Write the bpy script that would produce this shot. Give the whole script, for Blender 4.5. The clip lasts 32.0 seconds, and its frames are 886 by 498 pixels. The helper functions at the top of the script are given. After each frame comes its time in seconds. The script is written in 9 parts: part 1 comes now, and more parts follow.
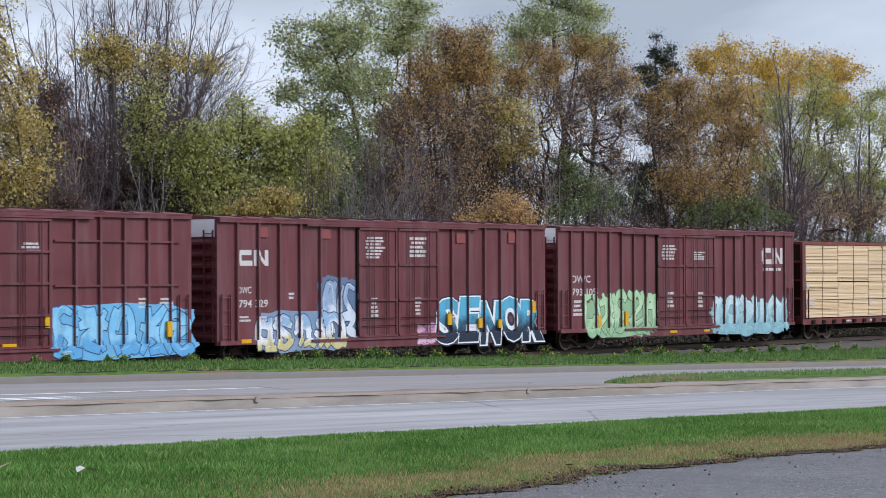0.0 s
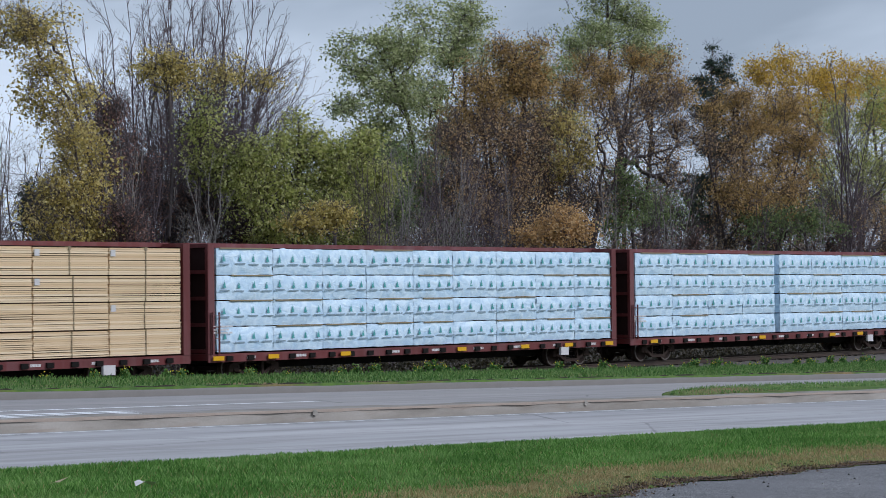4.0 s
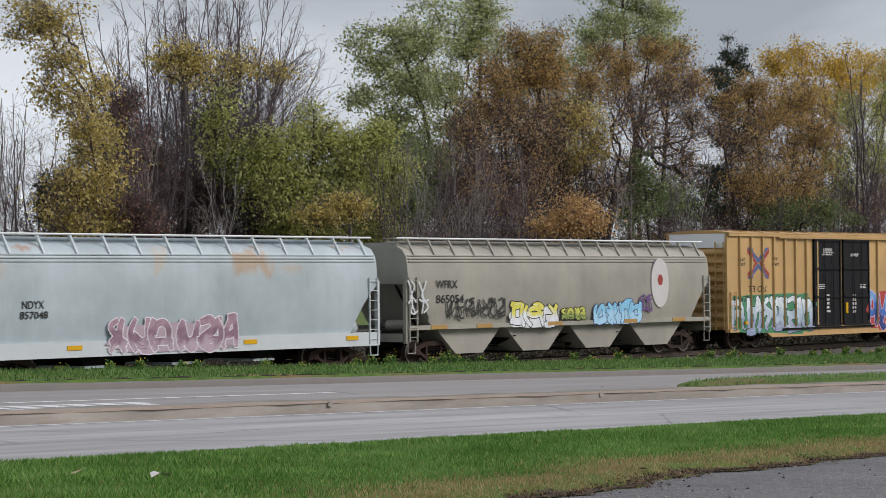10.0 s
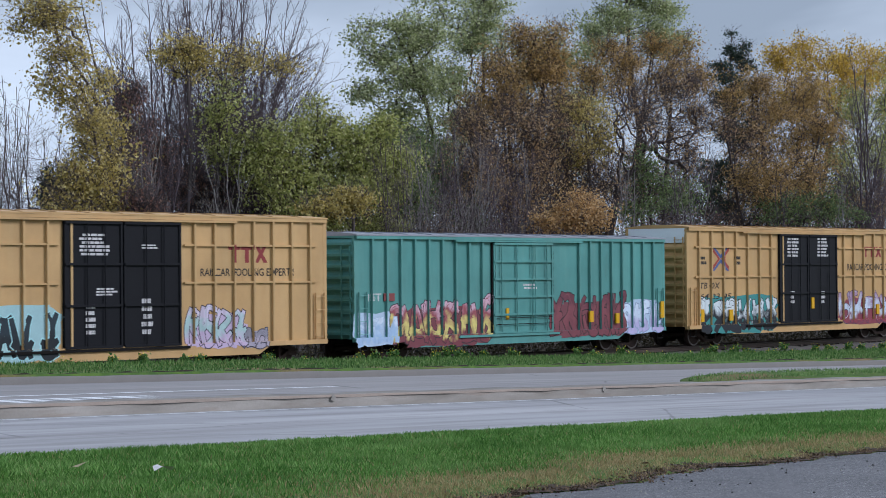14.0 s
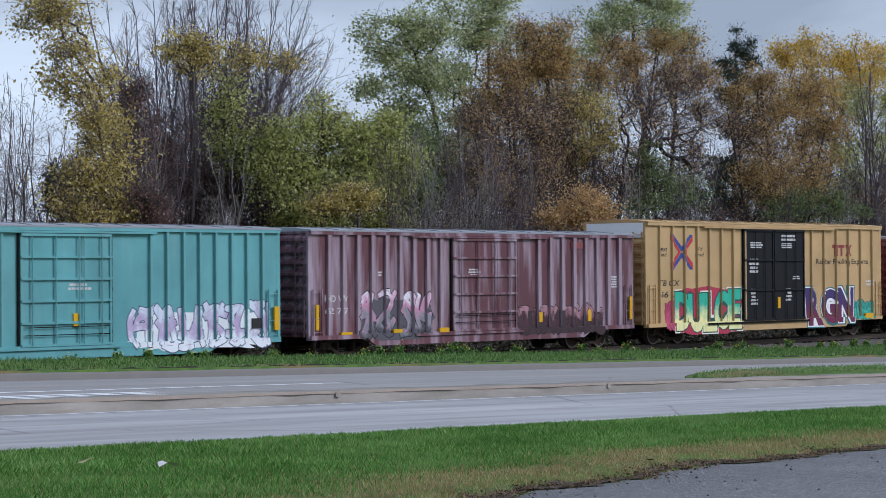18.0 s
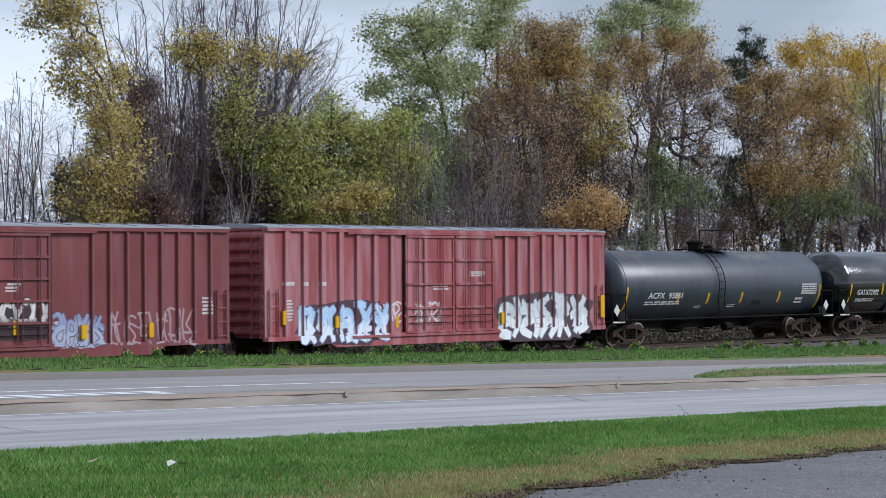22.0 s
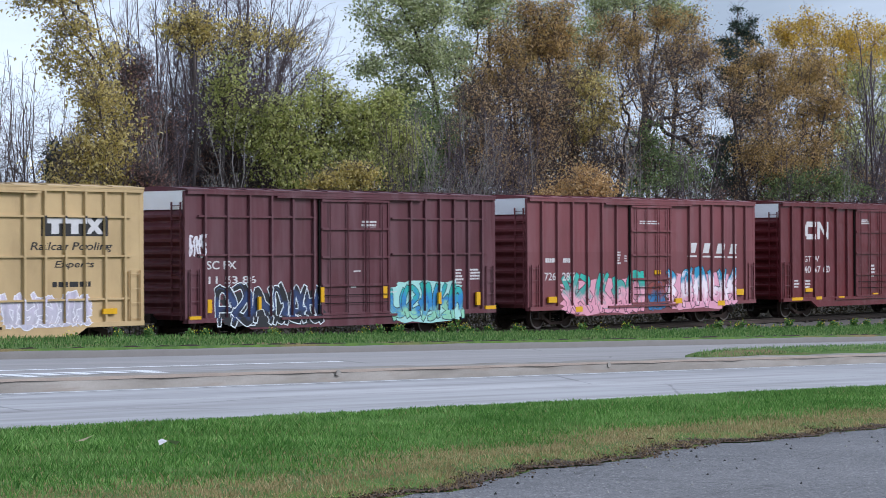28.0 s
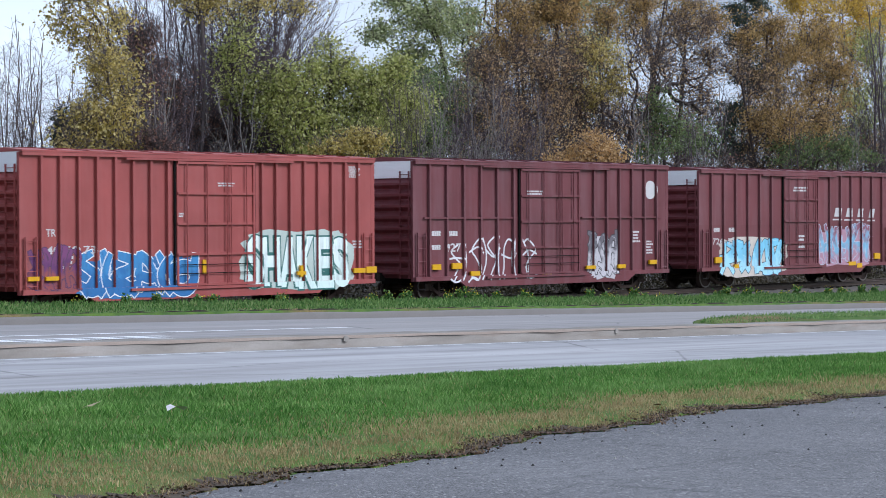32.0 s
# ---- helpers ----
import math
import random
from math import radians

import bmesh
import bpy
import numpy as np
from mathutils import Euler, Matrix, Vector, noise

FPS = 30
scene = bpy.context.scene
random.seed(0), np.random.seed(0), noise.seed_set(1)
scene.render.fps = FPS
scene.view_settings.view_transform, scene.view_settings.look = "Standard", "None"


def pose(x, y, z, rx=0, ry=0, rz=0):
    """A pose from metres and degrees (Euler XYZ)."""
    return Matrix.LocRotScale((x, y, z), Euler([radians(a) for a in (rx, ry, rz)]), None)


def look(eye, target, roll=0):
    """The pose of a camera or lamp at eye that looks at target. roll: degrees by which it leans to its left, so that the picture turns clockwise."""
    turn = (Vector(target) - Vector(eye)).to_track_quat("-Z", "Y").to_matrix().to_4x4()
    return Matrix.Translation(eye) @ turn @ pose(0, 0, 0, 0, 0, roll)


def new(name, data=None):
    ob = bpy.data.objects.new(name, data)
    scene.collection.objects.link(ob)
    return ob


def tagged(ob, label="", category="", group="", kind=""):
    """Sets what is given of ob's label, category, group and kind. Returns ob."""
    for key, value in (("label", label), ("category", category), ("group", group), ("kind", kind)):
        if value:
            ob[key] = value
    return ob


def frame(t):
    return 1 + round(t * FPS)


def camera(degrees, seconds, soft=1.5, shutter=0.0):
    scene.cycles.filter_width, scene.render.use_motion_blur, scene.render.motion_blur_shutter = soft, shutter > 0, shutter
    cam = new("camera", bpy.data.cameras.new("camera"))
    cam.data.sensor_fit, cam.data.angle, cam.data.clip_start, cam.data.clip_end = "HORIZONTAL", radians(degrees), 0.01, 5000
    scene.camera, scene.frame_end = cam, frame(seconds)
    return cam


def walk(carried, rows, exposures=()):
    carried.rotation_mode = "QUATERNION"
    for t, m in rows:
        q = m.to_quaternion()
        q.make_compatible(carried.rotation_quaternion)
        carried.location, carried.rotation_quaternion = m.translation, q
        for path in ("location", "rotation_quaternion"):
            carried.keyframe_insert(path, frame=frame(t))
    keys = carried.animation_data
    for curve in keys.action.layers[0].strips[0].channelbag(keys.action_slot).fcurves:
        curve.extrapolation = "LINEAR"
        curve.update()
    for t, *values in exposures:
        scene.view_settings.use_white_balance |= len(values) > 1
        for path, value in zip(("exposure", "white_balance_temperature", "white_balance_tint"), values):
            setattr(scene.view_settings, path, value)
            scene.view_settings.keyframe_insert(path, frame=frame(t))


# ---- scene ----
# One long freight train rolls past behind a divided road, seen from a parked spot
# beside it through a long lens. x runs along the track (away from the camera to the
# right), y across it, z = 0 is the top of the rail.
EYE = 2.913
cam = camera(20.73, 32.0, soft=0.75, shutter=0.1)
# (seconds, yaw, pitch, roll) in degrees: the camera stands in one place and only turns
TURNS = [
    (0, -52.541, 0.692, -0.255), (0.5, -52.497, 0.678, -0.276), (1, -52.455, 0.681, -0.308),
    (1.5, -52.426, 0.647, -0.344), (2, -52.243, 0.752, -0.38), (2.5, -51.954, 0.861, -0.409),
    (3, -51.716, 0.943, -0.459), (3.5, -51.471, 0.984, -0.496), (4, -51.206, 1.005, -0.547),
    (4.5, -50.966, 1.0, -0.571), (6.5, -50.555, 0.98, -0.592), (7, -50.594, 0.94, -0.614),
    (7.5, -50.624, 0.933, -0.626), (8, -50.672, 0.916, -0.631), (8.5, -50.744, 0.868, -0.629),
    (9, -50.79, 0.833, -0.595), (9.5, -50.813, 0.802, -0.585), (10, -50.846, 0.801, -0.571),
    (10.5, -50.88, 0.791, -0.549), (11, -50.921, 0.752, -0.527), (11.5, -50.937, 0.748, -0.496),
    (12, -50.854, 0.724, -0.481), (12.5, -50.756, 0.718, -0.479), (13, -50.74, 0.691, -0.458),
    (13.5, -50.756, 0.67, -0.446), (14, -50.768, 0.668, -0.433), (14.5, -50.79, 0.665, -0.42),
    (16.5, -50.619, 0.638, -0.415), (17, -50.496, 0.657, -0.41), (17.5, -50.594, 0.622, -0.4),
    (18, -50.653, 0.583, -0.396), (18.5, -50.522, 0.548, -0.383), (19, -50.363, 0.516, -0.384),
    (19.5, -50.543, 0.524, -0.393), (20, -50.606, 0.506, -0.389), (20.5, -50.486, 0.514, -0.387),
    (21, -50.402, 0.526, -0.384), (21.5, -50.428, 0.528, -0.376), (22, -50.441, 0.571, -0.377),
    (22.5, -50.4, 0.577, -0.381), (23, -50.41, 0.584, -0.368), (23.5, -50.457, 0.543, -0.368),
    (24, -50.492, 0.52, -0.361), (24.5, -50.469, 0.504, -0.347), (26.5, -50.413, 0.398, -0.354),
    (27, -50.462, 0.347, -0.344), (27.5, -50.548, 0.241, -0.316), (28, -50.638, 0.082, -0.308),
    (28.5, -50.645, -0.061, -0.291), (29, -50.562, -0.198, -0.277), (29.5, -50.482, -0.345, -0.271),
    (30, -50.447, -0.45, -0.25), (30.5, -50.47, -0.588, -0.243), (31, -50.488, -0.672, -0.247),
    (31.5, -50.486, -0.708, -0.246), (32, -50.451, -0.72, -0.247),
]

walk(cam, [(t, pose(0, 0, EYE, 90 + pitch, 0, yaw) @ pose(0, 0, 0, 0, 0, roll))
           for t, yaw, pitch, roll in TURNS],
     exposures=[(0.0, 0.37, 6550, 14), (2.5, 0.14, 6250, 12), (4.0, 0.04, 6250, 11), (7.0, 0.05, 7750, 11), (8.5, 0.05, 7350, 11), (10.0, 0.08, 7300, 13), (11.0, 0.10, 7200, 14),
                (12.0, 0.08, 6450, 13), (14.0, 0.06, 6100, 12), (17.0, 0.08, 6100, 12), (20.0, 0.10, 6250, 12), (23.0, 0.36, 6500, 12), (26.0, 0.36, 6600, 13),
                (28.0, 0.43, 6150, 12), (32.0, 0.46, 6100, 12)])

# ---- light: an overcast afternoon with broken grey cloud ----
world = bpy.data.worlds.new("overcast")
scene.world = world
world.use_nodes = True
wt = world.node_tree
wt.nodes.clear()


def wn(kind, **kw):
    n = wt.nodes.new(kind)
    for k, v in kw.items():
        n.inputs[k].default_value = v
    return n


w_out = wn("ShaderNodeOutputWorld")
w_bg = wn("ShaderNodeBackground", Strength=0.10)
w_sky = wn("ShaderNodeTexSky")
w_sky.sky_type = "NISHITA"
w_sky.sun_disc = False
w_sky.sun_elevation = radians(38)
w_sky.sun_rotation = radians(138)
w_sky.dust_density = 2.0
w_co = wn("ShaderNodeTexCoord")
w_map = wn("ShaderNodeMapping")
w_map.inputs["Scale"].default_value = (1.0, 1.0, 3.2)
w_map.inputs["Location"].default_value = (0.3, 0.2, 0.55)
w_noise = wn("ShaderNodeTexNoise", Scale=2.3, Detail=6.0, Roughness=0.55, Distortion=0.3)
w_ramp = wn("ShaderNodeValToRGB")
w_ramp.color_ramp.elements[0].position = 0.31
w_ramp.color_ramp.elements[0].color = (3.2, 3.85, 4.8, 1)
w_ramp.color_ramp.elements[1].position = 0.62
w_ramp.color_ramp.elements[1].color = (7.8, 8.9, 10.5, 1)
w_mix = wn("ShaderNodeMixRGB", Fac=0.9)
wt.links.new(w_co.outputs["Generated"], w_map.inputs["Vector"])
wt.links.new(w_map.outputs["Vector"], w_noise.inputs["Vector"])
# the cloud thins and brightens towards the horizon
w_sep = wn("ShaderNodeSeparateXYZ")
wt.links.new(w_co.outputs["Generated"], w_sep.inputs["Vector"])
w_low = wn("ShaderNodeMapRange")
for w_key, w_val in (("From Min", 0.0), ("From Max", 0.11), ("To Min", 0.13), ("To Max", -0.09)):
    w_low.inputs[w_key].default_value = w_val
w_sum = wn("ShaderNodeMath")
wt.links.new(w_sep.outputs["Z"], w_low.inputs["Value"])
wt.links.new(w_low.outputs["Result"], w_sum.inputs[0])
wt.links.new(w_noise.outputs["Fac"], w_sum.inputs[1])
wt.links.new(w_sum.outputs["Value"], w_ramp.inputs["Fac"])
wt.links.new(w_sky.outputs["Color"], w_mix.inputs["Color1"])
wt.links.new(w_ramp.outputs["Color"], w_mix.inputs["Color2"])
wt.links.new(w_mix.outputs["Color"], w_bg.inputs["Color"])
wt.links.new(w_bg.outputs["Background"], w_out.inputs["Surface"])

sun_data = bpy.data.lights.new("sun", "SUN")
sun_data.energy, sun_data.angle, sun_data.color = 2.4, radians(20), (0.96, 0.965, 1.03)
sun = new("sun", sun_data)
sun.matrix_basis = look((0, 0, 0), (-0.55, 0.62, -0.56))

# ---- materials ----
def srgb(h):
    """Linear colour from a hex string."""
    c = [int(h[i:i + 2], 16) / 255 for i in (0, 2, 4)]
    return tuple(v / 12.92 if v <= 0.04045 else ((v + 0.055) / 1.055) ** 2.4 for v in c) + (1.0,)


class Mat:
    """A node material under construction."""

    def __init__(self, name, rough=0.6, metal=0.0, spec=0.4):
        self.m = bpy.data.materials.new(name)
        self.m.use_nodes = True
        self.t = self.m.node_tree
        self.b = self.t.nodes["Principled BSDF"]
        self.b.inputs["Roughness"].default_value = rough
        self.b.inputs["Metallic"].default_value = metal
        self.b.inputs["Specular IOR Level"].default_value = spec
        self.co = self.t.nodes.new("ShaderNodeTexCoord").outputs["Object"]

    def n(self, kind, **kw):
        n = self.t.nodes.new(kind)
        for k, v in kw.items():
            self.put(n.inputs[k.replace("_", " ")], v)
        return n

    def put(self, sock, v):
        if isinstance(v, bpy.types.NodeSocket):
            self.t.links.new(v, sock)
        else:
            sock.default_value = v

    def scaled(self, sx, sy, sz, off=(0, 0, 0), co=None):
        n = self.n("ShaderNodeMapping", Scale=(sx, sy, sz), Location=off)
        self.put(n.inputs["Vector"], co or self.co)
        return n.outputs["Vector"]

    def noise(self, vec, scale=1.0, detail=4.0, rough=0.55, distort=0.0):
        return self.n("ShaderNodeTexNoise", Vector=vec, Scale=scale, Detail=detail, Roughness=rough,
                      Distortion=distort).outputs["Fac"]

    def ramp(self, fac, lo, hi, c0=(0, 0, 0, 1), c1=(1, 1, 1, 1)):
        n = self.n("ShaderNodeValToRGB", Fac=fac)
        e = n.color_ramp.elements
        e[0].position, e[0].color, e[1].position, e[1].color = lo, c0, hi, c1
        return n.outputs["Color"]

    def mix(self, fac, a, b, kind="MIX"):
        n = self.n("ShaderNodeMixRGB", Fac=fac, Color1=a, Color2=b)
        n.blend_type = kind
        return n.outputs["Color"]

    def math(self, op, a, b=0.0, c=0.0, clamp=False):
        n = self.t.nodes.new("ShaderNodeMath")
        n.operation, n.use_clamp = op, clamp
        for s, v in zip(n.inputs, (a, b, c)):
            self.put(s, v)
        return n.outputs[0]

    def bump(self, height, strength=0.3, dist=0.02):
        n = self.n("ShaderNodeBump", Height=height, Strength=strength, Distance=dist)
        self.t.links.new(n.outputs["Normal"], self.b.inputs["Normal"])

    def done(self, colour, rough=None):
        self.put(self.b.inputs["Base Color"], colour)
        if rough is not None:
            self.put(self.b.inputs["Roughness"], rough)
        return self.m


def plain(name, hexcol, rough=0.6, metal=0.0, vary=0.25, scale=3.0, spec=0.4):
    """A surface of one colour with grain and soft patches."""
    m = Mat(name, rough, metal, spec)
    c = srgb(hexcol)
    dark = tuple(v * (1 - vary) for v in c[:3]) + (1,)
    light = tuple(min(1, v * (1 + vary * 0.6)) for v in c[:3]) + (1,)
    big = m.noise(m.co, scale, 5)
    fine = m.noise(m.co, scale * 14, 3)
    col = m.mix(m.math("MULTIPLY_ADD", fine, 0.4, m.math("MULTIPLY", big, 0.6)), dark, light)
    m.bump(fine, 0.15, 0.01)
    return m.done(col)



# ---- mesh tools ----
class MB:
    """Collects vertices and faces of one mesh."""

    def __init__(self):
        self.v, self.f = [], []

    def face(self, *pts):
        k = len(self.v)
        self.v += pts
        self.f.append(tuple(range(k, k + len(pts))))
        return self

    def box(self, x0, x1, y0, y1, z0, z1):
        k = len(self.v)
        self.v += [(x0, y0, z0), (x1, y0, z0), (x1, y1, z0), (x0, y1, z0),
                   (x0, y0, z1), (x1, y0, z1), (x1, y1, z1), (x0, y1, z1)]
        for q in ((0, 3, 2, 1), (4, 5, 6, 7), (0, 1, 5, 4), (1, 2, 6, 5), (2, 3, 7, 6), (3, 0, 4, 7)):
            self.f.append(tuple(k + i for i in q))
        return self

    def prism(self, pts, axis, a, b):
        """Extrude a 2D outline along an axis ('x', 'y' or 'z') from a to b."""
        k, n = len(self.v), len(pts)
        for s in (a, b):
            for p, q in pts:
                self.v.append({"x": (s, p, q), "y": (p, s, q), "z": (p, q, s)}[axis])
        self.f.append(tuple(k + i for i in reversed(range(n))))
        self.f.append(tuple(k + n + i for i in range(n)))
        for i in range(n):
            j = (i + 1) % n
            self.f.append((k + i, k + j, k + n + j, k + n + i))
        return self

    def tube(self, p, q, r0, r1=None, n=6, caps=True):
        """A tapered round bar from p to q."""
        r1 = r0 if r1 is None else r1
        p, q = Vector(p), Vector(q)
        d = (q - p).normalized()
        a = d.cross(Vector((0, 0, 1)) if abs(d.z) < 0.9 else Vector((1, 0, 0))).normalized()
        b = d.cross(a)
        k = len(self.v)
        for c, r in ((p, r0), (q, r1)):
            for i in range(n):
                t = 2 * math.pi * i / n
                self.v.append(tuple(c + (a * math.cos(t) + b * math.sin(t)) * r))
        for i in range(n):
            j = (i + 1) % n
            self.f.append((k + i, k + j, k + n + j, k + n + i))
        if caps:
            self.f.append(tuple(k + i for i in reversed(range(n))))
            self.f.append(tuple(k + n + i for i in range(n)))
        return self

    def lathe(self, prof, axis, n=24, at=(0, 0, 0), caps=True):
        """Turn a profile [(position, radius)] round an axis through at."""
        k = len(self.v)
        for s, r in prof:
            for i in range(n):
                t = 2 * math.pi * i / n
                c, d = r * math.cos(t), r * math.sin(t)
                p = {"x": (s, c, d), "y": (c, s, d), "z": (c, d, s)}[axis]
                self.v.append(tuple(p[j] + at[j] for j in range(3)))
        for a in range(len(prof) - 1):
            for i in range(n):
                j = (i + 1) % n
                self.f.append((k + a * n + i, k + a * n + j, k + (a + 1) * n + j, k + (a + 1) * n + i))
        if caps:
            self.f.append(tuple(k + i for i in reversed(range(n))))
            self.f.append(tuple(k + (len(prof) - 1) * n + i for i in range(n)))
        return self

    def sweep(self, pts, r, n=6):
        for p, q in zip(pts, pts[1:]):
            self.tube(p, q, r, r, n)
        return self

    def mesh(self, name, smooth=False, fix=True):
        me = bpy.data.meshes.new(name)
        me.from_pydata(self.v, [], self.f)
        if fix and len(self.f) < 20000:
            bm = bmesh.new()
            bm.from_mesh(me)
            bmesh.ops.recalc_face_normals(bm, faces=bm.faces)
            bm.to_mesh(me)
            bm.free()
        if smooth:
            me.polygons.foreach_set("use_smooth", [True] * len(me.polygons))
            me.set_sharp_from_angle(angle=radians(40))
        me.update()
        return me


def part(name, mb, material, parent=None, label="", smooth=False):
    """Link a mesh as one object under a thing or a part."""
    ob = new(name, mb.mesh(name, smooth) if isinstance(mb, MB) else mb)
    if not ob.data.materials:
        ob.data.materials.append(material)
    ob.parent = parent
    if label:
        ob["label"] = label
    return ob


def thing(name, m, label, category, group="", kind=""):
    """An Empty that carries the parts of a thing."""
    ob = new(name)
    ob.empty_display_size = 0.3
    ob.matrix_basis = m
    return tagged(ob, label, category, group, kind)


def arrays(name, v, f, material, smooth=False):
    """A mesh from numpy arrays of vertices and faces (all of one size)."""
    me = bpy.data.meshes.new(name)
    v, f = np.asarray(v, "f4"), np.asarray(f, "i4")
    me.vertices.add(len(v))
    me.vertices.foreach_set("co", v.ravel())
    n = f.shape[1]
    me.loops.add(f.size)
    me.loops.foreach_set("vertex_index", f.ravel())
    me.polygons.add(len(f))
    me.polygons.foreach_set("loop_start", np.arange(0, f.size, n, dtype="i4"))
    if smooth:
        me.polygons.foreach_set("use_smooth", np.ones(len(f), bool))
    me.update(calc_edges=True)
    me.materials.append(material)
    return me

# ---- the lie of the land ----
def soft_ramp(x, a, b):
    """x held between a and b with rounded ends."""
    k = 6.0
    lo = k * np.logaddexp(0, (np.asarray(x, float) - a) / k)
    return a + lo - k * np.logaddexp(0, (a + lo - b) / k)


def land(x):
    """Height of the road's plane: it falls gently along the track."""
    return 1.04 - 0.0215 * (soft_ramp(x, -60.0, 88.0) - 27.0)


def step(v, a, b):
    t = np.clip((v - a) / (b - a), 0, 1)
    return t * t * (3 - 2 * t)


def lot_edge(x):
    """y of the ragged edge between the asphalt lot and the verge."""
    x = np.asarray(x, float)
    e = 9.5 + 2.25 * step(x, 7.5, 20.0) + 0.05 * (x - 20) * (x > 20)
    return e + 0.10 * np.sin(x * 1.9) + 0.06 * np.sin(x * 5.3 + 1) + 0.03 * np.sin(x * 13.7)


NEAR, MED0, MED1, FAR, BERM = 16.7, 23.3, 24.25, 38.0, 49.5


def fall(y):
    """How far the far carriageway and its verge drop away across the road."""
    return 0.13 * np.clip((np.asarray(y, float) - MED1) / (FAR - MED1), 0, 1) + 0.09 * step(y, FAR, BERM)


BED = -0.75


def ground_z(x, y):
    z = land(x)
    z = z + 0.05 * step(y, lot_edge(x), lot_edge(x) + 0.5) - 0.22 * step(-y, -lot_edge(x) - 0.02, -lot_edge(x) + 0.25)
    z = z - 0.25 * step(y, NEAR - 0.02, NEAR + 0.1) + 0.40 * step(y, FAR - 0.1, FAR + 0.16)
    z = z - fall(y)
    z = z + (BED - z) * step(y, BERM, 53.0)
    return z


def mat_ground():
    m = Mat("earth_and_turf", 0.9, 0, 0.2)
    big = m.noise(m.co, 0.35, 5)
    mid = m.noise(m.co, 2.6, 5)
    fine = m.noise(m.co, 38, 3)
    turf = m.mix(m.ramp(mid, 0.35, 0.65), srgb("3f5a28"), srgb("57702f"))
    dry = m.mix(m.ramp(fine, 0.3, 0.7), srgb("5f4f35"), srgb("877350"))
    col = m.mix(m.ramp(big, 0.5, 0.66), turf, dry)
    m.bump(fine, 0.5, 0.03)
    return m.done(col)


def mat_concrete(name, low, high):
    m = Mat(name, 0.82, 0, 0.3)
    big = m.noise(m.scaled(0.06, 0.5, 1), 1.0, 4)
    lane = m.noise(m.scaled(0.015, 1.1, 1), 1.0, 2)
    fine = m.noise(m.co, 55, 3)
    col = m.mix(m.ramp(big, 0.3, 0.7), srgb(low), srgb(high))
    col = m.mix(m.math("MULTIPLY", m.ramp(lane, 0.42, 0.6), 0.35), col, srgb("858487"))
    col = m.mix(m.math("MULTIPLY", fine, 0.25), col, srgb("6c6c6e"))
    crack = m.n("ShaderNodeTexVoronoi", Vector=m.scaled(0.11, 0.32, 1), Scale=1.0)
    crack.feature = "DISTANCE_TO_EDGE"
    wob = m.math("MULTIPLY_ADD", m.noise(m.co, 1.4, 5), 0.02, crack.outputs["Distance"])
    thin = m.math("MULTIPLY", m.ramp(wob, 0.0105, 0.014, (1, 1, 1, 1), (0, 0, 0, 1)), 0.65)
    col = m.mix(thin, col, srgb("4c4b4c"))
    stain = m.noise(m.scaled(0.25, 2.2, 1), 1.0, 5)
    col = m.mix(m.math("MULTIPLY", m.ramp(stain, 0.45, 0.66), 0.55), col, srgb("7c7877"))
    m.bump(fine, 0.2, 0.006)
    return m.done(col)


def mat_asphalt():
    m = Mat("lot_asphalt", 0.92, 0, 0.15)
    big = m.noise(m.co, 0.5, 5)
    fine = m.noise(m.co, 60, 4, 0.7)
    stone = m.n("ShaderNodeTexVoronoi", Vector=m.co, Scale=20.0)
    col = m.mix(m.ramp(big, 0.3, 0.7), srgb("5c5a58"), srgb("737170"))
    col = m.mix(m.math("MULTIPLY", m.ramp(fine, 0.4, 0.7), 0.6), col, srgb("8c8e94"))
    clump = m.noise(m.co, 9, 3)
    col = m.mix(m.math("MULTIPLY", m.ramp(clump, 0.42, 0.6), 0.35), col, srgb("4a4a4b"))
    col = m.mix(m.ramp(stone.outputs["Distance"], 0.14, 0.26), srgb("a9a8a4"), col)
    pits = m.n("ShaderNodeTexVoronoi", Vector=m.scaled(1, 1, 1, (3.7, 1.3, 0)), Scale=34.0)
    col = m.mix(m.ramp(pits.outputs["Distance"], 0.14, 0.3), srgb("242426"), col)
    grit = m.noise(m.co, 130, 2, 0.8)
    col = m.mix(m.math("MULTIPLY", m.ramp(grit, 0.52, 0.62), 0.55), col, srgb("a4a5aa"))
    col = m.mix(m.math("MULTIPLY", m.ramp(grit, 0.38, 0.48, (1, 1, 1, 1), (0, 0, 0, 1)), 0.55), col, srgb("38393c"))
    crack = m.n("ShaderNodeTexVoronoi", Vector=m.scaled(0.35, 0.5, 1), Scale=1.0)
    crack.feature = "DISTANCE_TO_EDGE"
    wob = m.math("MULTIPLY_ADD", m.noise(m.co, 3.0, 5), 0.05, crack.outputs["Distance"])
    col = m.mix(m.math("MULTIPLY", m.ramp(wob, 0.026, 0.034, (1, 1, 1, 1), (0, 0, 0, 1)), 0.3), col, srgb("303134"))
    m.bump(fine, 0.5, 0.012)
    return m.done(col)


M_GROUND, M_ROAD, M_LOT = mat_ground(), mat_concrete("pale_road_concrete", "9a9a9b", "b4b3b4"), mat_asphalt()
M_ROAD_FAR = mat_concrete("brownish_road_concrete", "8c8886", "a4a09e")


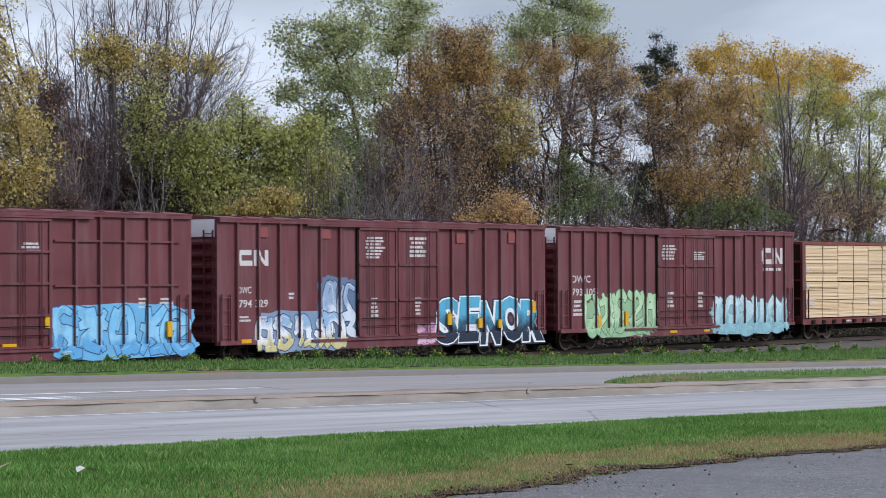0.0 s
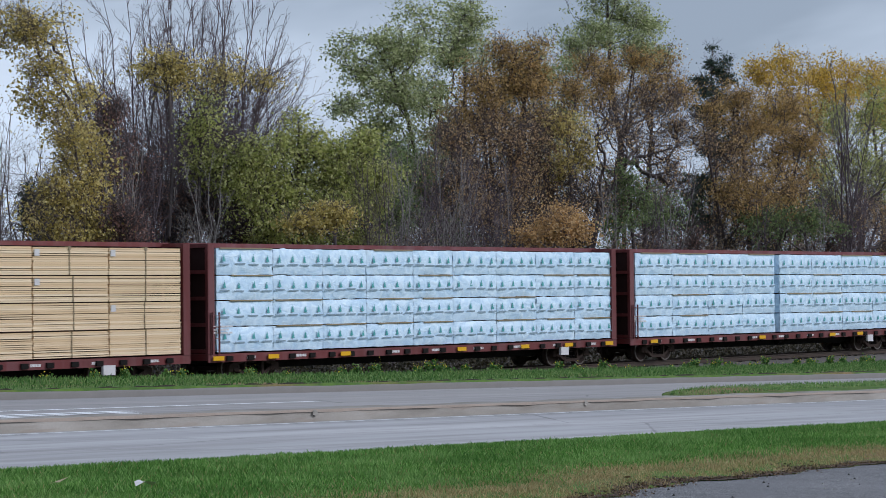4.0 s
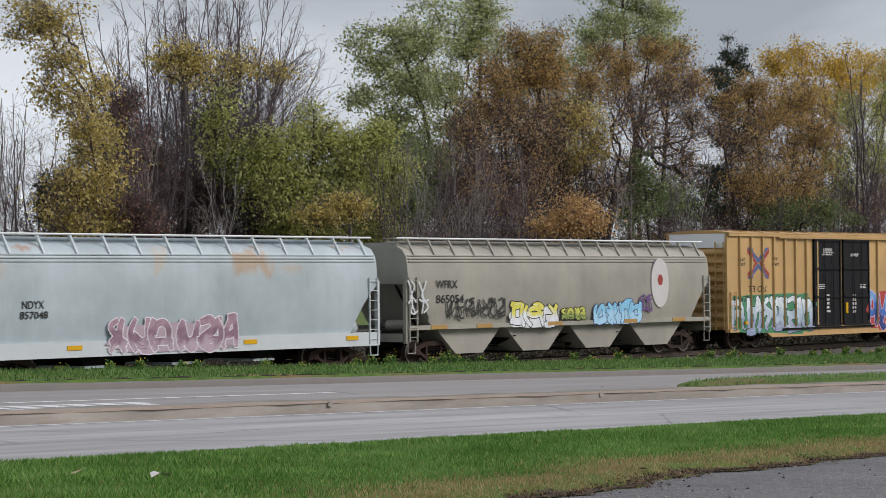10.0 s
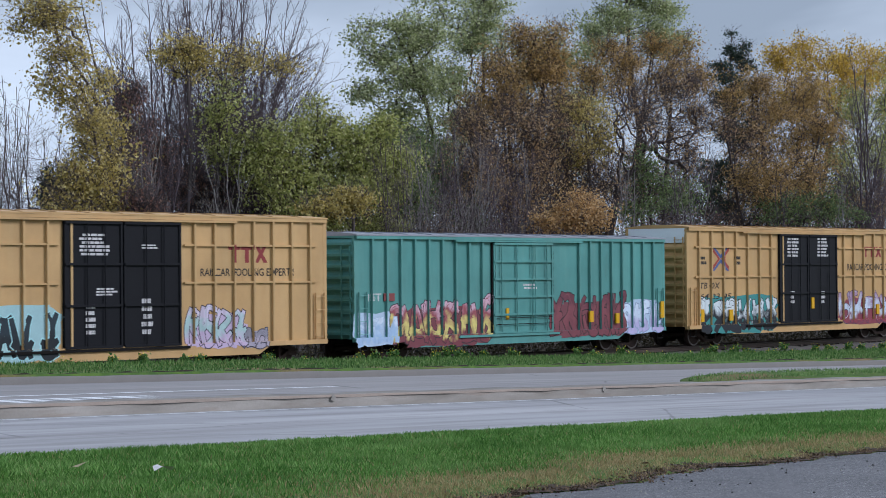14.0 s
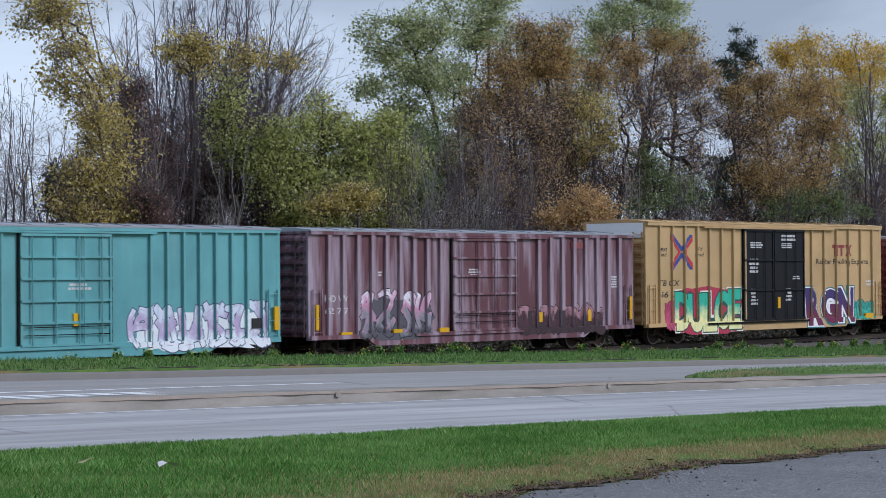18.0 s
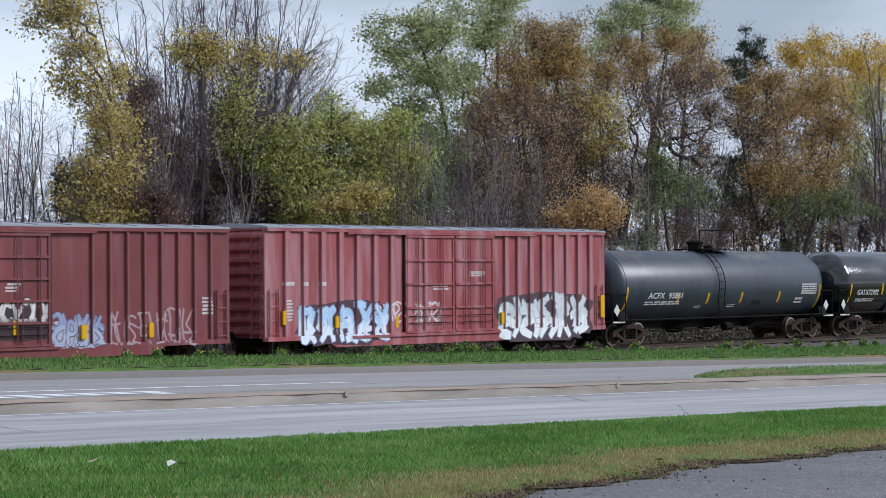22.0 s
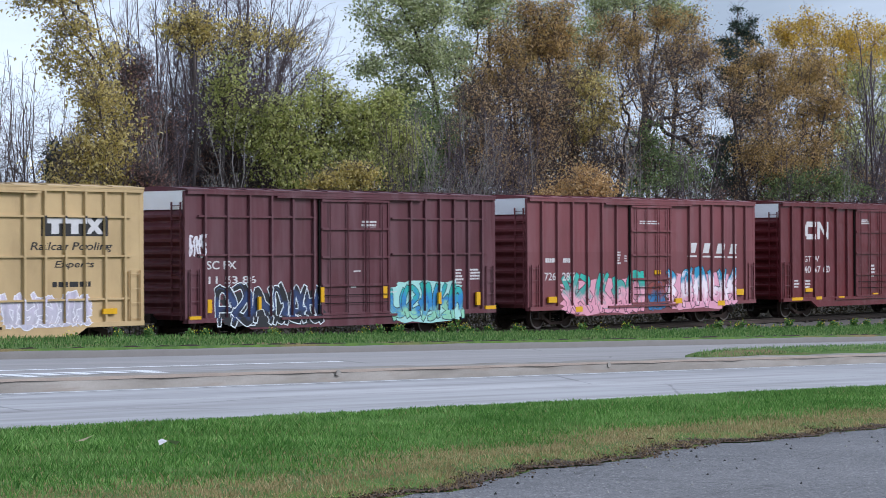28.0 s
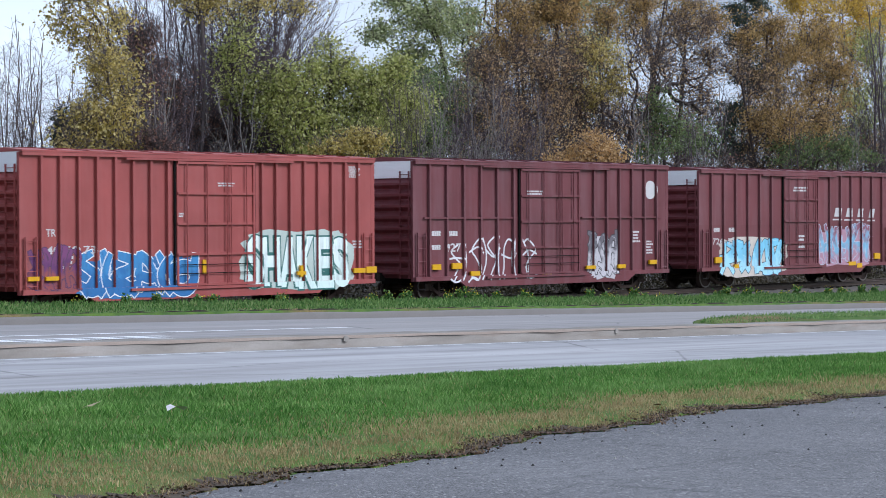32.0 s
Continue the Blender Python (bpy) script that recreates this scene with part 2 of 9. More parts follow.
def mat_kerb():
    m = Mat("rust_stained_kerb_concrete", 0.88, 0, 0.25)
    big = m.noise(m.scaled(0.7, 0.7, 3), 1.0, 5)
    fine = m.noise(m.co, 30, 3)
    col = m.mix(m.ramp(big, 0.35, 0.65), srgb("857f77"), srgb("a09a92"))
    col = m.mix(m.math("MULTIPLY", m.ramp(m.noise(m.scaled(0.8, 3, 9), 1.0, 5), 0.54, 0.7), 0.4), col, srgb("7c6250"))
    col = m.mix(m.math("MULTIPLY", fine, 0.3), col, srgb("5c5852"))
    m.bump(fine, 0.4, 0.01)
    return m.done(col)


M_LIP = plain("rusty_kerb_lip", "988a7e", 0.85, vary=0.5, scale=2.5)
M_KERB = mat_kerb()
M_KERB_GREY = plain("grey_kerb_concrete", "76726e", 0.88, vary=0.3, scale=2.0)
M_WHITE_LINE = plain("worn_white_road_paint", "e6e8ea", 0.7, vary=0.12, scale=4)
M_BALLAST = plain("dark_ballast_stone", "5b5651", 0.95, vary=0.6, scale=12)
M_TIE = plain("creosoted_tie", "3a332d", 0.9)
M_RAIL = plain("rusty_rail", "4d4038", 0.55, 0.4)


def sheet(name, xs, ys, zf, material, label, category):
    """A draped sheet over the grid xs by ys."""
    xs, ys = np.asarray(xs, float), np.asarray(ys, float)
    gx, gy = np.meshgrid(xs, ys, indexing="ij")
    v = np.stack([gx, gy, zf(gx, gy)], -1).reshape(-1, 3)
    a = np.arange(len(xs) * len(ys)).reshape(len(xs), len(ys))
    f = np.stack([a[:-1, :-1], a[1:, :-1], a[1:, 1:], a[:-1, 1:]], -1).reshape(-1, 4)
    ob = new(name, arrays(name, v, f, material, True))
    return tagged(ob, label, category, kind="structure")


def spaced(*runs):
    """Sorted values from runs (start, stop, pace)."""
    return np.unique(np.concatenate([np.arange(a, b, s) for a, b, s in runs]).round(4))


XS = spaced((-1500, -150, 150), (-150, 0, 5), (0, 34, 0.2), (34, 130, 1.5), (130, 420, 10), (420, 2200, 200))
YS = spaced((-900, -60, 120), (-60, 6, 3), (6, 12.8, 0.12), (12.8, 17, 0.6), (17, 18, 0.05), (18, 37.5, 2), (37.5, 38.6, 0.06),
            (38.6, 49, 1), (49, 54, 0.4), (54, 120, 5), (120, 2600, 160))
sheet("ground", XS, YS, ground_z, M_GROUND, "grassy verge soil sloping down beside the track", "ground")

RX = spaced((-150, 0, 5), (0, 130, 1.0), (130, 420, 6))
sheet("road_near", RX, [NEAR - 0.05, 19.3, 21.4, MED0 + 0.02], lambda x, y: land(x), M_ROAD,
      "pale worn concrete carriageway with faint seams", "road")
sheet("road_far", RX, [MED1 - 0.02, 27, 30.5, 34, FAR + 0.02], lambda x, y: land(x) - fall(y), M_ROAD_FAR,
      "pale worn concrete carriageway with white lane paint", "road")
LX = spaced((-60, 0, 2), (0, 34, 0.1), (34, 60, 2))


def lot_sheet():
    v, f = [], []
    cols = [-40, -10, 0, 4, 6, 7.5, 8.5, 9.2]
    for x in LX:
        e = float(lot_edge(x)) + 0.05
        for c in cols:
            v.append((x, min(c, e - 0.3), float(land(x)) - 0.01))
        v.append((x, e - 0.12, float(land(x)) - 0.012))
        v.append((x, e, float(land(x)) - 0.05))
    n = len(cols) + 2
    for i in range(len(LX) - 1):
        for j in range(n - 1):
            a = i * n + j
            f.append((a, a + n, a + n + 1, a + 1))
    ob = new("parking_lot", arrays("parking_lot", v, f, M_LOT, True))
    tagged(ob, "grey speckled asphalt of a parking lot with a crumbling edge", "parking lot", kind="structure")


lot_sheet()


def kerb(name, y0, y1, x0, x1, h, label, pace=1.0, material=None):
    """A raised strip with a rounded lip, following the land."""
    xs = np.arange(x0, x1 + 0.01, pace)
    v, f = [], []
    prof = [(y0, -0.2), (y0, h - 0.03), (y0 + 0.03, h), (y1 - 0.03, h), (y1, h - 0.03), (y1, -0.2)]
    for i, x in enumerate(xs):
        wob = 0.012 * math.sin(x * 2.3) + 0.008 * math.sin(x * 7.1)
        for y, z in prof:
            v.append((x, y + wob, float(land(x)) - float(fall(y0)) + z + wob * 0.5))
    n = len(prof)
    for i in range(len(xs) - 1):
        for j in range(n - 1):
            a = i * n + j
            f.append((a, a + n, a + n + 1, a + 1))
    ob = new(name, arrays(name, v, f, material or M_KERB))
    return tagged(ob, label, "kerb", kind="structure")


kerb("kerb_median", MED0, MED1, -60, 180, 0.16, "stained concrete median kerb with chipped rusty edge", 0.5)
for ya, nm in ((MED0 - 0.012, "kerb_lip"),):
    mb = MB()
    kr = random.Random(4)
    ws = [0.05 + 0.04 * kr.random() for _ in range(400)]
    for i in range(360):
        xa = -20 + 0.5 * i
        za, zb = float(land(xa)) + 0.13, float(land(xa + 0.5)) + 0.13
        q = [(xa, ya, za + 0.03 - ws[i] * 0.35), (xa + 0.5, ya, zb + 0.03 - ws[i + 1] * 0.35), (xa + 0.5, ya + 0.01, zb + 0.043), (xa, ya + 0.01, za + 0.043)]
        mb.face(*q)
        mb.face(q[3], q[2], (xa + 0.5, ya + 0.1, zb + 0.041), (xa, ya + 0.1, za + 0.041))
    tagged(part(nm, mb, M_LIP), "rust-stained chipped lip of the median kerb", "kerb", kind="structure")
kerb("kerb_far", FAR - 0.1, FAR + 0.14, -60, 220, 0.15, "grey concrete kerb along the grass strip", material=M_KERB_GREY)


def bank():
    """The crumbled edge of the turf behind the far kerb, its dark colour holding the grass's shadow."""
    rng = random.Random(14)
    mb, xs = MB(), [20 + 0.22 * k for k in range(560)]
    row = [(x, FAR + 0.15 + 0.05 * rng.random(), float(land(x) - fall(FAR + 0.1)) + 0.12, rng.uniform(0.05, 0.12)) for x in xs]
    for a, b in zip(row, row[1:]):
        mb.face((a[0], a[1], a[2]), (b[0], b[1], b[2]), (b[0], b[1] + 0.06, b[2] + b[3]), (a[0], a[1] + 0.06, a[2] + a[3]))
        mb.face((a[0], a[1] + 0.06, a[2] + a[3]), (b[0], b[1] + 0.06, b[2] + b[3]), (b[0], b[1] + 0.5, b[2] + 0.02), (a[0], a[1] + 0.5, a[2] + 0.02))
    tagged(part("turf_edge", mb, plain("shade_dark_turf_soil", "2e2a20", 0.95, vary=0.5, scale=5)), "crumbled soil at the edge of the grass strip, coloured dark for overhang shade", "soil", kind="structure")


bank()


def paint_strip(name, pts, label):
    """A flat road marking through a few corners, laid on the land."""
    mb = MB()
    n = 24
    (xa, ya, wa), (xb, yb, wb) = pts
    for i in range(n):
        q = []
        for s, side in ((i / n, -1), (i / n, 1), ((i + 1) / n, 1), ((i + 1) / n, -1)):
            x, y, w = xa + (xb - xa) * s, ya + (yb - ya) * s, wa + (wb - wa) * s
            y += side * w / 2
            q.append((x, y, float(land(x) - fall(y)) + 0.005))
        mb.face(q[0], q[3], q[2], q[1])
    ob = part(name, mb, M_WHITE_LINE)
    return tagged(ob, label, "road marking", kind="structure")


paint_strip("lane_line", ((-30, 28.75, 0.24), (35.3, 31.55, 0.24)), "long white lane line worn at its end")
paint_strip("edge_line", ((-30, MED0 - 0.3, 0.07), (120, MED0 - 0.3, 0.07)), "faded white edge line along the median kerb")
for k in range(6):
    paint_strip("gore_stripe", ((21.8 + 0.35 * k, 29.1 - 0.55 * k, 0.3), (28.3 - 0.42 * k, 29.5 - 0.55 * k, 0.3)),
                "white hatched stripe of a turning gore")

# grassed island that starts where the turning lane ends
def island():
    xs = np.arange(41.0, 180, 0.5)
    v, f = [], []
    for i, x in enumerate(xs):
        w = 1.0 - math.exp(-(x - 41.0) / 1.5)
        c, half = 27.1 - 0.2 * min(1, (x - 41) / 8), 1.75 * w + 0.05
        z = float(land(x) - fall(27.0))
        for dy, dz in ((-1, -0.1), (-1, 0.12), (-0.93, 0.15), (0, 0.22), (0.93, 0.15), (1, 0.12), (1, -0.1)):
            v.append((x, c + dy * half, z + (dz * w if dz > 0 else dz)))
    for i in range(len(xs) - 1):
        for j in range(6):
            a = i * 7 + j
            f.append((a, a + 7, a + 8, a + 1))
    f += [(0, 1, 2, 3), (0, 3, 4, 6), (4, 5, 6, 6)][:2]
    ob = new("median_island", arrays("median_island", v, f, M_GROUND))
    tagged(ob, "raised grassy traffic island with a pointed tip", "traffic island", kind="structure")


island()

# ---- track ----
CY = 56.0
def ballast():
    xs = np.concatenate([np.arange(-120, 30, 6.0), np.arange(30, 125, 0.35), np.arange(125, 700, 10)])
    prof = [(-4.4, -1.0), (-3.6, -0.62), (-2.0, -0.24), (-1.3, -0.2), (0, -0.2), (1.3, -0.2), (2.0, -0.24), (3.6, -0.7), (4.2, -1.0)]
    rng = np.random.default_rng(3)
    v = []
    for x in xs:
        for y, z in prof:
            v.append((x + rng.uniform(-.1, .1), CY + y + rng.uniform(-.08, .08), z + rng.uniform(-.05, .04)))
    n = len(prof)
    f = []
    for i in range(len(xs) - 1):
        for j in range(n - 1):
            a = i * n + j
            f.append((a, a + n, a + n + 1, a + 1))
    tagged(new("ballast_bed", arrays("ballast_bed", v, f, M_BALLAST)), "bed of dark grey crushed stone under the track",
           "ballast", kind="structure")


ballast()
track = thing("railway_track", pose(0, CY, 0), "single railway track of rusty rails on dark wooden ties", "railway track", kind="structure")
for side in (-1, 1):
    y = side * 0.7525
    prof = [(y - .07, -.17), (y + .07, -.17), (y + .07, -.15), (y + .012, -.13), (y + .012, -.045), (y + .036, -.035), (y + .036, 0),
            (y - .036, 0), (y - .036, -.035), (y - .012, -.045), (y - .012, -.13), (y - .07, -.15)]
    part("rail", MB().prism(prof, "x", -120, 700), M_RAIL, track)
tie_mesh = MB().box(-0.11, 0.11, -1.3, 1.3, -0.33, -0.165).mesh("tie")
for k in range(110):
    part("tie", tie_mesh, M_TIE, track).location = (40 + k * 0.55, 0, 0)

# ---- woods ----
def leaf_mat(name, c0, c1, c2, glow=0.5):
    m = Mat(name, 0.55, 0, 0.3)
    r = m.t.nodes.new("ShaderNodeNewGeometry").outputs["Random Per Island"]
    n = m.n("ShaderNodeValToRGB", Fac=r)
    e = n.color_ramp.elements
    e[0].position, e[0].color = 0.0, tuple(v * 0.9 for v in srgb(c0)[:3]) + (1,)
    e[1].position, e[1].color = 1.0, tuple(min(0.95, 0.75 * v + 0.25 * q) for v, q in zip(srgb(c2)[:3], srgb(c1)[:3])) + (1,)
    e.new(0.45).color = srgb(c1)
    big = m.noise(m.co, 0.9, 3)
    low = tuple(v * 0.75 for v in srgb(c0)[:3]) + (1,)
    col = m.mix(m.math("MULTIPLY", m.ramp(big, 0.42, 0.6), 0.4), n.outputs["Color"], low)
    m.put(m.b.inputs["Base Color"], col)
    tr = m.n("ShaderNodeBsdfTranslucent", Color=col)
    mx = m.n("ShaderNodeMixShader", Fac=glow)
    m.t.links.new(m.b.outputs["BSDF"], mx.inputs[1])
    m.t.links.new(tr.outputs["BSDF"], mx.inputs[2])
    m.t.links.new(mx.outputs["Shader"], m.t.nodes["Material Output"].inputs["Surface"])
    return m.m


BARK = plain("grey_brown_bark", "665c5a", 0.9, vary=0.4, scale=4)
BARK_DARK = plain("dark_bark", "554b49", 0.9, vary=0.4, scale=4)
BARK_TWIG = plain("purplish_twig_bark", "605458", 0.9, vary=0.4, scale=4)
BARK_PALE = plain("pale_bark", "8a8480", 0.9, vary=0.35, scale=4)
LEAF = {
    "green": leaf_mat("grey_green_leaves", "7c8a58", "b0b880", "e6e8c0"),
    "olive": leaf_mat("olive_leaves", "8a9450", "b6ba6a", "dedaa0"),
    "yellow": leaf_mat("yellow_green_leaves", "9a8c48", "ccb668", "f0e2a6"),
    "orange": leaf_mat("rusty_leaves", "8e7648", "b8985e", "dcbc8a"),
    "brown": leaf_mat("brown_leaves", "967a5c", "ba9a70", "dcc296"),
    "tan": leaf_mat("pale_tan_leaves", "b08a58", "d0aa74", "ecd0a0"),
    "gold": leaf_mat("golden_leaves", "b09036", "dab44c", "f2da82"),
    "pine": leaf_mat("dark_pine_needles", "34423a", "48584c", "5e6e60"),
    # darker greens carry the shade of the lower wood
    "dark": leaf_mat("shade_toned_green_leaves", "586a46", "788a56", "a2ae7a"),
    # weeds seen under the cars: the deep shade there is in these browns
    "mould": leaf_mat("shade_dark_weed_leaves", "38352a", "4c4634", "685e46", 0.2),
    "red": leaf_mat("dry_red_brown_leaves", "785a52", "987064", "ba9482"),
}


def limbs_mesh(seg, material):
    p = np.array([s[0] for s in seg])
    q = np.array([s[1] for s in seg])
    r0 = np.maximum(np.array([s[2] for s in seg]), 0.006)
    r1 = np.maximum(np.array([s[3] for s in seg]), 0.0045)
    d = q - p
    d /= np.linalg.norm(d, axis=1, keepdims=True) + 1e-9
    ref = np.where(np.abs(d[:, 2:3]) < 0.9, np.array([[0, 0, 1.0]]), np.array([[1.0, 0, 0]]))
    a = np.cross(d, ref)
    a /= np.linalg.norm(a, axis=1, keepdims=True)
    b = np.cross(d, a)
    n, k = len(p), 3
    v = np.zeros((n, 2 * k, 3))
    for i in range(k):
        t = 2 * math.pi * i / k
        off = a * math.cos(t) + b * math.sin(t)
        v[:, i] = p + off * r0[:, None]
        v[:, k + i] = q + off * r1[:, None]
    base = (np.arange(n) * 2 * k)[:, None]
    f = np.concatenate([base + np.array([[i, (i + 1) % k, k + (i + 1) % k, k + i]]) for i in range(k)])
    return arrays("limbs", v.reshape(-1, 3), f, material, True)


def trunk_mesh(seg, material, fat=1.0):
    """One tapering stem through the pieces given, end to end."""
    mb = MB()
    rings = [(g[0], g[2]) for g in seg] + [(seg[-1][1], seg[-1][3])]
    for p, r in rings:
        for i in range(7):
            t = 2 * math.pi * i / 7
            k = max(r * fat, 0.012)
            mb.v.append((p[0] + k * math.cos(t), p[1] + k * math.sin(t), p[2]))
    for j in range(len(rings) - 1):
        for i in range(7):
            a, b = j * 7 + i, j * 7 + (i + 1) % 7
            mb.f.append((a, b, b + 7, a + 7))
    return mb


def leaves_mesh(rng, pts, size, material, droop=0.3, out=0.0):
    """Small bent leaves at the given points, each turned its own way but facing up and outward more often."""
    n = len(pts)
    face = rng.normal(0, 0.6, (n, 3)) + np.array([0, 0, droop]) + 0.55 * out
    face /= np.linalg.norm(face, axis=1, keepdims=True) + 1e-9
    u = np.cross(face, rng.normal(0, 1, (n, 3)))
    u /= np.linalg.norm(u, axis=1, keepdims=True) + 1e-9
    w = np.cross(face, u)
    s = size * rng.uniform(0.6, 1.35, (n, 1))
    nrm = face * s * 0.16
    v = np.stack([pts - u * s * 0.5, pts + w * s * 0.36 + nrm, pts + u * s * 0.55, pts - w * s * 0.36 + nrm], 1)
    f = np.arange(4 * n).reshape(n, 4)
    return arrays("leaves", v.reshape(-1, 3), f, material)


kind_name = {"green": "maple_tree", "olive": "low_tree", "yellow": "poplar_tree", "orange": "oak_tree", "brown": "oak_tree", "gold": "ash_tree",
             "dark": "undergrowth_tree", "tan": "bush", "red": "thicket", "pine": "pine_tree", "far": "woodland_tree", "spruce": "spruce_tree"}


def grown(rng, lobes, tips, trunk, depth=0.8):
    """A tree's frame: stems run from the trunk to tips spread through the lobes of its crown."""
    area = np.array([a * b for _, _, a, b in lobes])
    want = np.maximum(3, np.round(tips * area / area.sum())).astype(int)
    ends = []
    for (cx, cz, a, b), n in zip(lobes, want):
        # each lobe breaks up into boughs of uneven size, with stragglers past its edge
        m = max(4, n // 6)
        c = rng.normal(0, 1, (m, 3))
        c *= rng.uniform(0.05, 0.92, (m, 1)) / np.linalg.norm(c, axis=1, keepdims=True)
        i = rng.integers(0, m, n)
        d = c[i] + rng.normal(0, 1, (n, 3)) * (rng.uniform(0.12, 0.42, (m, 1)))[i]
        d *= np.where(rng.uniform(0, 1, (n, 1)) < 0.08, rng.uniform(1.05, 1.35, (n, 1)), 1.0)
        d *= np.minimum(1.0, 1.2 / (np.linalg.norm(d, axis=1, keepdims=True) + 1e-6))
        ends.append(np.array([cx, 0, cz]) + d * np.array([a, a * depth, b]))
    ends = np.concatenate(ends)
    ends[:, 2] = np.maximum(ends[:, 2], 0.3)
    pts, up, path = [np.array(trunk[0])], [-1], [0.0]
    for a, b in zip(trunk, trunk[1:]):
        for k in range(1, 4):
            pts.append(np.array(a) + (np.array(b) - np.array(a)) * k / 3)
            up.append(len(pts) - 2)
            path.append(path[-1] + float(np.linalg.norm(pts[-1] - pts[-2])))
    stem = len(pts)
    P = np.zeros((stem + len(ends) * 4, 3))
    P[:stem] = pts
    L = np.zeros(len(P))
    L[:stem] = path
    par = list(up)
    n = stem
    near = np.linalg.norm(ends[:, None] - P[None, :stem], axis=2).min(1)
    tip_nodes = []
    for i in np.argsort(near):
        e = ends[i]
        d = np.linalg.norm(P[:n] - e, axis=1)
        cost = d + 0.28 * L[:n] + 1.1 * np.maximum(0, P[:n, 2] - e[2] + 0.25 * d)
        j = int(np.argmin(cost))
        gap = float(d[j])
        a, k = P[j].copy(), (1 if gap < 0.5 else 2 if gap < 1.2 else 3)
        side = rng.normal(0, 0.07 * gap, 3)
        for s in range(1, k + 1):
            t = s / k
            P[n] = a + (e - a) * t + side * math.sin(math.pi * t) + np.array([0, 0, -0.10 * gap * math.sin(math.pi * t)])
            L[n] = L[j] + gap / k
            par.append(j)
            j, n = n, n + 1
        tip_nodes.append(j)
    load = np.zeros(n)
    load[tip_nodes] = 1
    for i in range(n - 1, 0, -1):
        load[par[i]] += load[i]
    return P[:n], par, load, stem, tip_nodes


def grow(kind, x, y, seed, lobes, tips, per, trunk=None, heavy=1.0):
    """A leafy tree whose crown fills the lobes (offset along x, height, half width, half height)."""
    rng = np.random.default_rng(seed)
    #        leaf size, spray spread, bark, twigs, leafy share
    size, spread, bark, twigs, leafy, label = {
        "green": (0.13, 0.36, BARK_DARK, 2, 0.97, "tall broadleaf tree with thinning grey-green leaves"),
        "olive": (0.115, 0.34, BARK_DARK, 2, 1.0, "full low tree with olive-green leaves turning yellow"),
        "yellow": (0.11, 0.33, BARK, 3, 0.95, "slender leaning tree with yellow autumn leaves"),
        "orange": (0.105, 0.36, BARK_DARK, 3, 0.95, "broad tree with rusty orange autumn leaves"),
        "tan": (0.11, 0.34, BARK, 2, 1.0, "low bush with pale tan autumn leaves"),
        "brown": (0.095, 0.36, BARK_DARK, 5, 0.85, "half-bare tree with brown withered leaves"),
        "gold": (0.115, 0.36, BARK, 2, 1.0, "tall tree with golden autumn leaves"),
        "dark": (0.115, 0.36, BARK_DARK, 3, 0.95, "green undergrowth tree with shade in its leaf colour"),
        "red": (0.08, 0.32, BARK_DARK, 6, 0.9, "dense thicket with dry red-brown leaves"),
        "far": (0.11, 0.4, BARK, 5, 0.8, "distant half-bare woodland tree"),
        "pine": (0.11, 0.19, BARK_DARK, 3, 1.0, "dark green pine with a ragged top"),
        "spruce": (0.11, 0.14, BARK_DARK, 3, 1.0, "small dark spruce under the bare trees"),
    }[kind]
    if trunk is None:
        top = max(lobes, key=lambda g: g[1] + 0.5 * g[3])
        trunk = [(0, 0), (top[0] * 0.12, top[1] * 0.28), (top[0] * 0.5, top[1] * 0.62), (top[0], top[1] + 0.3 * top[3])]
    trunk = [(dx, rng.normal(0, 0.15) * (k > 0), z) for k, (dx, z) in enumerate(trunk)]
    pts, par, load, stem, tip_nodes = grown(rng, lobes, tips, trunk)
    wide = 0.0095 * heavy
    rad = np.minimum(wide * load ** 0.46, 0.19 * heavy)
    rad = np.maximum(rad, 0.008)
    ob = thing(kind_name[kind], pose(x, y, -0.65), label, "tree", "trees of the wood behind the track")
    part("trunk", trunk_mesh([(pts[par[i]], pts[i], rad[par[i]], rad[i], 0) for i in range(1, stem)], bark), bark, ob, "", True)
    seg = [(pts[par[i]], pts[i], min(rad[par[i]], rad[i] * 1.5), rad[i], 1) for i in range(stem, len(pts))]
    mid = np.array([np.mean([g[0] for g in lobes]), 0, np.mean([g[1] for g in lobes])])
    for i in tip_nodes:
        for k in range(twigs):
            d = rng.normal(0, 0.6, 3) + (pts[i] - pts[par[i]]) * 0.8 + np.array([0, 0, 0.45])
            d *= rng.uniform(0.3, 0.75) / (np.linalg.norm(d) + 1e-6)
            b = pts[i] + d
            seg.append((pts[i], b, 0.008, 0.005, 2))
            for s in range(2):
                seg.append((pts[i] + d * rng.uniform(.3, .8), b + rng.normal(0, 0.16, 3), 0.006, 0.004, 3))
    tagged(part("branchwork", limbs_mesh(seg, bark), bark, ob), kind="stuff")
    key = {"far": "brown", "spruce": "pine"}.get(kind, kind)
    use = np.array(tip_nodes)[rng.uniform(0, 1, len(tip_nodes)) < leafy]
    num = np.maximum(2, (0.95 * per * rng.uniform(0.2, 1.9, len(use)))).astype(int)
    c = np.repeat(pts[use], num, 0)
    big = np.repeat(rng.uniform(0.55, 1.45, len(use)), num)[:, None]
    p = c + rng.normal(0, spread, c.shape) * big * np.array([1.15, 1.15, 0.62])
    out = (c - mid)
    out /= np.linalg.norm(out, axis=1, keepdims=True) + 1e-6
    tagged(part("crown", leaves_mesh(rng, p, size * 1.16, LEAF[key], 0.3, out), LEAF[key], ob), kind="stuff")
    return ob


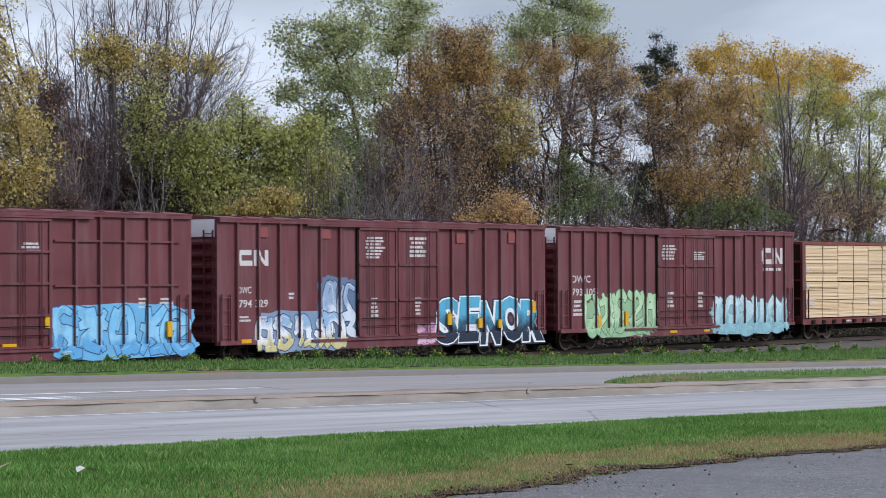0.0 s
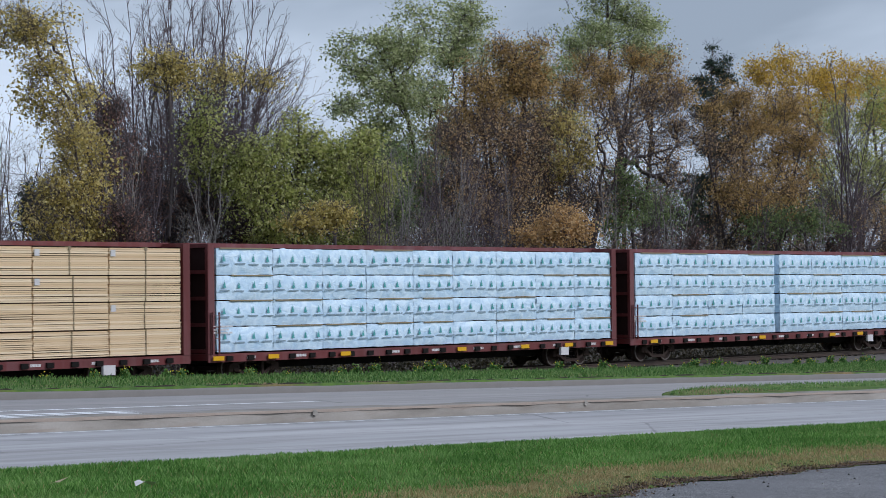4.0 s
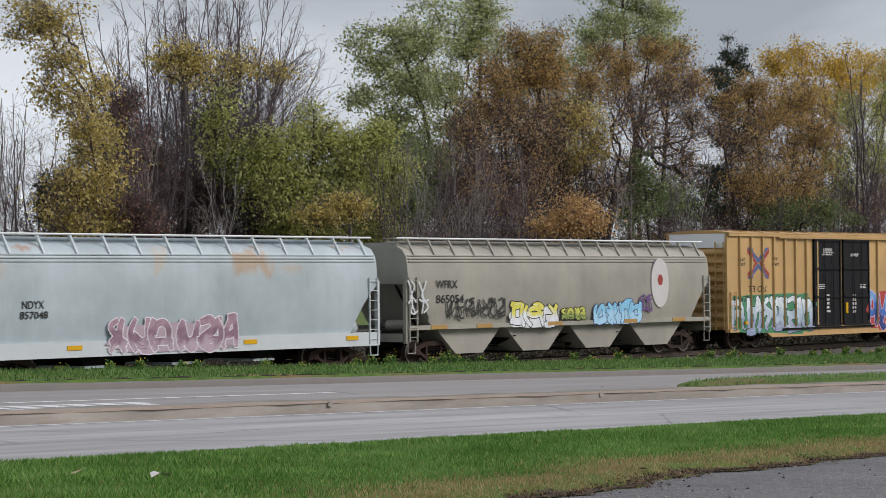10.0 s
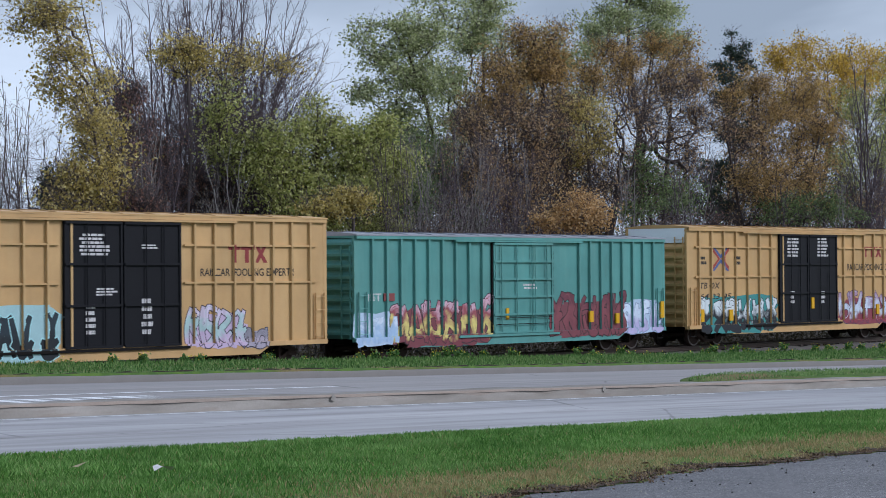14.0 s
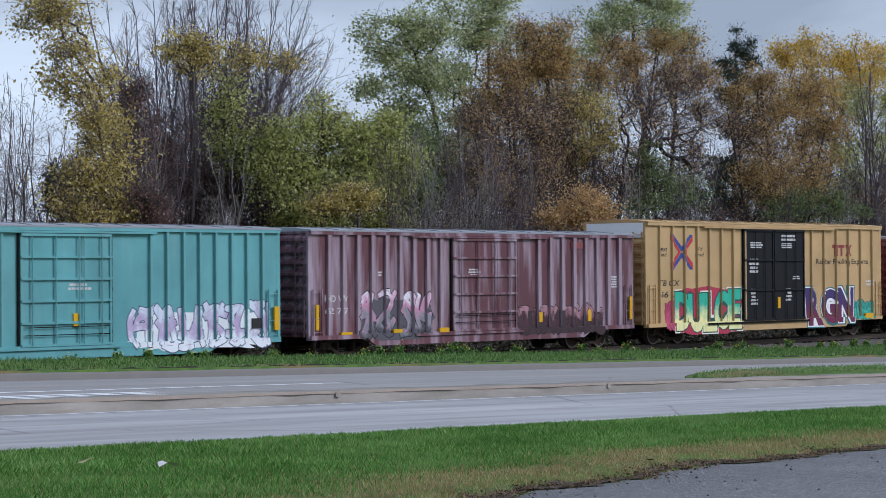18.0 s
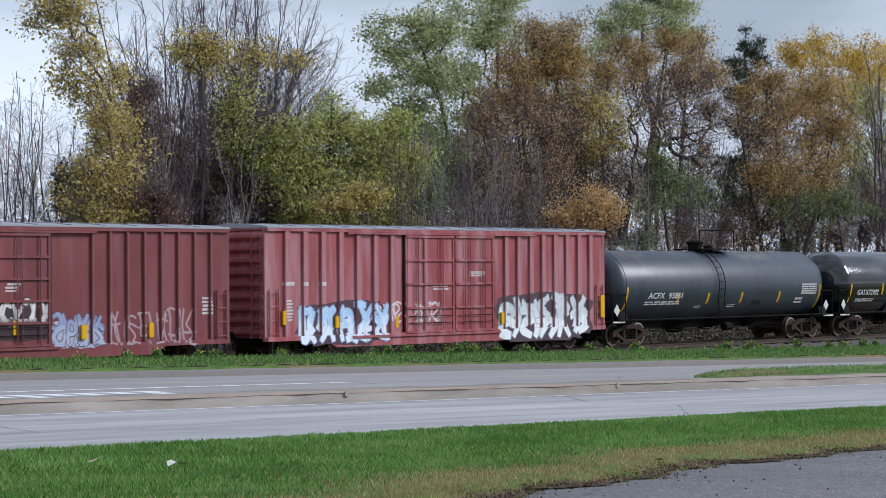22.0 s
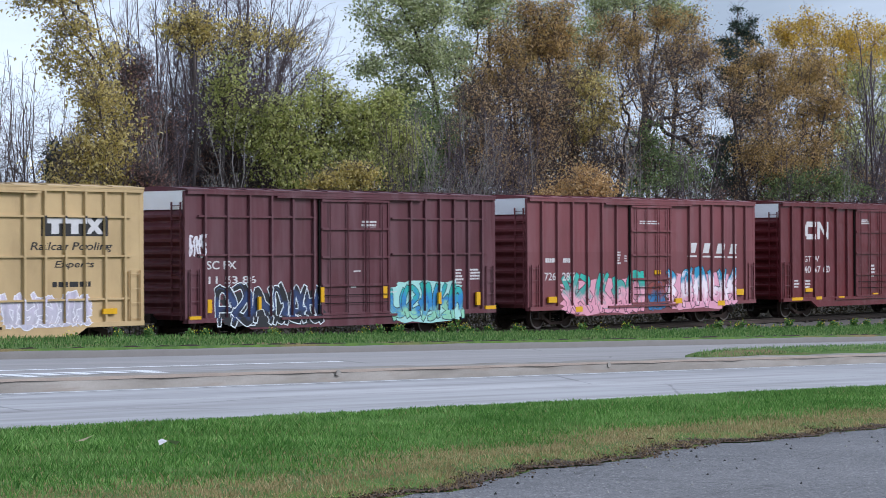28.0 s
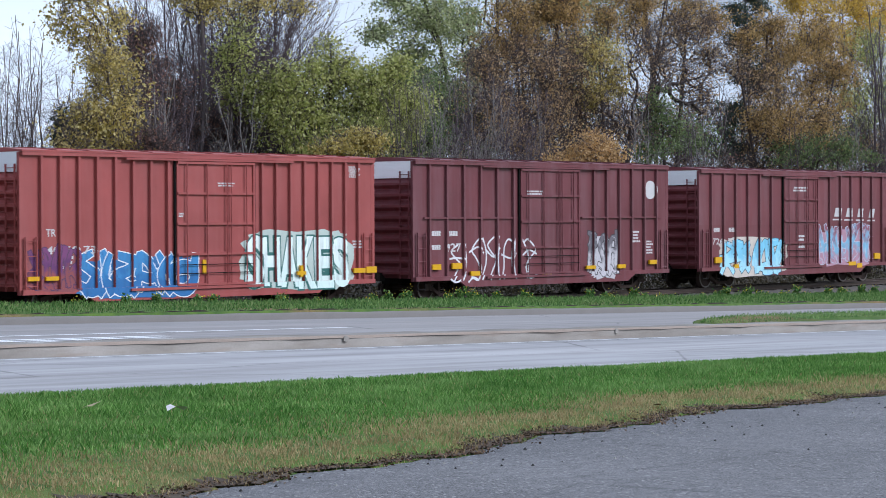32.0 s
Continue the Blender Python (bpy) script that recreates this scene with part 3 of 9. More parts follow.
def fan(x, y, seed, tops, thick=1.0, pale=False, wide=1.0):
    """A leafless tree: straight stems that rise from one foot to the tops, with fine upright twigs."""
    rng = np.random.default_rng(seed)
    bark = BARK_PALE if pale else BARK_DARK if wide > 1 else BARK_TWIG
    ob = thing("bare_tree", pose(x, y, -0.65), "thin leafless grey saplings" if pale else "leafless tree with fine upright grey twigs", "tree",
               "trees of the wood behind the track")
    seg = []

    def limb(p, d, length, r, lev):
        k = (6, 4, 2, 1)[lev]
        bend = rng.normal(0, 0.05, 3)
        q, nodes = p, [p]
        for i in range(k):
            d = d + bend + rng.normal(0, 0.035, 3) + np.array([0, 0, 0.035])
            d = d / np.linalg.norm(d)
            q = q + d * (length / k)
            nodes.append(q)
            if lev:
                seg.append((nodes[-2], q, r * (1 - 0.7 * i / k), r * (1 - 0.7 * (i + 1) / k), lev))
        return nodes, d

    def offshoots(nodes, length, r, lev, n, start):
        for j in range(n):
            t = start + (0.97 - start) * (j + rng.uniform(0, 1)) / n
            u = t * (len(nodes) - 1)
            i = min(len(nodes) - 2, int(u))
            e = nodes[i + 1] - nodes[i]
            e = e / np.linalg.norm(e)
            s = rng.normal(0, 1, 3)
            s -= e * (s @ e)
            s /= np.linalg.norm(s)
            a = wide * radians(rng.uniform(14, 34) if lev == 1 else rng.uniform(20, 50))
            sub = length * (1.12 - t) * rng.uniform(0.45, 0.9) if lev == 1 else length * rng.uniform(0.28, 0.5) * (1.15 - 0.5 * t)
            sub = max(sub, 0.25)
            nn, _ = limb(nodes[i] + (nodes[i + 1] - nodes[i]) * (u - i), e * math.cos(a) + s * math.sin(a), sub, r * 0.45, lev)
            if lev < 3:
                offshoots(nn, sub, r * 0.45, lev + 1, max(2, int(sub * (3.2 if lev == 1 else 2.6))), 0.15)

    for dx, z in tops:
        foot = np.array([rng.normal(0, 0.2), rng.normal(0, 0.25), 0.0])
        top = np.array([dx, rng.normal(0, 0.6), z])
        span = top - foot
        length = float(np.linalg.norm(span))
        bow = np.array([span[0], span[1], 0]) * -0.22
        nodes = [foot + span * (k / 9) + bow * math.sin(math.pi * k / 9) + rng.normal(0, 0.012 * length * 0.5, 3) * (0 < k < 9) for k in range(10)]
        r = 0.0038 * length * thick
        part("trunk", trunk_mesh([(nodes[k], nodes[k + 1], r * (1 - k / 9) ** 0.8 + 0.006, r * (1 - (k + 1) / 9) ** 0.8 + 0.006, 0) for k in range(9)], bark), bark, ob, "", True)
        offshoots(nodes, length * 0.6, r * 0.75, 1, max(6, int(length * (0.85 if not pale else 0.6))), 0.22)
    tagged(part("branchwork", limbs_mesh(seg, bark), bark, ob), kind="stuff")
    return ob


# ---- the wood ----
# leaning poplars and saplings at the open end of the wood
grow("yellow", 64.8, 69, 1001, [(-3.7, 13.41, 1.13, 1.27), (-3.23, 11.95, 0.9, 1.07), (-2.44, 10.71, 1.07, 1.07), (-1.73, 9.35, 1.01, 1.08)], 150, 34, trunk=[(0.0, 5.81), (-0.57, 8.42), (-1.58, 10.76), (-3.0, 12.61), (-3.97, 14.66)])
grow("yellow", 66.1, 70, 1002, [(-4.91, 14.35, 1.07, 1.07), (-5.47, 13.03, 0.62, 0.64), (-2.62, 13.24, 0.73, 1.31), (-1.46, 10.9, 0.73, 1.32), (-1.03, 8.93, 0.64, 1.11)], 100, 26, trunk=[(0.0, 5.85), (-0.52, 9.17), (-1.46, 11.78), (-2.33, 14.14), (-2.61, 14.99)])
grow("yellow", 62.0, 67, 1003, [(-0.83, 8.34, 0.6, 1.15), (-1.53, 7.28, 0.92, 1.15), (-0.13, 7.1, 0.84, 1.16), (0.59, 8.08, 0.47, 1.06), (-2.31, 6.63, 0.51, 0.72), (-0.68, 9.5, 0.51, 0.84), (-1.27, 5.82, 1.16, 1.04), (0.29, 5.95, 0.8, 1.06)], 280, 28, trunk=[(0.14, 5.31), (-0.13, 7.42), (-0.63, 9.09), (-0.96, 10.12)])
grow("spruce", 62.3, 70, 1004, [(0.01, 6.77, 0.53, 0.97)], 70, 40)
fan(58.4, 68, 1005, [(-0.55, 10.41), (-0.02, 11.06), (0.57, 10.68), (1.11, 10.09)], thick=0.9, wide=1.6)
fan(63.0, 72, 1006, [(-0.6, 10.0), (0.12, 10.92), (0.84, 10.29), (0.49, 9.17)], thick=0.8, wide=1.6)
fan(59.1, 70, 1007, [(-0.37, 11.2), (0.11, 10.6), (0.71, 9.78)], thick=0.9, wide=1.6)
for k in range(8):
    fan(62.6 + 0.95 * k, 76 + 1.5 * (k % 3), 1300 + k, [(-0.7, 9.2 + 0.9 * math.sin(k * 2.3)), (0.0, 10.3 + 0.8 * math.sin(k * 1.7)), (0.8, 9.6 + 0.7 * math.sin(k * 3.1))], thick=0.7, wide=1.7)
# bare trees that fan upward, with a thicket under them
fan(69.5, 73, 1008, [(-2.29, 14.18), (-1.51, 14.94), (-0.79, 14.3), (-0.26, 13.41)])
fan(72.9, 75, 1009, [(-1.91, 16.06), (-1.18, 16.61), (-0.42, 15.95), (0.07, 15.02)])
fan(73.6, 74, 1010, [(-1.59, 16.55), (-0.58, 17.37), (0.43, 17.23), (1.29, 16.82)])
fan(76.3, 75, 1011, [(-0.78, 17.71), (0.1, 18.04), (0.99, 17.63), (1.89, 17.21)])
fan(75.3, 73, 1012, [(1.51, 16.92), (2.58, 16.52), (3.67, 15.86), (4.78, 14.94)])
fan(76.9, 74, 1013, [(5.26, 14.14), (5.25, 13.11), (3.55, 14.28), (2.43, 13.44)])
fan(80.9, 77, 1014, [(-1.03, 16.77), (0.1, 17.39), (1.04, 16.69)])
fan(66.6, 69, 1015, [(-1.69, 10.64), (-1.02, 11.33), (0.05, 11.62), (0.81, 10.99)])
grow("red", 68.2, 72, 1016, [(-0.28, 10.73, 0.71, 1.38), (0.18, 8.91, 1.02, 1.38), (-0.3, 7.29, 1.02, 0.92)], 220, 24)
grow("red", 70.9, 73, 1017, [(-0.31, 8.56, 1.05, 1.41), (0.34, 7.16, 1.31, 0.95)], 170, 18)
grow("red", 73.9, 74, 1018, [(-0.33, 7.73, 1.21, 1.21), (1.39, 7.52, 1.23, 1.1)], 170, 18)
grow("far", 80.5, 78, 1019, [(-1.08, 10.07, 1.72, 2.33)], 200, 14)
grow("yellow", 70.9, 72, 1020, [(0.06, 13.12, 1.09, 0.61), (1.04, 12.59, 1.18, 0.66), (-0.92, 12.7, 0.57, 0.42)], 75, 34, trunk=[(0.49, 5.96), (0.68, 9.03), (0.38, 11.84), (0.22, 13.24)])
grow("yellow", 75.0, 73, 1021, [(0.76, 13.26, 1.36, 0.69), (-0.64, 12.56, 0.81, 0.48), (2.9, 12.91, 1.1, 0.55)], 70, 26, trunk=[(0.35, 6.03), (0.2, 9.2), (0.4, 11.65), (0.94, 13.15)])
grow("olive", 72.4, 71, 1022, [(-0.13, 10.66, 0.84, 1.3), (0.53, 9.04, 0.84, 1.07)], 90, 30)
fan(64.2, 67, 1023, [(-0.2, 9.84), (0.03, 9.31), (0.32, 9.0)], thick=1.0, pale=True)
fan(68.4, 66.5, 1024, [(-0.19, 8.91), (0.25, 9.15), (0.66, 8.72)], thick=0.9, pale=True)
fan(63.1, 67, 1025, [(-0.18, 8.51), (0.14, 8.84)], thick=0.8, pale=True)
grow("red", 62.8, 66, 1026, [(0.21, 6.36, 0.52, 0.85), (0.58, 5.31, 0.71, 0.85)], 110, 22)
# low olive trees
grow("olive", 76.7, 70, 1027, [(0.58, 10.57, 0.54, 0.78), (-0.5, 9.97, 0.48, 0.77), (-2.08, 9.73, 0.58, 0.81), (-3.12, 9.02, 0.52, 0.8), (1.93, 9.75, 0.6, 0.88), (0.39, 9.4, 1.56, 1.21), (-2.09, 8.94, 1.45, 1.43), (-1.05, 7.66, 1.87, 1.44), (1.47, 8.21, 1.49, 1.47), (-3.3, 7.84, 0.73, 1.18), (-1.42, 6.09, 1.59, 1.15), (1.27, 6.25, 1.63, 1.22)], 500, 42)
grow("olive", 80.0, 69, 1028, [(0.42, 10.18, 0.6, 0.79), (-0.9, 9.68, 0.54, 0.83), (1.74, 8.54, 0.5, 1.0), (0.03, 9.1, 1.04, 1.13), (-1.47, 8.68, 1.08, 1.22), (0.78, 7.76, 1.16, 1.19), (-1.11, 7.22, 1.63, 0.98), (0.38, 6.02, 1.32, 1.11)], 340, 42)
grow("yellow", 75.7, 66.5, 1029, [(0.01, 6.73, 1.17, 0.56), (-1.75, 6.46, 1.03, 0.42)], 70, 40)
grow("dark", 85.1, 72, 1030, [(-0.77, 8.72, 1.29, 1.55), (0.83, 7.73, 1.16, 1.31)], 160, 40)
# tall maples behind
grow("green", 97.7, 80, 1031, [(-5.74, 15.93, 1.01, 0.97), (-4.44, 14.73, 1.59, 1.15), (-5.77, 12.94, 1.33, 0.8), (-3.09, 16.27, 1.44, 1.3), (-2.22, 13.72, 1.45, 1.74), (-3.14, 11.64, 1.44, 1.3), (-0.83, 15.85, 1.63, 1.47), (-1.34, 10.84, 1.78, 1.75), (-4.04, 10.16, 1.28, 1.44), (-2.04, 9.07, 1.61, 1.46), (0.27, 9.73, 1.64, 1.77)], 560, 44, trunk=[(0.46, 5.89), (0.03, 9.42), (-0.86, 12.62), (-2.21, 14.88), (-3.98, 16.78)])
grow("green", 103.1, 82, 1032, [(-2.31, 17.48, 1.85, 1.52), (0.11, 16.44, 1.71, 1.85), (-2.35, 14.14, 1.68, 1.82), (1.13, 18.37, 1.89, 1.86), (-0.92, 12.08, 1.7, 1.83), (-4.3, 8.93, 1.99, 1.8)], 360, 44)
grow("green", 126.1, 88, 1033, [(-1.69, 19.78, 2.17, 1.77), (2.07, 20.61, 2.41, 1.63), (3.97, 18.94, 2.03, 1.28), (0.21, 22.79, 2.78, 2.15), (-3.52, 18.58, 1.56, 1.41), (5.63, 20.9, 1.31, 0.52), (5.93, 18.9, 1.39, 0.74)], 380, 44, trunk=[(1.87, 5.6), (1.32, 11.72), (0.76, 17.09), (0.21, 22.79)])
grow("dark", 89.1, 74, 1034, [(0.03, 8.67, 1.5, 1.89), (-1.25, 7.29, 1.19, 1.07), (2.16, 7.91, 1.52, 1.65)], 200, 36)
grow("green", 118.9, 88, 1035, [(-2.18, 16.1, 1.89, 2.39), (1.0, 16.99, 1.73, 2.08), (2.44, 14.64, 1.94, 2.45), (-5.49, 17.57, 1.49, 1.68), (0.07, 12.44, 2.3, 2.41)], 260, 36)
# rusty and brown oaks
grow("orange", 96.7, 74, 1036, [(0.34, 15.17, 1.26, 0.97), (2.72, 15.57, 1.15, 0.87), (-1.76, 13.76, 1.25, 1.12), (1.03, 13.93, 1.59, 1.29), (2.94, 13.9, 1.09, 1.45), (-2.91, 11.88, 0.99, 1.25), (-0.4, 12.29, 1.57, 1.27)], 440, 32)
grow("brown", 97.5, 75, 1037, [(-0.4, 12.67, 1.91, 1.43), (-2.27, 10.3, 1.57, 1.7), (1.94, 9.88, 1.93, 2.03), (3.91, 11.13, 1.3, 1.76)], 260, 14)
grow("brown", 95.4, 73, 1038, [(-1.31, 11.29, 1.7, 1.53), (1.45, 10.85, 1.73, 1.7), (-2.24, 9.03, 1.68, 1.66), (1.42, 8.58, 1.88, 1.7), (-0.45, 7.14, 2.48, 1.4)], 420, 22)
grow("brown", 90.5, 72, 1039, [(-0.39, 10.25, 1.19, 1.62), (-0.84, 7.82, 1.49, 1.61)], 200, 16)
grow("orange", 110.4, 77, 1040, [(-2.04, 15.85, 1.24, 0.99), (0.12, 15.52, 1.25, 1.07), (2.62, 16.32, 1.41, 1.02), (5.47, 16.19, 1.29, 1.16), (-3.38, 14.37, 1.16, 1.38), (-0.72, 14.06, 1.38, 1.06), (3.44, 14.78, 1.56, 1.09), (6.62, 14.64, 1.08, 1.46), (-4.18, 12.64, 0.95, 1.53)], 430, 30)
grow("brown", 110.7, 75, 1041, [(1.21, 13.77, 2.08, 1.41), (3.46, 12.62, 1.41, 1.59), (-1.56, 12.69, 1.71, 1.08)], 230, 12)
grow("yellow", 101.6, 73, 1042, [(-0.43, 11.9, 1.35, 1.05), (0.8, 10.5, 1.3, 1.17), (-0.95, 9.85, 0.96, 0.87)], 120, 36)
grow("brown", 103.7, 76, 1043, [(-0.43, 12.45, 1.16, 1.79), (0.03, 9.17, 1.66, 1.8)], 220, 18)
grow("brown", 101.7, 72, 1044, [(2.1, 11.69, 1.96, 1.76), (5.76, 10.95, 2.0, 1.8), (-0.47, 8.68, 1.6, 1.45), (7.37, 9.5, 1.35, 1.82)], 300, 9, trunk=[(-0.26, 5.21), (0.26, 7.39), (0.93, 8.42), (2.32, 9.2), (3.11, 10.26), (4.43, 11.14), (7.68, 12.1)], heavy=1.9)
grow("dark", 104.8, 71, 1045, [(-1.01, 8.43, 1.62, 1.46), (-2.06, 6.95, 1.61, 0.87), (1.6, 7.6, 1.15, 1.34)], 130, 34)
grow("tan", 89.8, 65.5, 1046, [(0.67, 7.0, 0.81, 0.52), (-0.87, 6.53, 0.97, 0.62), (1.56, 6.41, 0.87, 0.63), (-1.95, 6.05, 0.68, 0.41), (0.0, 6.21, 1.15, 0.57)], 170, 34)
# pines and the golden end of the wood
grow("pine", 129.8, 82, 1047, [(-0.62, 18.57, 0.2, 0.43), (-0.89, 17.84, 0.43, 0.42), (-0.24, 17.25, 0.79, 0.32), (-1.56, 16.67, 0.86, 0.32), (0.82, 17.53, 0.24, 0.71), (1.21, 16.7, 0.56, 0.5), (-1.05, 15.96, 1.18, 0.42), (-0.41, 15.11, 1.34, 0.57), (-2.05, 14.49, 1.02, 0.56)], 170, 44, trunk=[(-0.02, 5.53), (-0.2, 11.56), (-0.52, 16.16), (-0.68, 18.71)])
grow("pine", 119.2, 76, 1048, [(-0.56, 9.62, 1.45, 1.31), (-0.59, 7.66, 1.81, 1.47), (0.69, 12.61, 1.64, 1.97)], 170, 40)
grow("gold", 141.5, 84, 1049, [(-3.8, 18.1, 0.91, 1.04), (-0.92, 18.48, 1.01, 0.98), (2.42, 18.78, 0.94, 1.0), (5.85, 18.78, 1.04, 1.09), (9.0, 18.56, 1.05, 1.19), (-2.74, 17.23, 1.66, 1.5), (0.91, 17.84, 1.9, 1.34), (4.68, 18.08, 1.94, 1.48), (7.79, 17.49, 1.75, 1.58), (-1.33, 15.43, 2.3, 1.89), (4.65, 15.75, 2.58, 1.94)], 380, 44)
grow("orange", 122.5, 75, 1050, [(-1.75, 14.58, 1.64, 1.48), (0.73, 13.06, 2.22, 1.83), (3.98, 14.23, 1.69, 1.7), (-2.41, 11.92, 1.64, 1.97), (3.28, 11.49, 2.25, 2.03), (-4.21, 13.47, 1.08, 1.3)], 460, 40)
grow("orange", 118.8, 72, 1051, [(-1.18, 9.14, 2.48, 1.75), (2.52, 8.91, 1.99, 1.79), (4.48, 11.6, 1.46, 1.97), (-3.56, 9.38, 1.4, 1.42)], 300, 34)
grow("brown", 117.4, 73, 1052, [(-3.45, 12.2, 1.39, 1.41), (-1.13, 10.72, 1.59, 1.59), (0.02, 7.88, 2.13, 1.6), (4.31, 6.99, 2.54, 1.31)], 280, 20)
grow("gold", 157.5, 85, 1053, [(-3.14, 18.67, 2.02, 1.62), (1.91, 18.58, 2.07, 1.65), (-0.69, 16.37, 2.72, 2.04)], 260, 44)
grow("olive", 136.4, 76, 1054, [(-2.04, 13.64, 1.97, 2.13), (2.34, 15.3, 2.01, 1.81), (0.07, 11.22, 2.39, 2.51), (6.1, 14.02, 2.26, 2.22), (4.51, 10.65, 2.85, 2.57), (-4.2, 10.02, 1.75, 2.11)], 420, 40)
grow("olive", 147.4, 77, 1055, [(0.95, 14.73, 2.12, 2.29), (5.05, 13.38, 2.59, 2.72), (1.67, 10.17, 2.97, 2.68)], 260, 40)
grow("brown", 127.2, 72, 1056, [(-0.65, 7.71, 2.23, 1.51), (4.84, 7.81, 2.68, 1.55), (10.67, 7.57, 2.76, 1.6)], 260, 24)
fan(126.1, 71, 1057, [(-1.19, 14.93), (-0.51, 15.96), (0.48, 15.36), (1.47, 14.08)], thick=1.5)
fan(136.3, 72, 1058, [(-0.6, 14.21), (1.26, 15.02), (2.36, 13.29)], thick=1.2)
grow("dark", 122.2, 71, 1059, [(-0.63, 7.27, 2.16, 1.3), (-4.96, 7.19, 1.76, 1.27)], 140, 34)
grow("far", 161.8, 80, 1060, [(-0.78, 13.47, 2.72, 3.68), (4.7, 12.43, 2.79, 3.77)], 200, 24)
# grey saplings along the edge of the wood
fan(78.0, 66.5, 1061, [(-0.63, 8.79), (-0.11, 9.29), (0.47, 8.97)], thick=0.8, pale=False)
fan(78.8, 66.5, 1062, [(-0.64, 9.05), (-0.11, 9.55), (0.48, 9.24)], thick=0.8, pale=False)
fan(79.6, 66.5, 1063, [(-0.64, 9.21), (-0.11, 9.71), (0.49, 9.4)], thick=0.8, pale=True)
fan(80.5, 66.5, 1064, [(-0.65, 9.48), (-0.11, 9.99), (0.5, 9.67)], thick=0.8, pale=True)
fan(81.4, 66.5, 1065, [(-0.66, 9.4), (-0.11, 9.91), (0.51, 9.59)], thick=0.8, pale=False)
fan(82.2, 66.5, 1066, [(-0.66, 9.79), (-0.11, 10.31), (0.52, 9.99)], thick=0.8, pale=False)
fan(83.1, 66.5, 1067, [(-0.67, 9.58), (-0.11, 10.1), (0.52, 9.78)], thick=0.8, pale=True)
fan(84.1, 66.5, 1068, [(-0.68, 9.37), (-0.12, 9.89), (0.53, 9.57)], thick=0.8, pale=True)
fan(85.0, 66.5, 1069, [(-0.69, 9.53), (-0.12, 10.06), (0.53, 9.73)], thick=0.8, pale=False)
fan(85.8, 66.5, 1070, [(-0.7, 9.19), (-0.12, 9.71), (0.54, 9.38)], thick=0.8, pale=False)
fan(87.1, 66.5, 1071, [(-0.72, 9.1), (-0.13, 9.64), (0.54, 9.3)], thick=0.8, pale=False)
fan(88.1, 66.5, 1072, [(-0.73, 8.88), (-0.13, 9.42), (0.55, 9.08)], thick=0.8, pale=True)
fan(95.3, 66.5, 1073, [(-0.81, 8.85), (-0.15, 9.41), (0.61, 9.06)], thick=0.8, pale=True)
fan(99.9, 66.5, 1074, [(-0.86, 8.72), (-0.16, 9.3), (0.64, 8.93)], thick=0.8, pale=False)
fan(101.2, 66.5, 1075, [(-0.87, 9.32), (-0.15, 9.9), (0.66, 9.54)], thick=0.8, pale=True)
fan(109.5, 66.5, 1076, [(-0.98, 8.12), (-0.19, 8.73), (0.71, 8.34)], thick=0.8, pale=False)
fan(115.6, 66.5, 1077, [(-1.06, 8.26), (-0.2, 8.9), (0.77, 8.49)], thick=0.8, pale=True)
fan(121.0, 66.5, 1078, [(-1.12, 8.71), (-0.21, 9.36), (0.82, 8.95)], thick=0.8, pale=False)
# thicket on the floor of the wood
grow("red", 64.2, 72, 1079, [(-0.01, 5.08, 0.99, 1.02), (0.89, 5.54, 0.85, 0.99)], 130, 13)
grow("brown", 67.3, 73, 1080, [(-0.01, 4.87, 1.02, 1.05), (0.93, 5.2, 0.87, 1.02)], 130, 13)
grow("dark", 70.4, 74, 1081, [(-0.01, 5.11, 1.05, 1.09), (0.97, 5.4, 0.9, 1.05)], 130, 13)
grow("brown", 73.7, 75, 1082, [(-0.01, 4.88, 1.08, 1.12), (1.02, 5.62, 0.93, 1.08)], 130, 13)
grow("red", 73.1, 72, 1083, [(-0.01, 5.05, 1.06, 1.1), (1.02, 5.16, 0.91, 1.06)], 130, 13)
grow("brown", 76.5, 73, 1084, [(-0.01, 4.82, 1.09, 1.13), (1.07, 5.37, 0.94, 1.09)], 130, 13)
grow("dark", 80.2, 74, 1085, [(-0.01, 5.08, 1.13, 1.17), (1.13, 5.6, 0.97, 1.13)], 130, 13)
grow("brown", 83.9, 75, 1086, [(-0.01, 4.82, 1.16, 1.21), (1.18, 5.2, 1.0, 1.16)], 130, 13)
grow("red", 83.3, 72, 1087, [(-0.01, 5.02, 1.14, 1.18), (1.18, 5.33, 0.98, 1.14)], 130, 13)
grow("brown", 87.3, 73, 1088, [(-0.01, 4.76, 1.18, 1.22), (1.25, 5.57, 1.01, 1.18)], 130, 13)
grow("dark", 91.5, 74, 1089, [(-0.01, 5.04, 1.22, 1.26), (1.32, 5.82, 1.04, 1.22)], 130, 13)
grow("brown", 95.9, 75, 1090, [(-0.01, 5.33, 1.26, 1.31), (1.38, 5.39, 1.08, 1.26)], 130, 13)
grow("red", 95.2, 72, 1091, [(-0.02, 4.97, 1.23, 1.28), (1.39, 5.54, 1.06, 1.24)], 130, 13)
grow("brown", 99.9, 73, 1092, [(-0.01, 5.27, 1.28, 1.33), (1.47, 5.8, 1.1, 1.28)], 130, 13)
grow("dark", 104.8, 74, 1093, [(-0.02, 4.99, 1.32, 1.37), (1.55, 5.36, 1.14, 1.33)], 130, 13)
grow("brown", 109.9, 75, 1094, [(-0.02, 5.3, 1.37, 1.42), (1.64, 5.63, 1.18, 1.37)], 130, 13)
grow("red", 109.3, 72, 1095, [(-0.02, 4.92, 1.35, 1.4), (1.65, 5.79, 1.16, 1.35)], 130, 13)
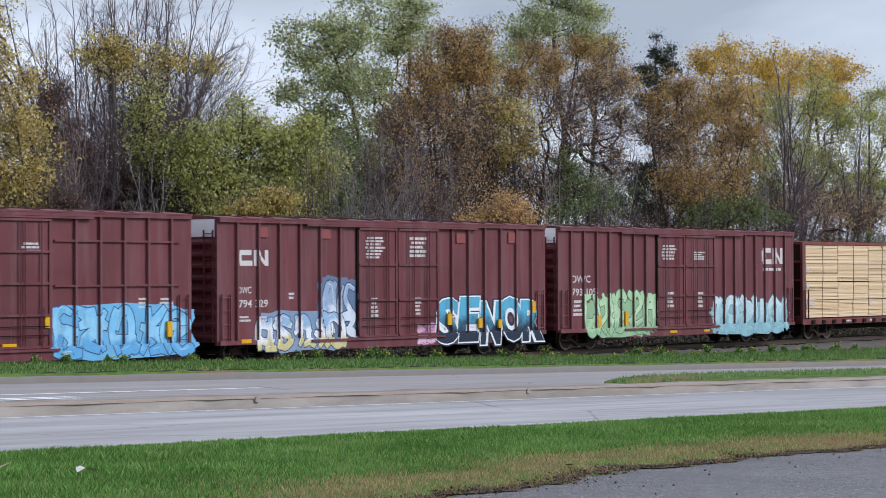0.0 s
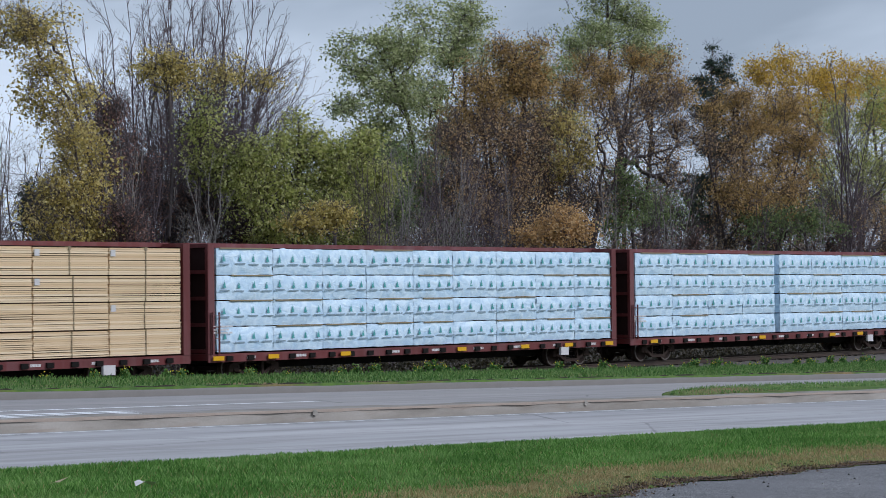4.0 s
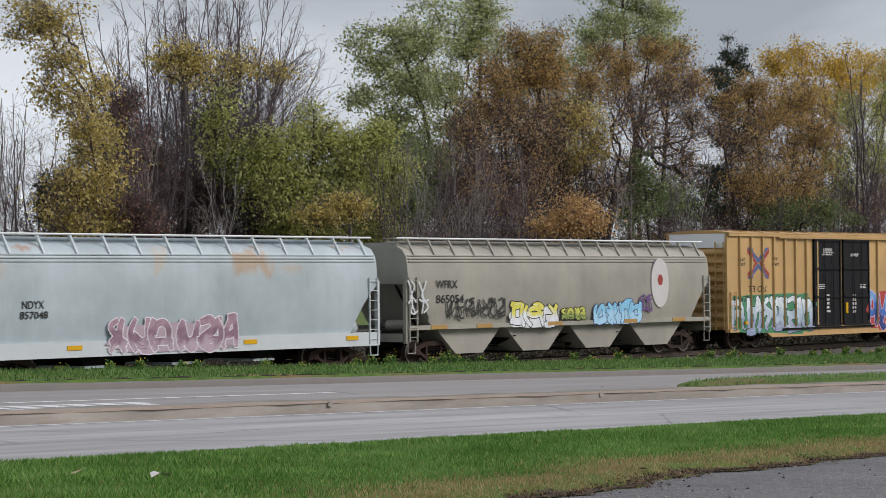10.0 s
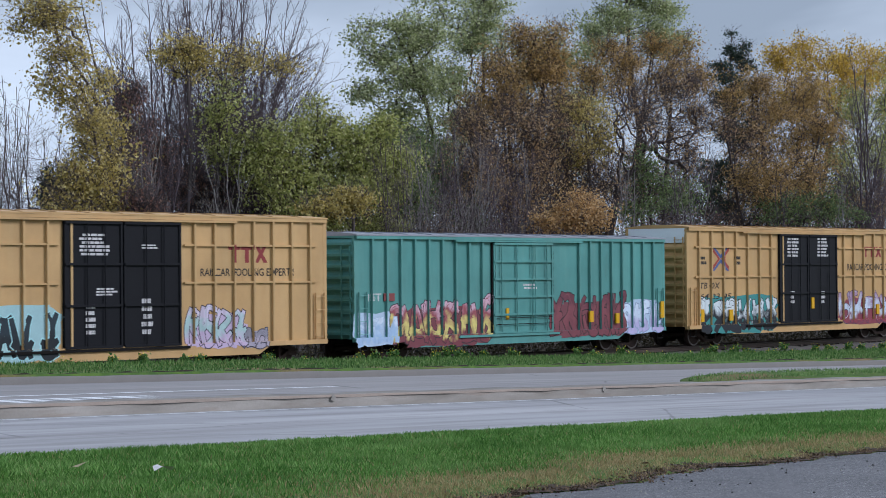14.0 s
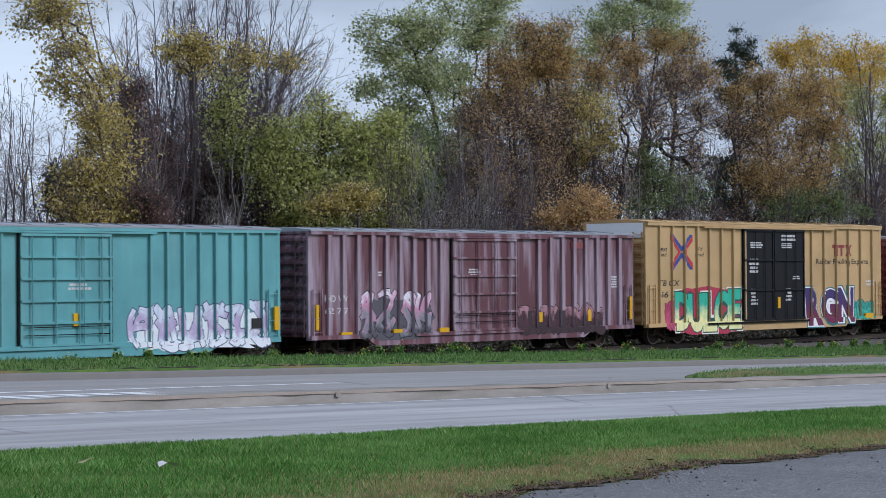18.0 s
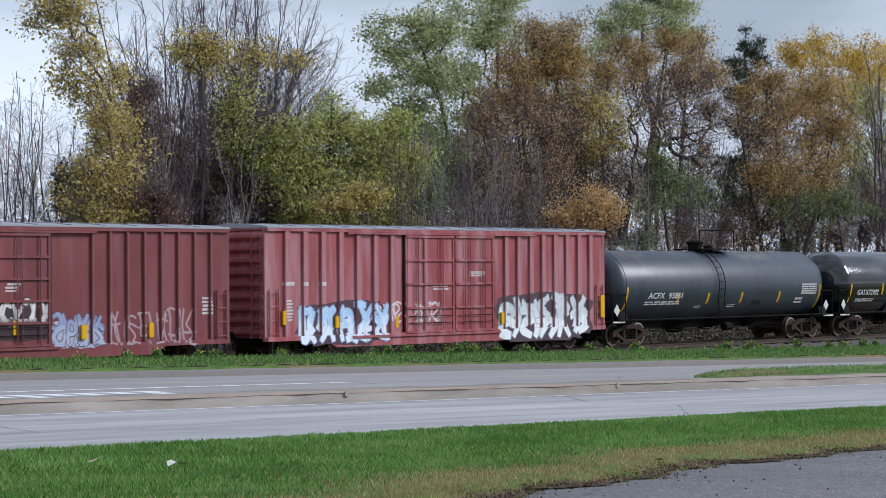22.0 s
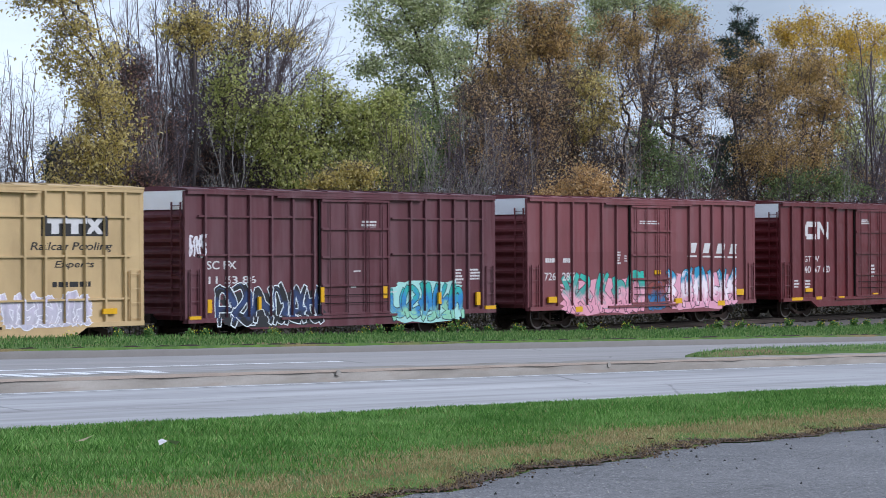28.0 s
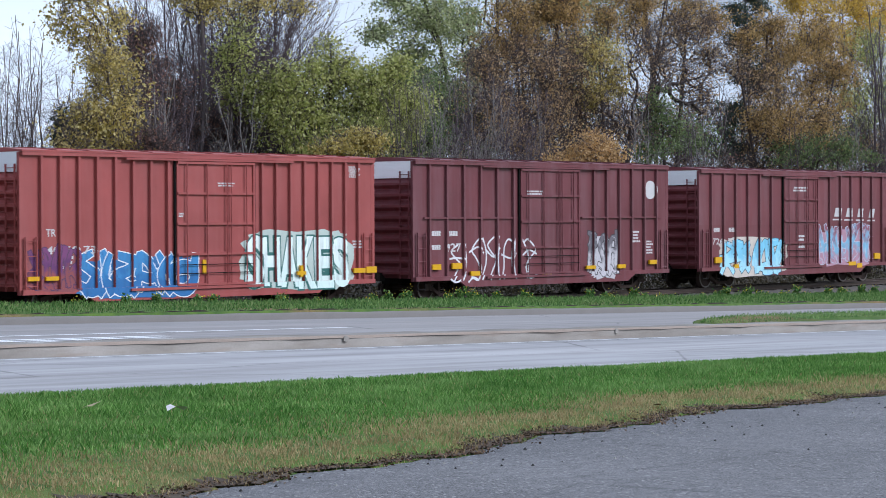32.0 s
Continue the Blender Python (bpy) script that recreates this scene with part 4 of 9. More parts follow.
grow("brown", 114.8, 73, 1096, [(-0.02, 5.24, 1.4, 1.45), (1.76, 6.08, 1.2, 1.4)], 130, 13)
grow("dark", 120.6, 74, 1097, [(-0.03, 4.93, 1.45, 1.5), (1.86, 5.6, 1.25, 1.45)], 130, 13)
grow("brown", 126.7, 75, 1098, [(-0.02, 5.27, 1.51, 1.56), (1.98, 5.9, 1.29, 1.51)], 130, 13)
grow("red", 126.2, 72, 1099, [(-0.02, 5.53, 1.48, 1.54), (2.0, 6.09, 1.27, 1.49)], 130, 13)
grow("brown", 132.8, 73, 1100, [(-0.03, 5.21, 1.54, 1.6), (2.13, 5.57, 1.33, 1.55)], 130, 13)
grow("dark", 139.8, 74, 1101, [(-0.02, 5.59, 1.6, 1.66), (2.28, 5.89, 1.38, 1.61)], 130, 13)
grow("brown", 147.2, 75, 1102, [(-0.03, 5.24, 1.67, 1.73), (2.44, 6.24, 1.44, 1.68)], 130, 13)
grow("red", 146.9, 72, 1103, [(-0.03, 5.53, 1.65, 1.71), (2.48, 6.45, 1.42, 1.65)], 130, 13)
# dense hedge of young growth further back
grow("red", 71.5, 80, 1104, [(0.01, 6.99, 1.21, 0.89), (0.67, 7.5, 0.83, 0.9)], 120, 15)
grow("brown", 73.5, 80, 1105, [(0.0, 6.7, 1.23, 0.9), (0.69, 7.54, 0.84, 0.91)], 120, 15)
grow("dark", 75.5, 80, 1106, [(0.01, 6.91, 1.24, 0.92), (0.71, 7.59, 0.85, 0.92)], 120, 15)
grow("red", 77.5, 80, 1107, [(0.0, 6.61, 1.26, 0.93), (0.73, 7.64, 0.86, 0.93)], 120, 15)
grow("brown", 79.6, 80, 1108, [(0.0, 6.83, 1.28, 0.94), (0.75, 7.69, 0.88, 0.95)], 120, 15)
grow("dark", 81.8, 80, 1109, [(0.01, 7.06, 1.3, 0.96), (0.77, 7.74, 0.89, 0.96)], 120, 15)
grow("red", 84.0, 80, 1110, [(0.0, 6.75, 1.32, 0.97), (0.8, 7.79, 0.9, 0.98)], 120, 15)
grow("brown", 86.3, 80, 1111, [(0.01, 6.98, 1.34, 0.99), (0.82, 7.85, 0.92, 0.99)], 120, 15)
grow("dark", 88.7, 80, 1112, [(0.01, 7.22, 1.36, 1.0), (0.85, 7.9, 0.93, 1.01)], 120, 15)
grow("red", 91.1, 80, 1113, [(0.01, 6.89, 1.38, 1.02), (0.88, 7.96, 0.95, 1.02)], 120, 15)
grow("brown", 92.0, 79, 1114, [(0.01, 7.65, 1.51, 1.75), (1.12, 8.96, 1.2, 1.42)], 150, 17)
grow("dark", 96.0, 80, 1115, [(0.01, 7.38, 1.55, 1.81), (1.17, 8.26, 1.24, 1.47)], 150, 17)
grow("brown", 100.1, 81, 1116, [(0.01, 7.1, 1.6, 1.86), (1.23, 8.72, 1.28, 1.51)], 150, 17)
grow("far", 104.4, 82, 1117, [(0.01, 7.72, 1.65, 1.92), (1.29, 9.21, 1.32, 1.56)], 150, 17)
grow("brown", 108.8, 83, 1118, [(0.01, 7.42, 1.7, 1.98), (1.35, 8.44, 1.36, 1.61)], 150, 17)
grow("dark", 113.5, 84, 1119, [(0.02, 8.08, 1.75, 2.04), (1.42, 8.94, 1.4, 1.66)], 150, 17)
grow("brown", 110.0, 79, 1120, [(0.01, 7.47, 1.68, 1.96), (1.39, 9.06, 1.34, 1.59)], 150, 17)
grow("far", 114.9, 80, 1121, [(0.02, 8.14, 1.73, 2.02), (1.47, 9.58, 1.38, 1.64)], 150, 17)
grow("brown", 120.0, 81, 1122, [(0.01, 7.84, 1.79, 2.09), (1.53, 8.78, 1.43, 1.7)], 150, 17)
grow("dark", 125.3, 82, 1123, [(0.01, 7.51, 1.85, 2.15), (1.62, 9.33, 1.48, 1.75)], 150, 17)
grow("brown", 130.8, 83, 1124, [(0.02, 8.24, 1.91, 2.23), (1.72, 9.9, 1.53, 1.81)], 150, 17)
grow("far", 136.7, 84, 1125, [(0.01, 7.9, 1.98, 2.3), (1.8, 9.01, 1.58, 1.87)], 150, 17)
grow("brown", 132.7, 79, 1126, [(0.02, 8.32, 1.9, 2.21), (1.77, 9.18, 1.52, 1.8)], 150, 17)
grow("dark", 138.8, 80, 1127, [(0.02, 7.99, 1.96, 2.29), (1.88, 9.77, 1.57, 1.86)], 150, 17)
grow("brown", 145.2, 81, 1128, [(0.03, 8.78, 2.03, 2.37), (2.0, 10.4, 1.63, 1.93)], 150, 17)
grow("far", 152.0, 82, 1129, [(0.02, 8.43, 2.11, 2.45), (2.1, 9.47, 1.68, 2.0)], 150, 17)
grow("brown", 159.1, 83, 1130, [(0.01, 8.06, 2.18, 2.54), (2.24, 10.13, 1.74, 2.07)], 150, 17)
grow("dark", 166.6, 84, 1131, [(0.03, 8.93, 2.26, 2.63), (2.39, 10.82, 1.81, 2.15)], 150, 17)
grow("brown", 162.1, 79, 1132, [(0.02, 8.19, 2.18, 2.54), (2.37, 11.0, 1.74, 2.07)], 150, 17)
fan(95.5, 76, 1133, [(-1.31, 10.59), (-0.31, 11.77), (0.79, 11.53), (1.62, 10.42)])
fan(96.9, 76, 1134, [(-1.33, 11.21), (-0.3, 12.41), (0.81, 12.17), (1.65, 11.05)])
fan(98.6, 76, 1135, [(-1.35, 11.86), (-0.3, 13.07), (0.84, 12.84), (1.69, 11.71)])
fan(100.0, 76, 1136, [(-1.38, 11.35), (-0.31, 12.56), (0.85, 12.33), (1.72, 11.19)])
fan(101.9, 76, 1137, [(-1.42, 10.84), (-0.33, 12.07), (0.86, 11.83), (1.75, 10.67)])
fan(103.7, 76, 1138, [(-1.44, 11.51), (-0.33, 12.75), (0.89, 12.51), (1.8, 11.35)])
fan(105.0, 76, 1139, [(-1.48, 10.66), (-0.34, 11.91), (0.89, 11.67), (1.82, 10.49)])
fan(115.6, 76, 1140, [(-1.66, 11.39), (-0.38, 12.72), (1.02, 12.47), (2.06, 11.21)])
fan(117.4, 76, 1141, [(-1.72, 9.85), (-0.41, 11.19), (1.01, 10.92), (2.08, 9.64)])
fan(121.0, 76, 1142, [(-1.8, 8.65), (-0.44, 10.01), (1.04, 9.72), (2.15, 8.41)])
fan(128.1, 76, 1143, [(-1.95, 8.48), (-0.48, 9.88), (1.11, 9.59), (2.31, 8.23)])
fan(130.8, 76, 1144, [(-1.98, 9.92), (-0.47, 11.35), (1.17, 11.06), (2.4, 9.7)])
rng_far = random.Random(8)
for k in range(20):
    fx, fy, fh = 62 + 5.3 * k + rng_far.uniform(-1.5, 1.5), rng_far.uniform(90, 104), rng_far.uniform(4.5, 7.0)
    grow("far", fx * fy / 80, fy, 300 + k, [(0, fh * 0.6, 2.4, fh * 0.4), (1.6, fh * 0.4, 1.8, fh * 0.35)], 90, 18)

# ---- the train ----
def paint(name, hexcol, fade="b09aa0", faded=0.12, rust=0.15, rough=0.5, band=None, patches=(), dent=0.3):
    """Railway paint: chalked streaks, rust stains, dents, and whatever was sprayed over it."""
    m = Mat(name, rough, 0, 0.35)
    base = srgb(hexcol)
    streak = m.noise(m.scaled(2.2, 2.2, 0.22), 1.0, 4)
    cloud = m.noise(m.co, 0.5, 4)
    fine = m.noise(m.co, 22, 3)
    dark = tuple(c * 0.72 for c in base[:3]) + (1,)
    col = m.mix(m.ramp(cloud, 0.3, 0.7), dark, base)
    col = m.mix(m.math("MULTIPLY", m.ramp(streak, 0.45, 0.72), faded), col, srgb(fade))
    if band:
        z = m.n("ShaderNodeSeparateXYZ", Vector=m.co).outputs["Z"]
        col = m.mix(m.math("MULTIPLY", m.math("LESS_THAN", z, band), 0.4), col, dark)
    for x0, x1, z0, z1, h, k in patches:
        s = m.n("ShaderNodeSeparateXYZ", Vector=m.co)
        wob = m.math("MULTIPLY_ADD", m.noise(m.scaled(3, 3, 0.8), 1.0, 4), 0.7, -0.35)
        a = m.math("MINIMUM", m.math("SUBTRACT", s.outputs["X"], x0), m.math("SUBTRACT", x1, s.outputs["X"]))
        b = m.math("MINIMUM", m.math("SUBTRACT", s.outputs["Z"], z0), m.math("SUBTRACT", z1, s.outputs["Z"]))
        inside = m.ramp(m.math("ADD", m.math("MINIMUM", a, b), m.math("MULTIPLY", wob, 1.7)), -0.05, 0.3)
        col = m.mix(m.math("MULTIPLY", inside, k), col, srgb(h))
    col = m.mix(m.math("MULTIPLY", m.ramp(m.noise(m.scaled(1.5, 1.5, 0.35, (5, 0, 2)), 1.6, 6, 0.7), 0.58, 0.72), rust), col, srgb("5a3a26"))
    col = m.mix(m.math("MULTIPLY", fine, 0.12), col, (0.02, 0.02, 0.02, 1))
    m.bump(m.noise(m.co, 1.4, 2), dent, 0.05)
    return m.done(col, m.math("MULTIPLY_ADD", cloud, 0.25, rough - 0.1))


M_BLACK = plain("grimy_black_steel", "1c1918", 0.85, 0, vary=0.4, spec=0.12)
M_WHEEL = plain("dark_wheel_steel", "423530", 0.75, 0.1, vary=0.4, spec=0.2)
M_FRAME = plain("rust_brown_truck_casting", "3e322d", 0.85, 0, vary=0.4, spec=0.15)
M_WHITE = plain("stencil_white", "c9c6c6", 0.6, vary=0.2, scale=6)
M_CAPWHITE = plain("white_end_panel", "eef0f3", 0.5, vary=0.08)
M_YELLOW = plain("yellow_reflector_tape", "d9a400", 0.4, vary=0.2)
M_ROOF = plain("galvanised_roof", "9a9ca4", 0.45, 0.4, vary=0.25, scale=0.8)
M_DOORBLACK = plain("black_door_paint", "15161b", 0.6, vary=0.3, spec=0.15)

WHEELS = []


def wheelset_meshes():
    prof = [(-0.10, 0.09), (-0.10, 0.40), (-0.095, 0.445), (-0.05, 0.457), (0.03, 0.462), (0.03, 0.487), (0.06, 0.487),
            (0.06, 0.40), (0.01, 0.36), (-0.03, 0.2), (0.05, 0.12), (0.05, 0.09)]
    w = MB().lathe(prof, "y", 22)
    axle = MB().lathe([(-1.05, 0.07), (-0.8, 0.08), (0.8, 0.08), (1.05, 0.07)], "y", 10)
    cap = MB().lathe([(-1.13, 0.06), (-1.12, 0.1), (-1.02, 0.1)], "y", 10)
    return w.mesh("wheel", True), axle.mesh("axle", True), cap.mesh("bearing_cap", True)


W_MESH, AXLE_MESH, CAP_MESH = wheelset_meshes()
RIM_MESH = MB().lathe([(-0.101, 0.385), (-0.106, 0.39), (-0.106, 0.438), (-0.101, 0.446)], "y", 22, caps=False).mesh("wheel_rim", True)
M_RIM = plain("worn_wheel_rim", "7a716c", 0.5, 0.3, vary=0.3)


def sideframe_mesh():
    """A cast side frame: an arched top member, sloping lower members and two columns round the spring nest."""
    mb = MB()
    mb.prism([(-1.2, 0.36), (-1.17, 0.6), (-0.45, 0.84), (0.45, 0.84), (1.17, 0.6), (1.2, 0.36), (1.0, 0.38), (0.97, 0.5), (0.42, 0.68), (-0.42, 0.68), (-0.97, 0.5), (-1.0, 0.38)], "y", -0.09, 0.09)
    for s in (-1, 1):
        mb.prism([(s * 1.0, 0.5), (s * 0.42, 0.18), (s * 0.42, 0.3), (s * 0.9, 0.58)], "y", -0.085, 0.085)
        mb.prism([(s * 0.36, 0.28), (s * 0.46, 0.28), (s * 0.46, 0.7), (s * 0.36, 0.7)], "y", -0.087, 0.087)
    mb.prism([(-0.46, 0.17), (0.46, 0.17), (0.46, 0.28), (-0.46, 0.28)], "y", -0.088, 0.088)
    return mb.mesh("side_frame")


SF_MESH = sideframe_mesh()
SPRING_MESH = MB()
for k in (-0.2, 0, 0.2):
    for j in range(5):
        SPRING_MESH.lathe([(0.26 + j * 0.075, 0.055), (0.285 + j * 0.075, 0.085), (0.31 + j * 0.075, 0.055)], "z", 8, (k, 0, 0))
SPRING_MESH = SPRING_MESH.mesh("coil_spring", True)


def truck(car, x):
    """A two-axle truck: side frames, springs and wheelsets, its wheels free to turn."""
    bol = part("truck_bolster", MB().box(x - 0.22, x + 0.22, -1.0, 1.0, 0.5, 0.78), M_FRAME, car)
    for s in (-1, 1):
        f = part("side_frame", SF_MESH, M_FRAME, bol)
        f.location = (x, s * 1.02, 0)
        g = tagged(part("coil_spring", SPRING_MESH, M_BLACK, bol), kind="stuff")
        g.location = (x, s * 1.04, 0)
    for dx in (-0.88, 0.88):
        a = part("wheelset", AXLE_MESH, M_WHEEL, car)
        a.matrix_parent_inverse = pose(x + dx, 0, 0.457)
        WHEELS.append(a)
        for s in (-1, 1):
            w = part("wheel", W_MESH, M_WHEEL, a)
            w.matrix_basis = pose(0, s * 0.76, 0, 0, 0, 180 if s > 0 else 0)
            r = part("wheel_rim", RIM_MESH, M_RIM, a)
            r.matrix_basis = pose(0, s * 0.76, 0, 0, 0, 180 if s > 0 else 0)
            c = part("bearing_cap", CAP_MESH, M_FRAME, a)
            c.matrix_basis = pose(0, 0, 0, 0, 0, 0 if s < 0 else 180)


def coupler(car, x, way, reach):
    mb = MB().box(min(x, x + way * reach * 0.6), max(x, x + way * reach * 0.6), -0.12, 0.12, 0.72, 1.02)
    part("draft_gear", mb, M_BLACK, car)
    e = x + way * reach * 0.55
    k = MB().prism([(e, -0.18), (e + way * 0.3 * reach, -0.2), (e + way * 0.42 * reach, -0.05), (e + way * 0.3 * reach, 0.16), (e, 0.16)], "z", 0.74, 1.0)
    part("coupler_knuckle", k, M_FRAME, car)


def underframe(car, L):
    part("centre_sill", MB().box(0.25, L - 0.25, -0.22, 0.22, 0.62, 0.98), M_BLACK, car)
    for k in range(3):
        x = L * (0.33 + 0.17 * k)
        part("cross_bearer", MB().prism([(-1.4, 0.95), (1.4, 0.95), (0.5, 0.6), (-0.5, 0.6)], "x", x - 0.06, x + 0.06), M_BLACK, car)
    part("brake_cylinder", MB().lathe([(L * .55, 0.05), (L * .55, 0.17), (L * .55 + .45, 0.17), (L * .55 + .6, 0.06)], "x", 12, (0, -0.6, 0.62)), M_BLACK, car)
    part("air_reservoir", MB().lathe([(L * .4, 0.05), (L * .4 + .06, 0.2), (L * .4 + .8, 0.2), (L * .4 + .86, 0.05)], "x", 12, (0, 0.5, 0.6)), M_BLACK, car)
    part("brake_rod", MB().tube((2.5, -0.3, 0.55), (L - 2.5, -0.3, 0.55), 0.02), M_BLACK, car)


def ladder(car, material, x, y, z0, z1, n, w=0.42, along="x"):
    """Rungs standing off the sheet on two stiles."""
    mb = MB()
    for k in range(n):
        z = z0 + (z1 - z0) * k / max(1, n - 1)
        if along == "x":
            mb.sweep([(x, y + 0.07, z), (x, y, z), (x + w, y, z), (x + w, y + 0.07, z)], 0.012, 5)
        else:
            mb.sweep([(y + 0.07, x, z), (y, x, z), (y, x + w, z), (y + 0.07, x + w, z)], 0.012, 5)
    if along == "x":
        mb.box(x - 0.02, x + 0.02, y, y + 0.05, z0 - 0.15, z1 + 0.12)
        mb.box(x + w - 0.02, x + w + 0.02, y, y + 0.05, z0 - 0.15, z1 + 0.12)
    else:
        mb.box(y, y + 0.05, x - 0.02, x + 0.02, z0 - 0.15, z1 + 0.12)
        mb.box(y, y + 0.05, x + w - 0.02, x + w + 0.02, z0 - 0.15, z1 + 0.12)
    return part("ladder", mb, material, car)


DOOR_SPANS = {}


def skin(car, x):
    """How far out the painted face stands at x: doors stand proud of the sheet."""
    for a, b, y in DOOR_SPANS.get(car.name, ()):
        if a < x < b:
            return y
    return -1.512


RELIEF = {}


def cut(pts, axis, at, keep):
    """The part of a polygon on one side of a plane across x or z."""
    out = []
    for a, b in zip(pts, pts[1:] + pts[:1]):
        da, db = keep * (a[axis] - at), keep * (b[axis] - at)
        if da >= 0:
            out.append(a)
        if (da > 0 > db) or (da < 0 < db):
            t = da / (da - db)
            out.append(tuple(p + (q - p) * t for p, q in zip(a, b)))
    return out


def lay(car, mb, lift=0.0):
    """Paint laid on the side of a car: it follows the posts, the doors and the sill. The y of mb is read as height over the sheet."""
    if car.name not in RELIEF:
        return mb
    strips, sill_top = RELIEF[car.name]
    out = MB()

    def put(pts, y):
        if len(pts) > 2:
            out.face(*[(p[0], y + p[1] - lift, p[2]) for p in pts])

    for f in mb.f:
        pts = [mb.v[i] for i in f]
        low = cut(pts, 2, sill_top, -1)
        if len(low) > 2:
            put(low, -1.593)
        pts = cut(pts, 2, sill_top, 1)
        if len(pts) < 3:
            continue
        lo, hi = min(p[0] for p in pts), max(p[0] for p in pts)
        for a, b, y in strips:
            if b > lo and a < hi:
                q = pts if a <= lo else cut(pts, 0, a, 1)
                q = q if b >= hi or len(q) < 3 else cut(q, 0, b, -1)
                put(q, y)
    return out


def relief(car, L, ribs, posts, doors, sill):
    """The steps of a car's side along x: sheet, posts and doors."""
    edges, at = [(x - posts / 2, x + posts / 2, -1.5865) for x in sorted(ribs) if not any(p < x < q for p, q in doors)], -1.0
    edges = sorted(edges + [(p, q, -1.5625) for p, q in doors])
    strips = []
    for a, b, y in edges:
        if a > at:
            strips.append((at, a, -1.502))
        strips.append((max(a, at), b, y))
        at = b
    strips.append((at, L + 1, -1.502))
    RELIEF[car.name] = (strips, sill + 0.151)


def bars(car, x, z, w, h, n, y=None, material=None, seed=0, name="stencil"):
    """Lines of unreadable lettering as thin bars."""
    on = y is None and car.name in RELIEF
    y = 0.0 if on else -1.512 if y is None else y
    rng = random.Random(seed + int(x * 100))
    mb = MB()
    ph = h / n
    for k in range(n):
        ww = w * rng.uniform(0.65, 1.0)
        a = x + (w - ww) * rng.uniform(0, 0.5)
        zz = z + h - (k + 1) * ph
        s = 0.0
        while s < 0.97:
            e = min(1.0, s + rng.uniform(0.1, 0.3))
            mb.face((a + ww * s, y, zz + ph * 0.2), (a + ww * e, y, zz + ph * 0.2), (a + ww * e, y, zz + ph * 0.8), (a + ww * s, y, zz + ph * 0.8))
            s = e + 0.035
    return tagged(part(name, lay(car, mb, 0.002) if on else mb, material or M_WHITE, car), kind="stuff")


def glyphs(text, x, z, w, h, slant=0.0, fat=0.012):
    """Lettering in the built-in font as flat faces in x and z, w by h metres."""
    cu = bpy.data.curves.new("txt", "FONT")
    cu.body, cu.size, cu.shear = text, 1.0, slant
    cu.resolution_u = 3
    cu.offset = fat
    tmp = bpy.data.objects.new("txt", cu)
    me = bpy.data.meshes.new_from_object(tmp)
    bpy.data.objects.remove(tmp)
    co = np.array([v.co for v in me.vertices])
    lo, hi = co.min(0), co.max(0)
    sx, sz = w / (hi[0] - lo[0]), h / (hi[1] - lo[1])
    mb = MB()
    mb.v = [(x + (c[0] - lo[0]) * sx, 0.0, z + (c[1] - lo[1]) * sz) for c in co]
    mb.f = [tuple(p.vertices) for p in me.polygons]
    bpy.data.meshes.remove(me)
    return mb


def fit_text(car, text, x, z, w, h, material, slant=0.0, y=None, name="lettering"):
    """Readable lettering in the built-in font, turned to face the road."""
    mb = glyphs(text, x, z, w, h, slant)
    if y is not None or car.name not in RELIEF:
        mb.v = [(p, -1.512 if y is None else y, q) for p, _, q in mb.v]
    else:
        mb = lay(car, mb, 0.0025)
    return tagged(part(name, mb, material, car), kind="stuff")


def roof(car, L, eave, material, over=0.1, peak=0.14):
    pts = [(-1.5 - over, eave - 0.02), (-1.5 - over, eave + 0.03), (-0.8, eave + peak * 0.75), (0, eave + peak),
           (0.8, eave + peak * 0.75), (1.5 + over, eave + 0.03), (1.5 + over, eave - 0.02)]
    r = part("roof", MB().prism(pts, "x", -0.03, L + 0.03), material, car)
    n = int(L / 1.25)
    seam = MB().prism([(y, z + 0.025) for y, z in pts[1:6]] + [(y, z - 0.01) for y, z in reversed(pts[1:6])], "x", -0.025, 0.025).mesh("roof_seam")
    for k in range(1, n):
        part("roof_seam", seam, material, r).location = (L * k / n, 0, 0)


def end_panel(car, x, way, eave, z0, material, cap, n=9):
    """A corrugated steel end, with a smooth panel under the roof."""
    top = eave - (0.62 if cap else 0.1)
    pts = []
    for k in range(n):
        a = z0 + (top - z0) * k / n
        b = (top - z0) / n
        pts += [(x + way * 0.03, a + b * 0.06), (x - way * 0.11, a + b * 0.38), (x - way * 0.11, a + b * 0.6), (x + way * 0.03, a + b * 0.94)]
    outline = pts + [(x + way * 0.08, top), (x + way * 0.08, z0)]
    part("corrugated_end", MB().prism(outline, "y", -1.42, 1.42), material, car)
    part("end_header", MB().box(min(x - way * .02, x + way * .06), max(x - way * .02, x + way * .06), -1.44, 1.44, top + 0.004, eave - 0.02), cap or material, car,
         "white painted panel" if cap else "")
    for s in (-1, 1):
        part("corner_post", MB().box(min(x - way * .06, x + way * .12), max(x - way * .06, x + way * .12), s * 1.45 - 0.055, s * 1.45 + 0.055, z0 - 0.1, eave - 0.03), material, car)


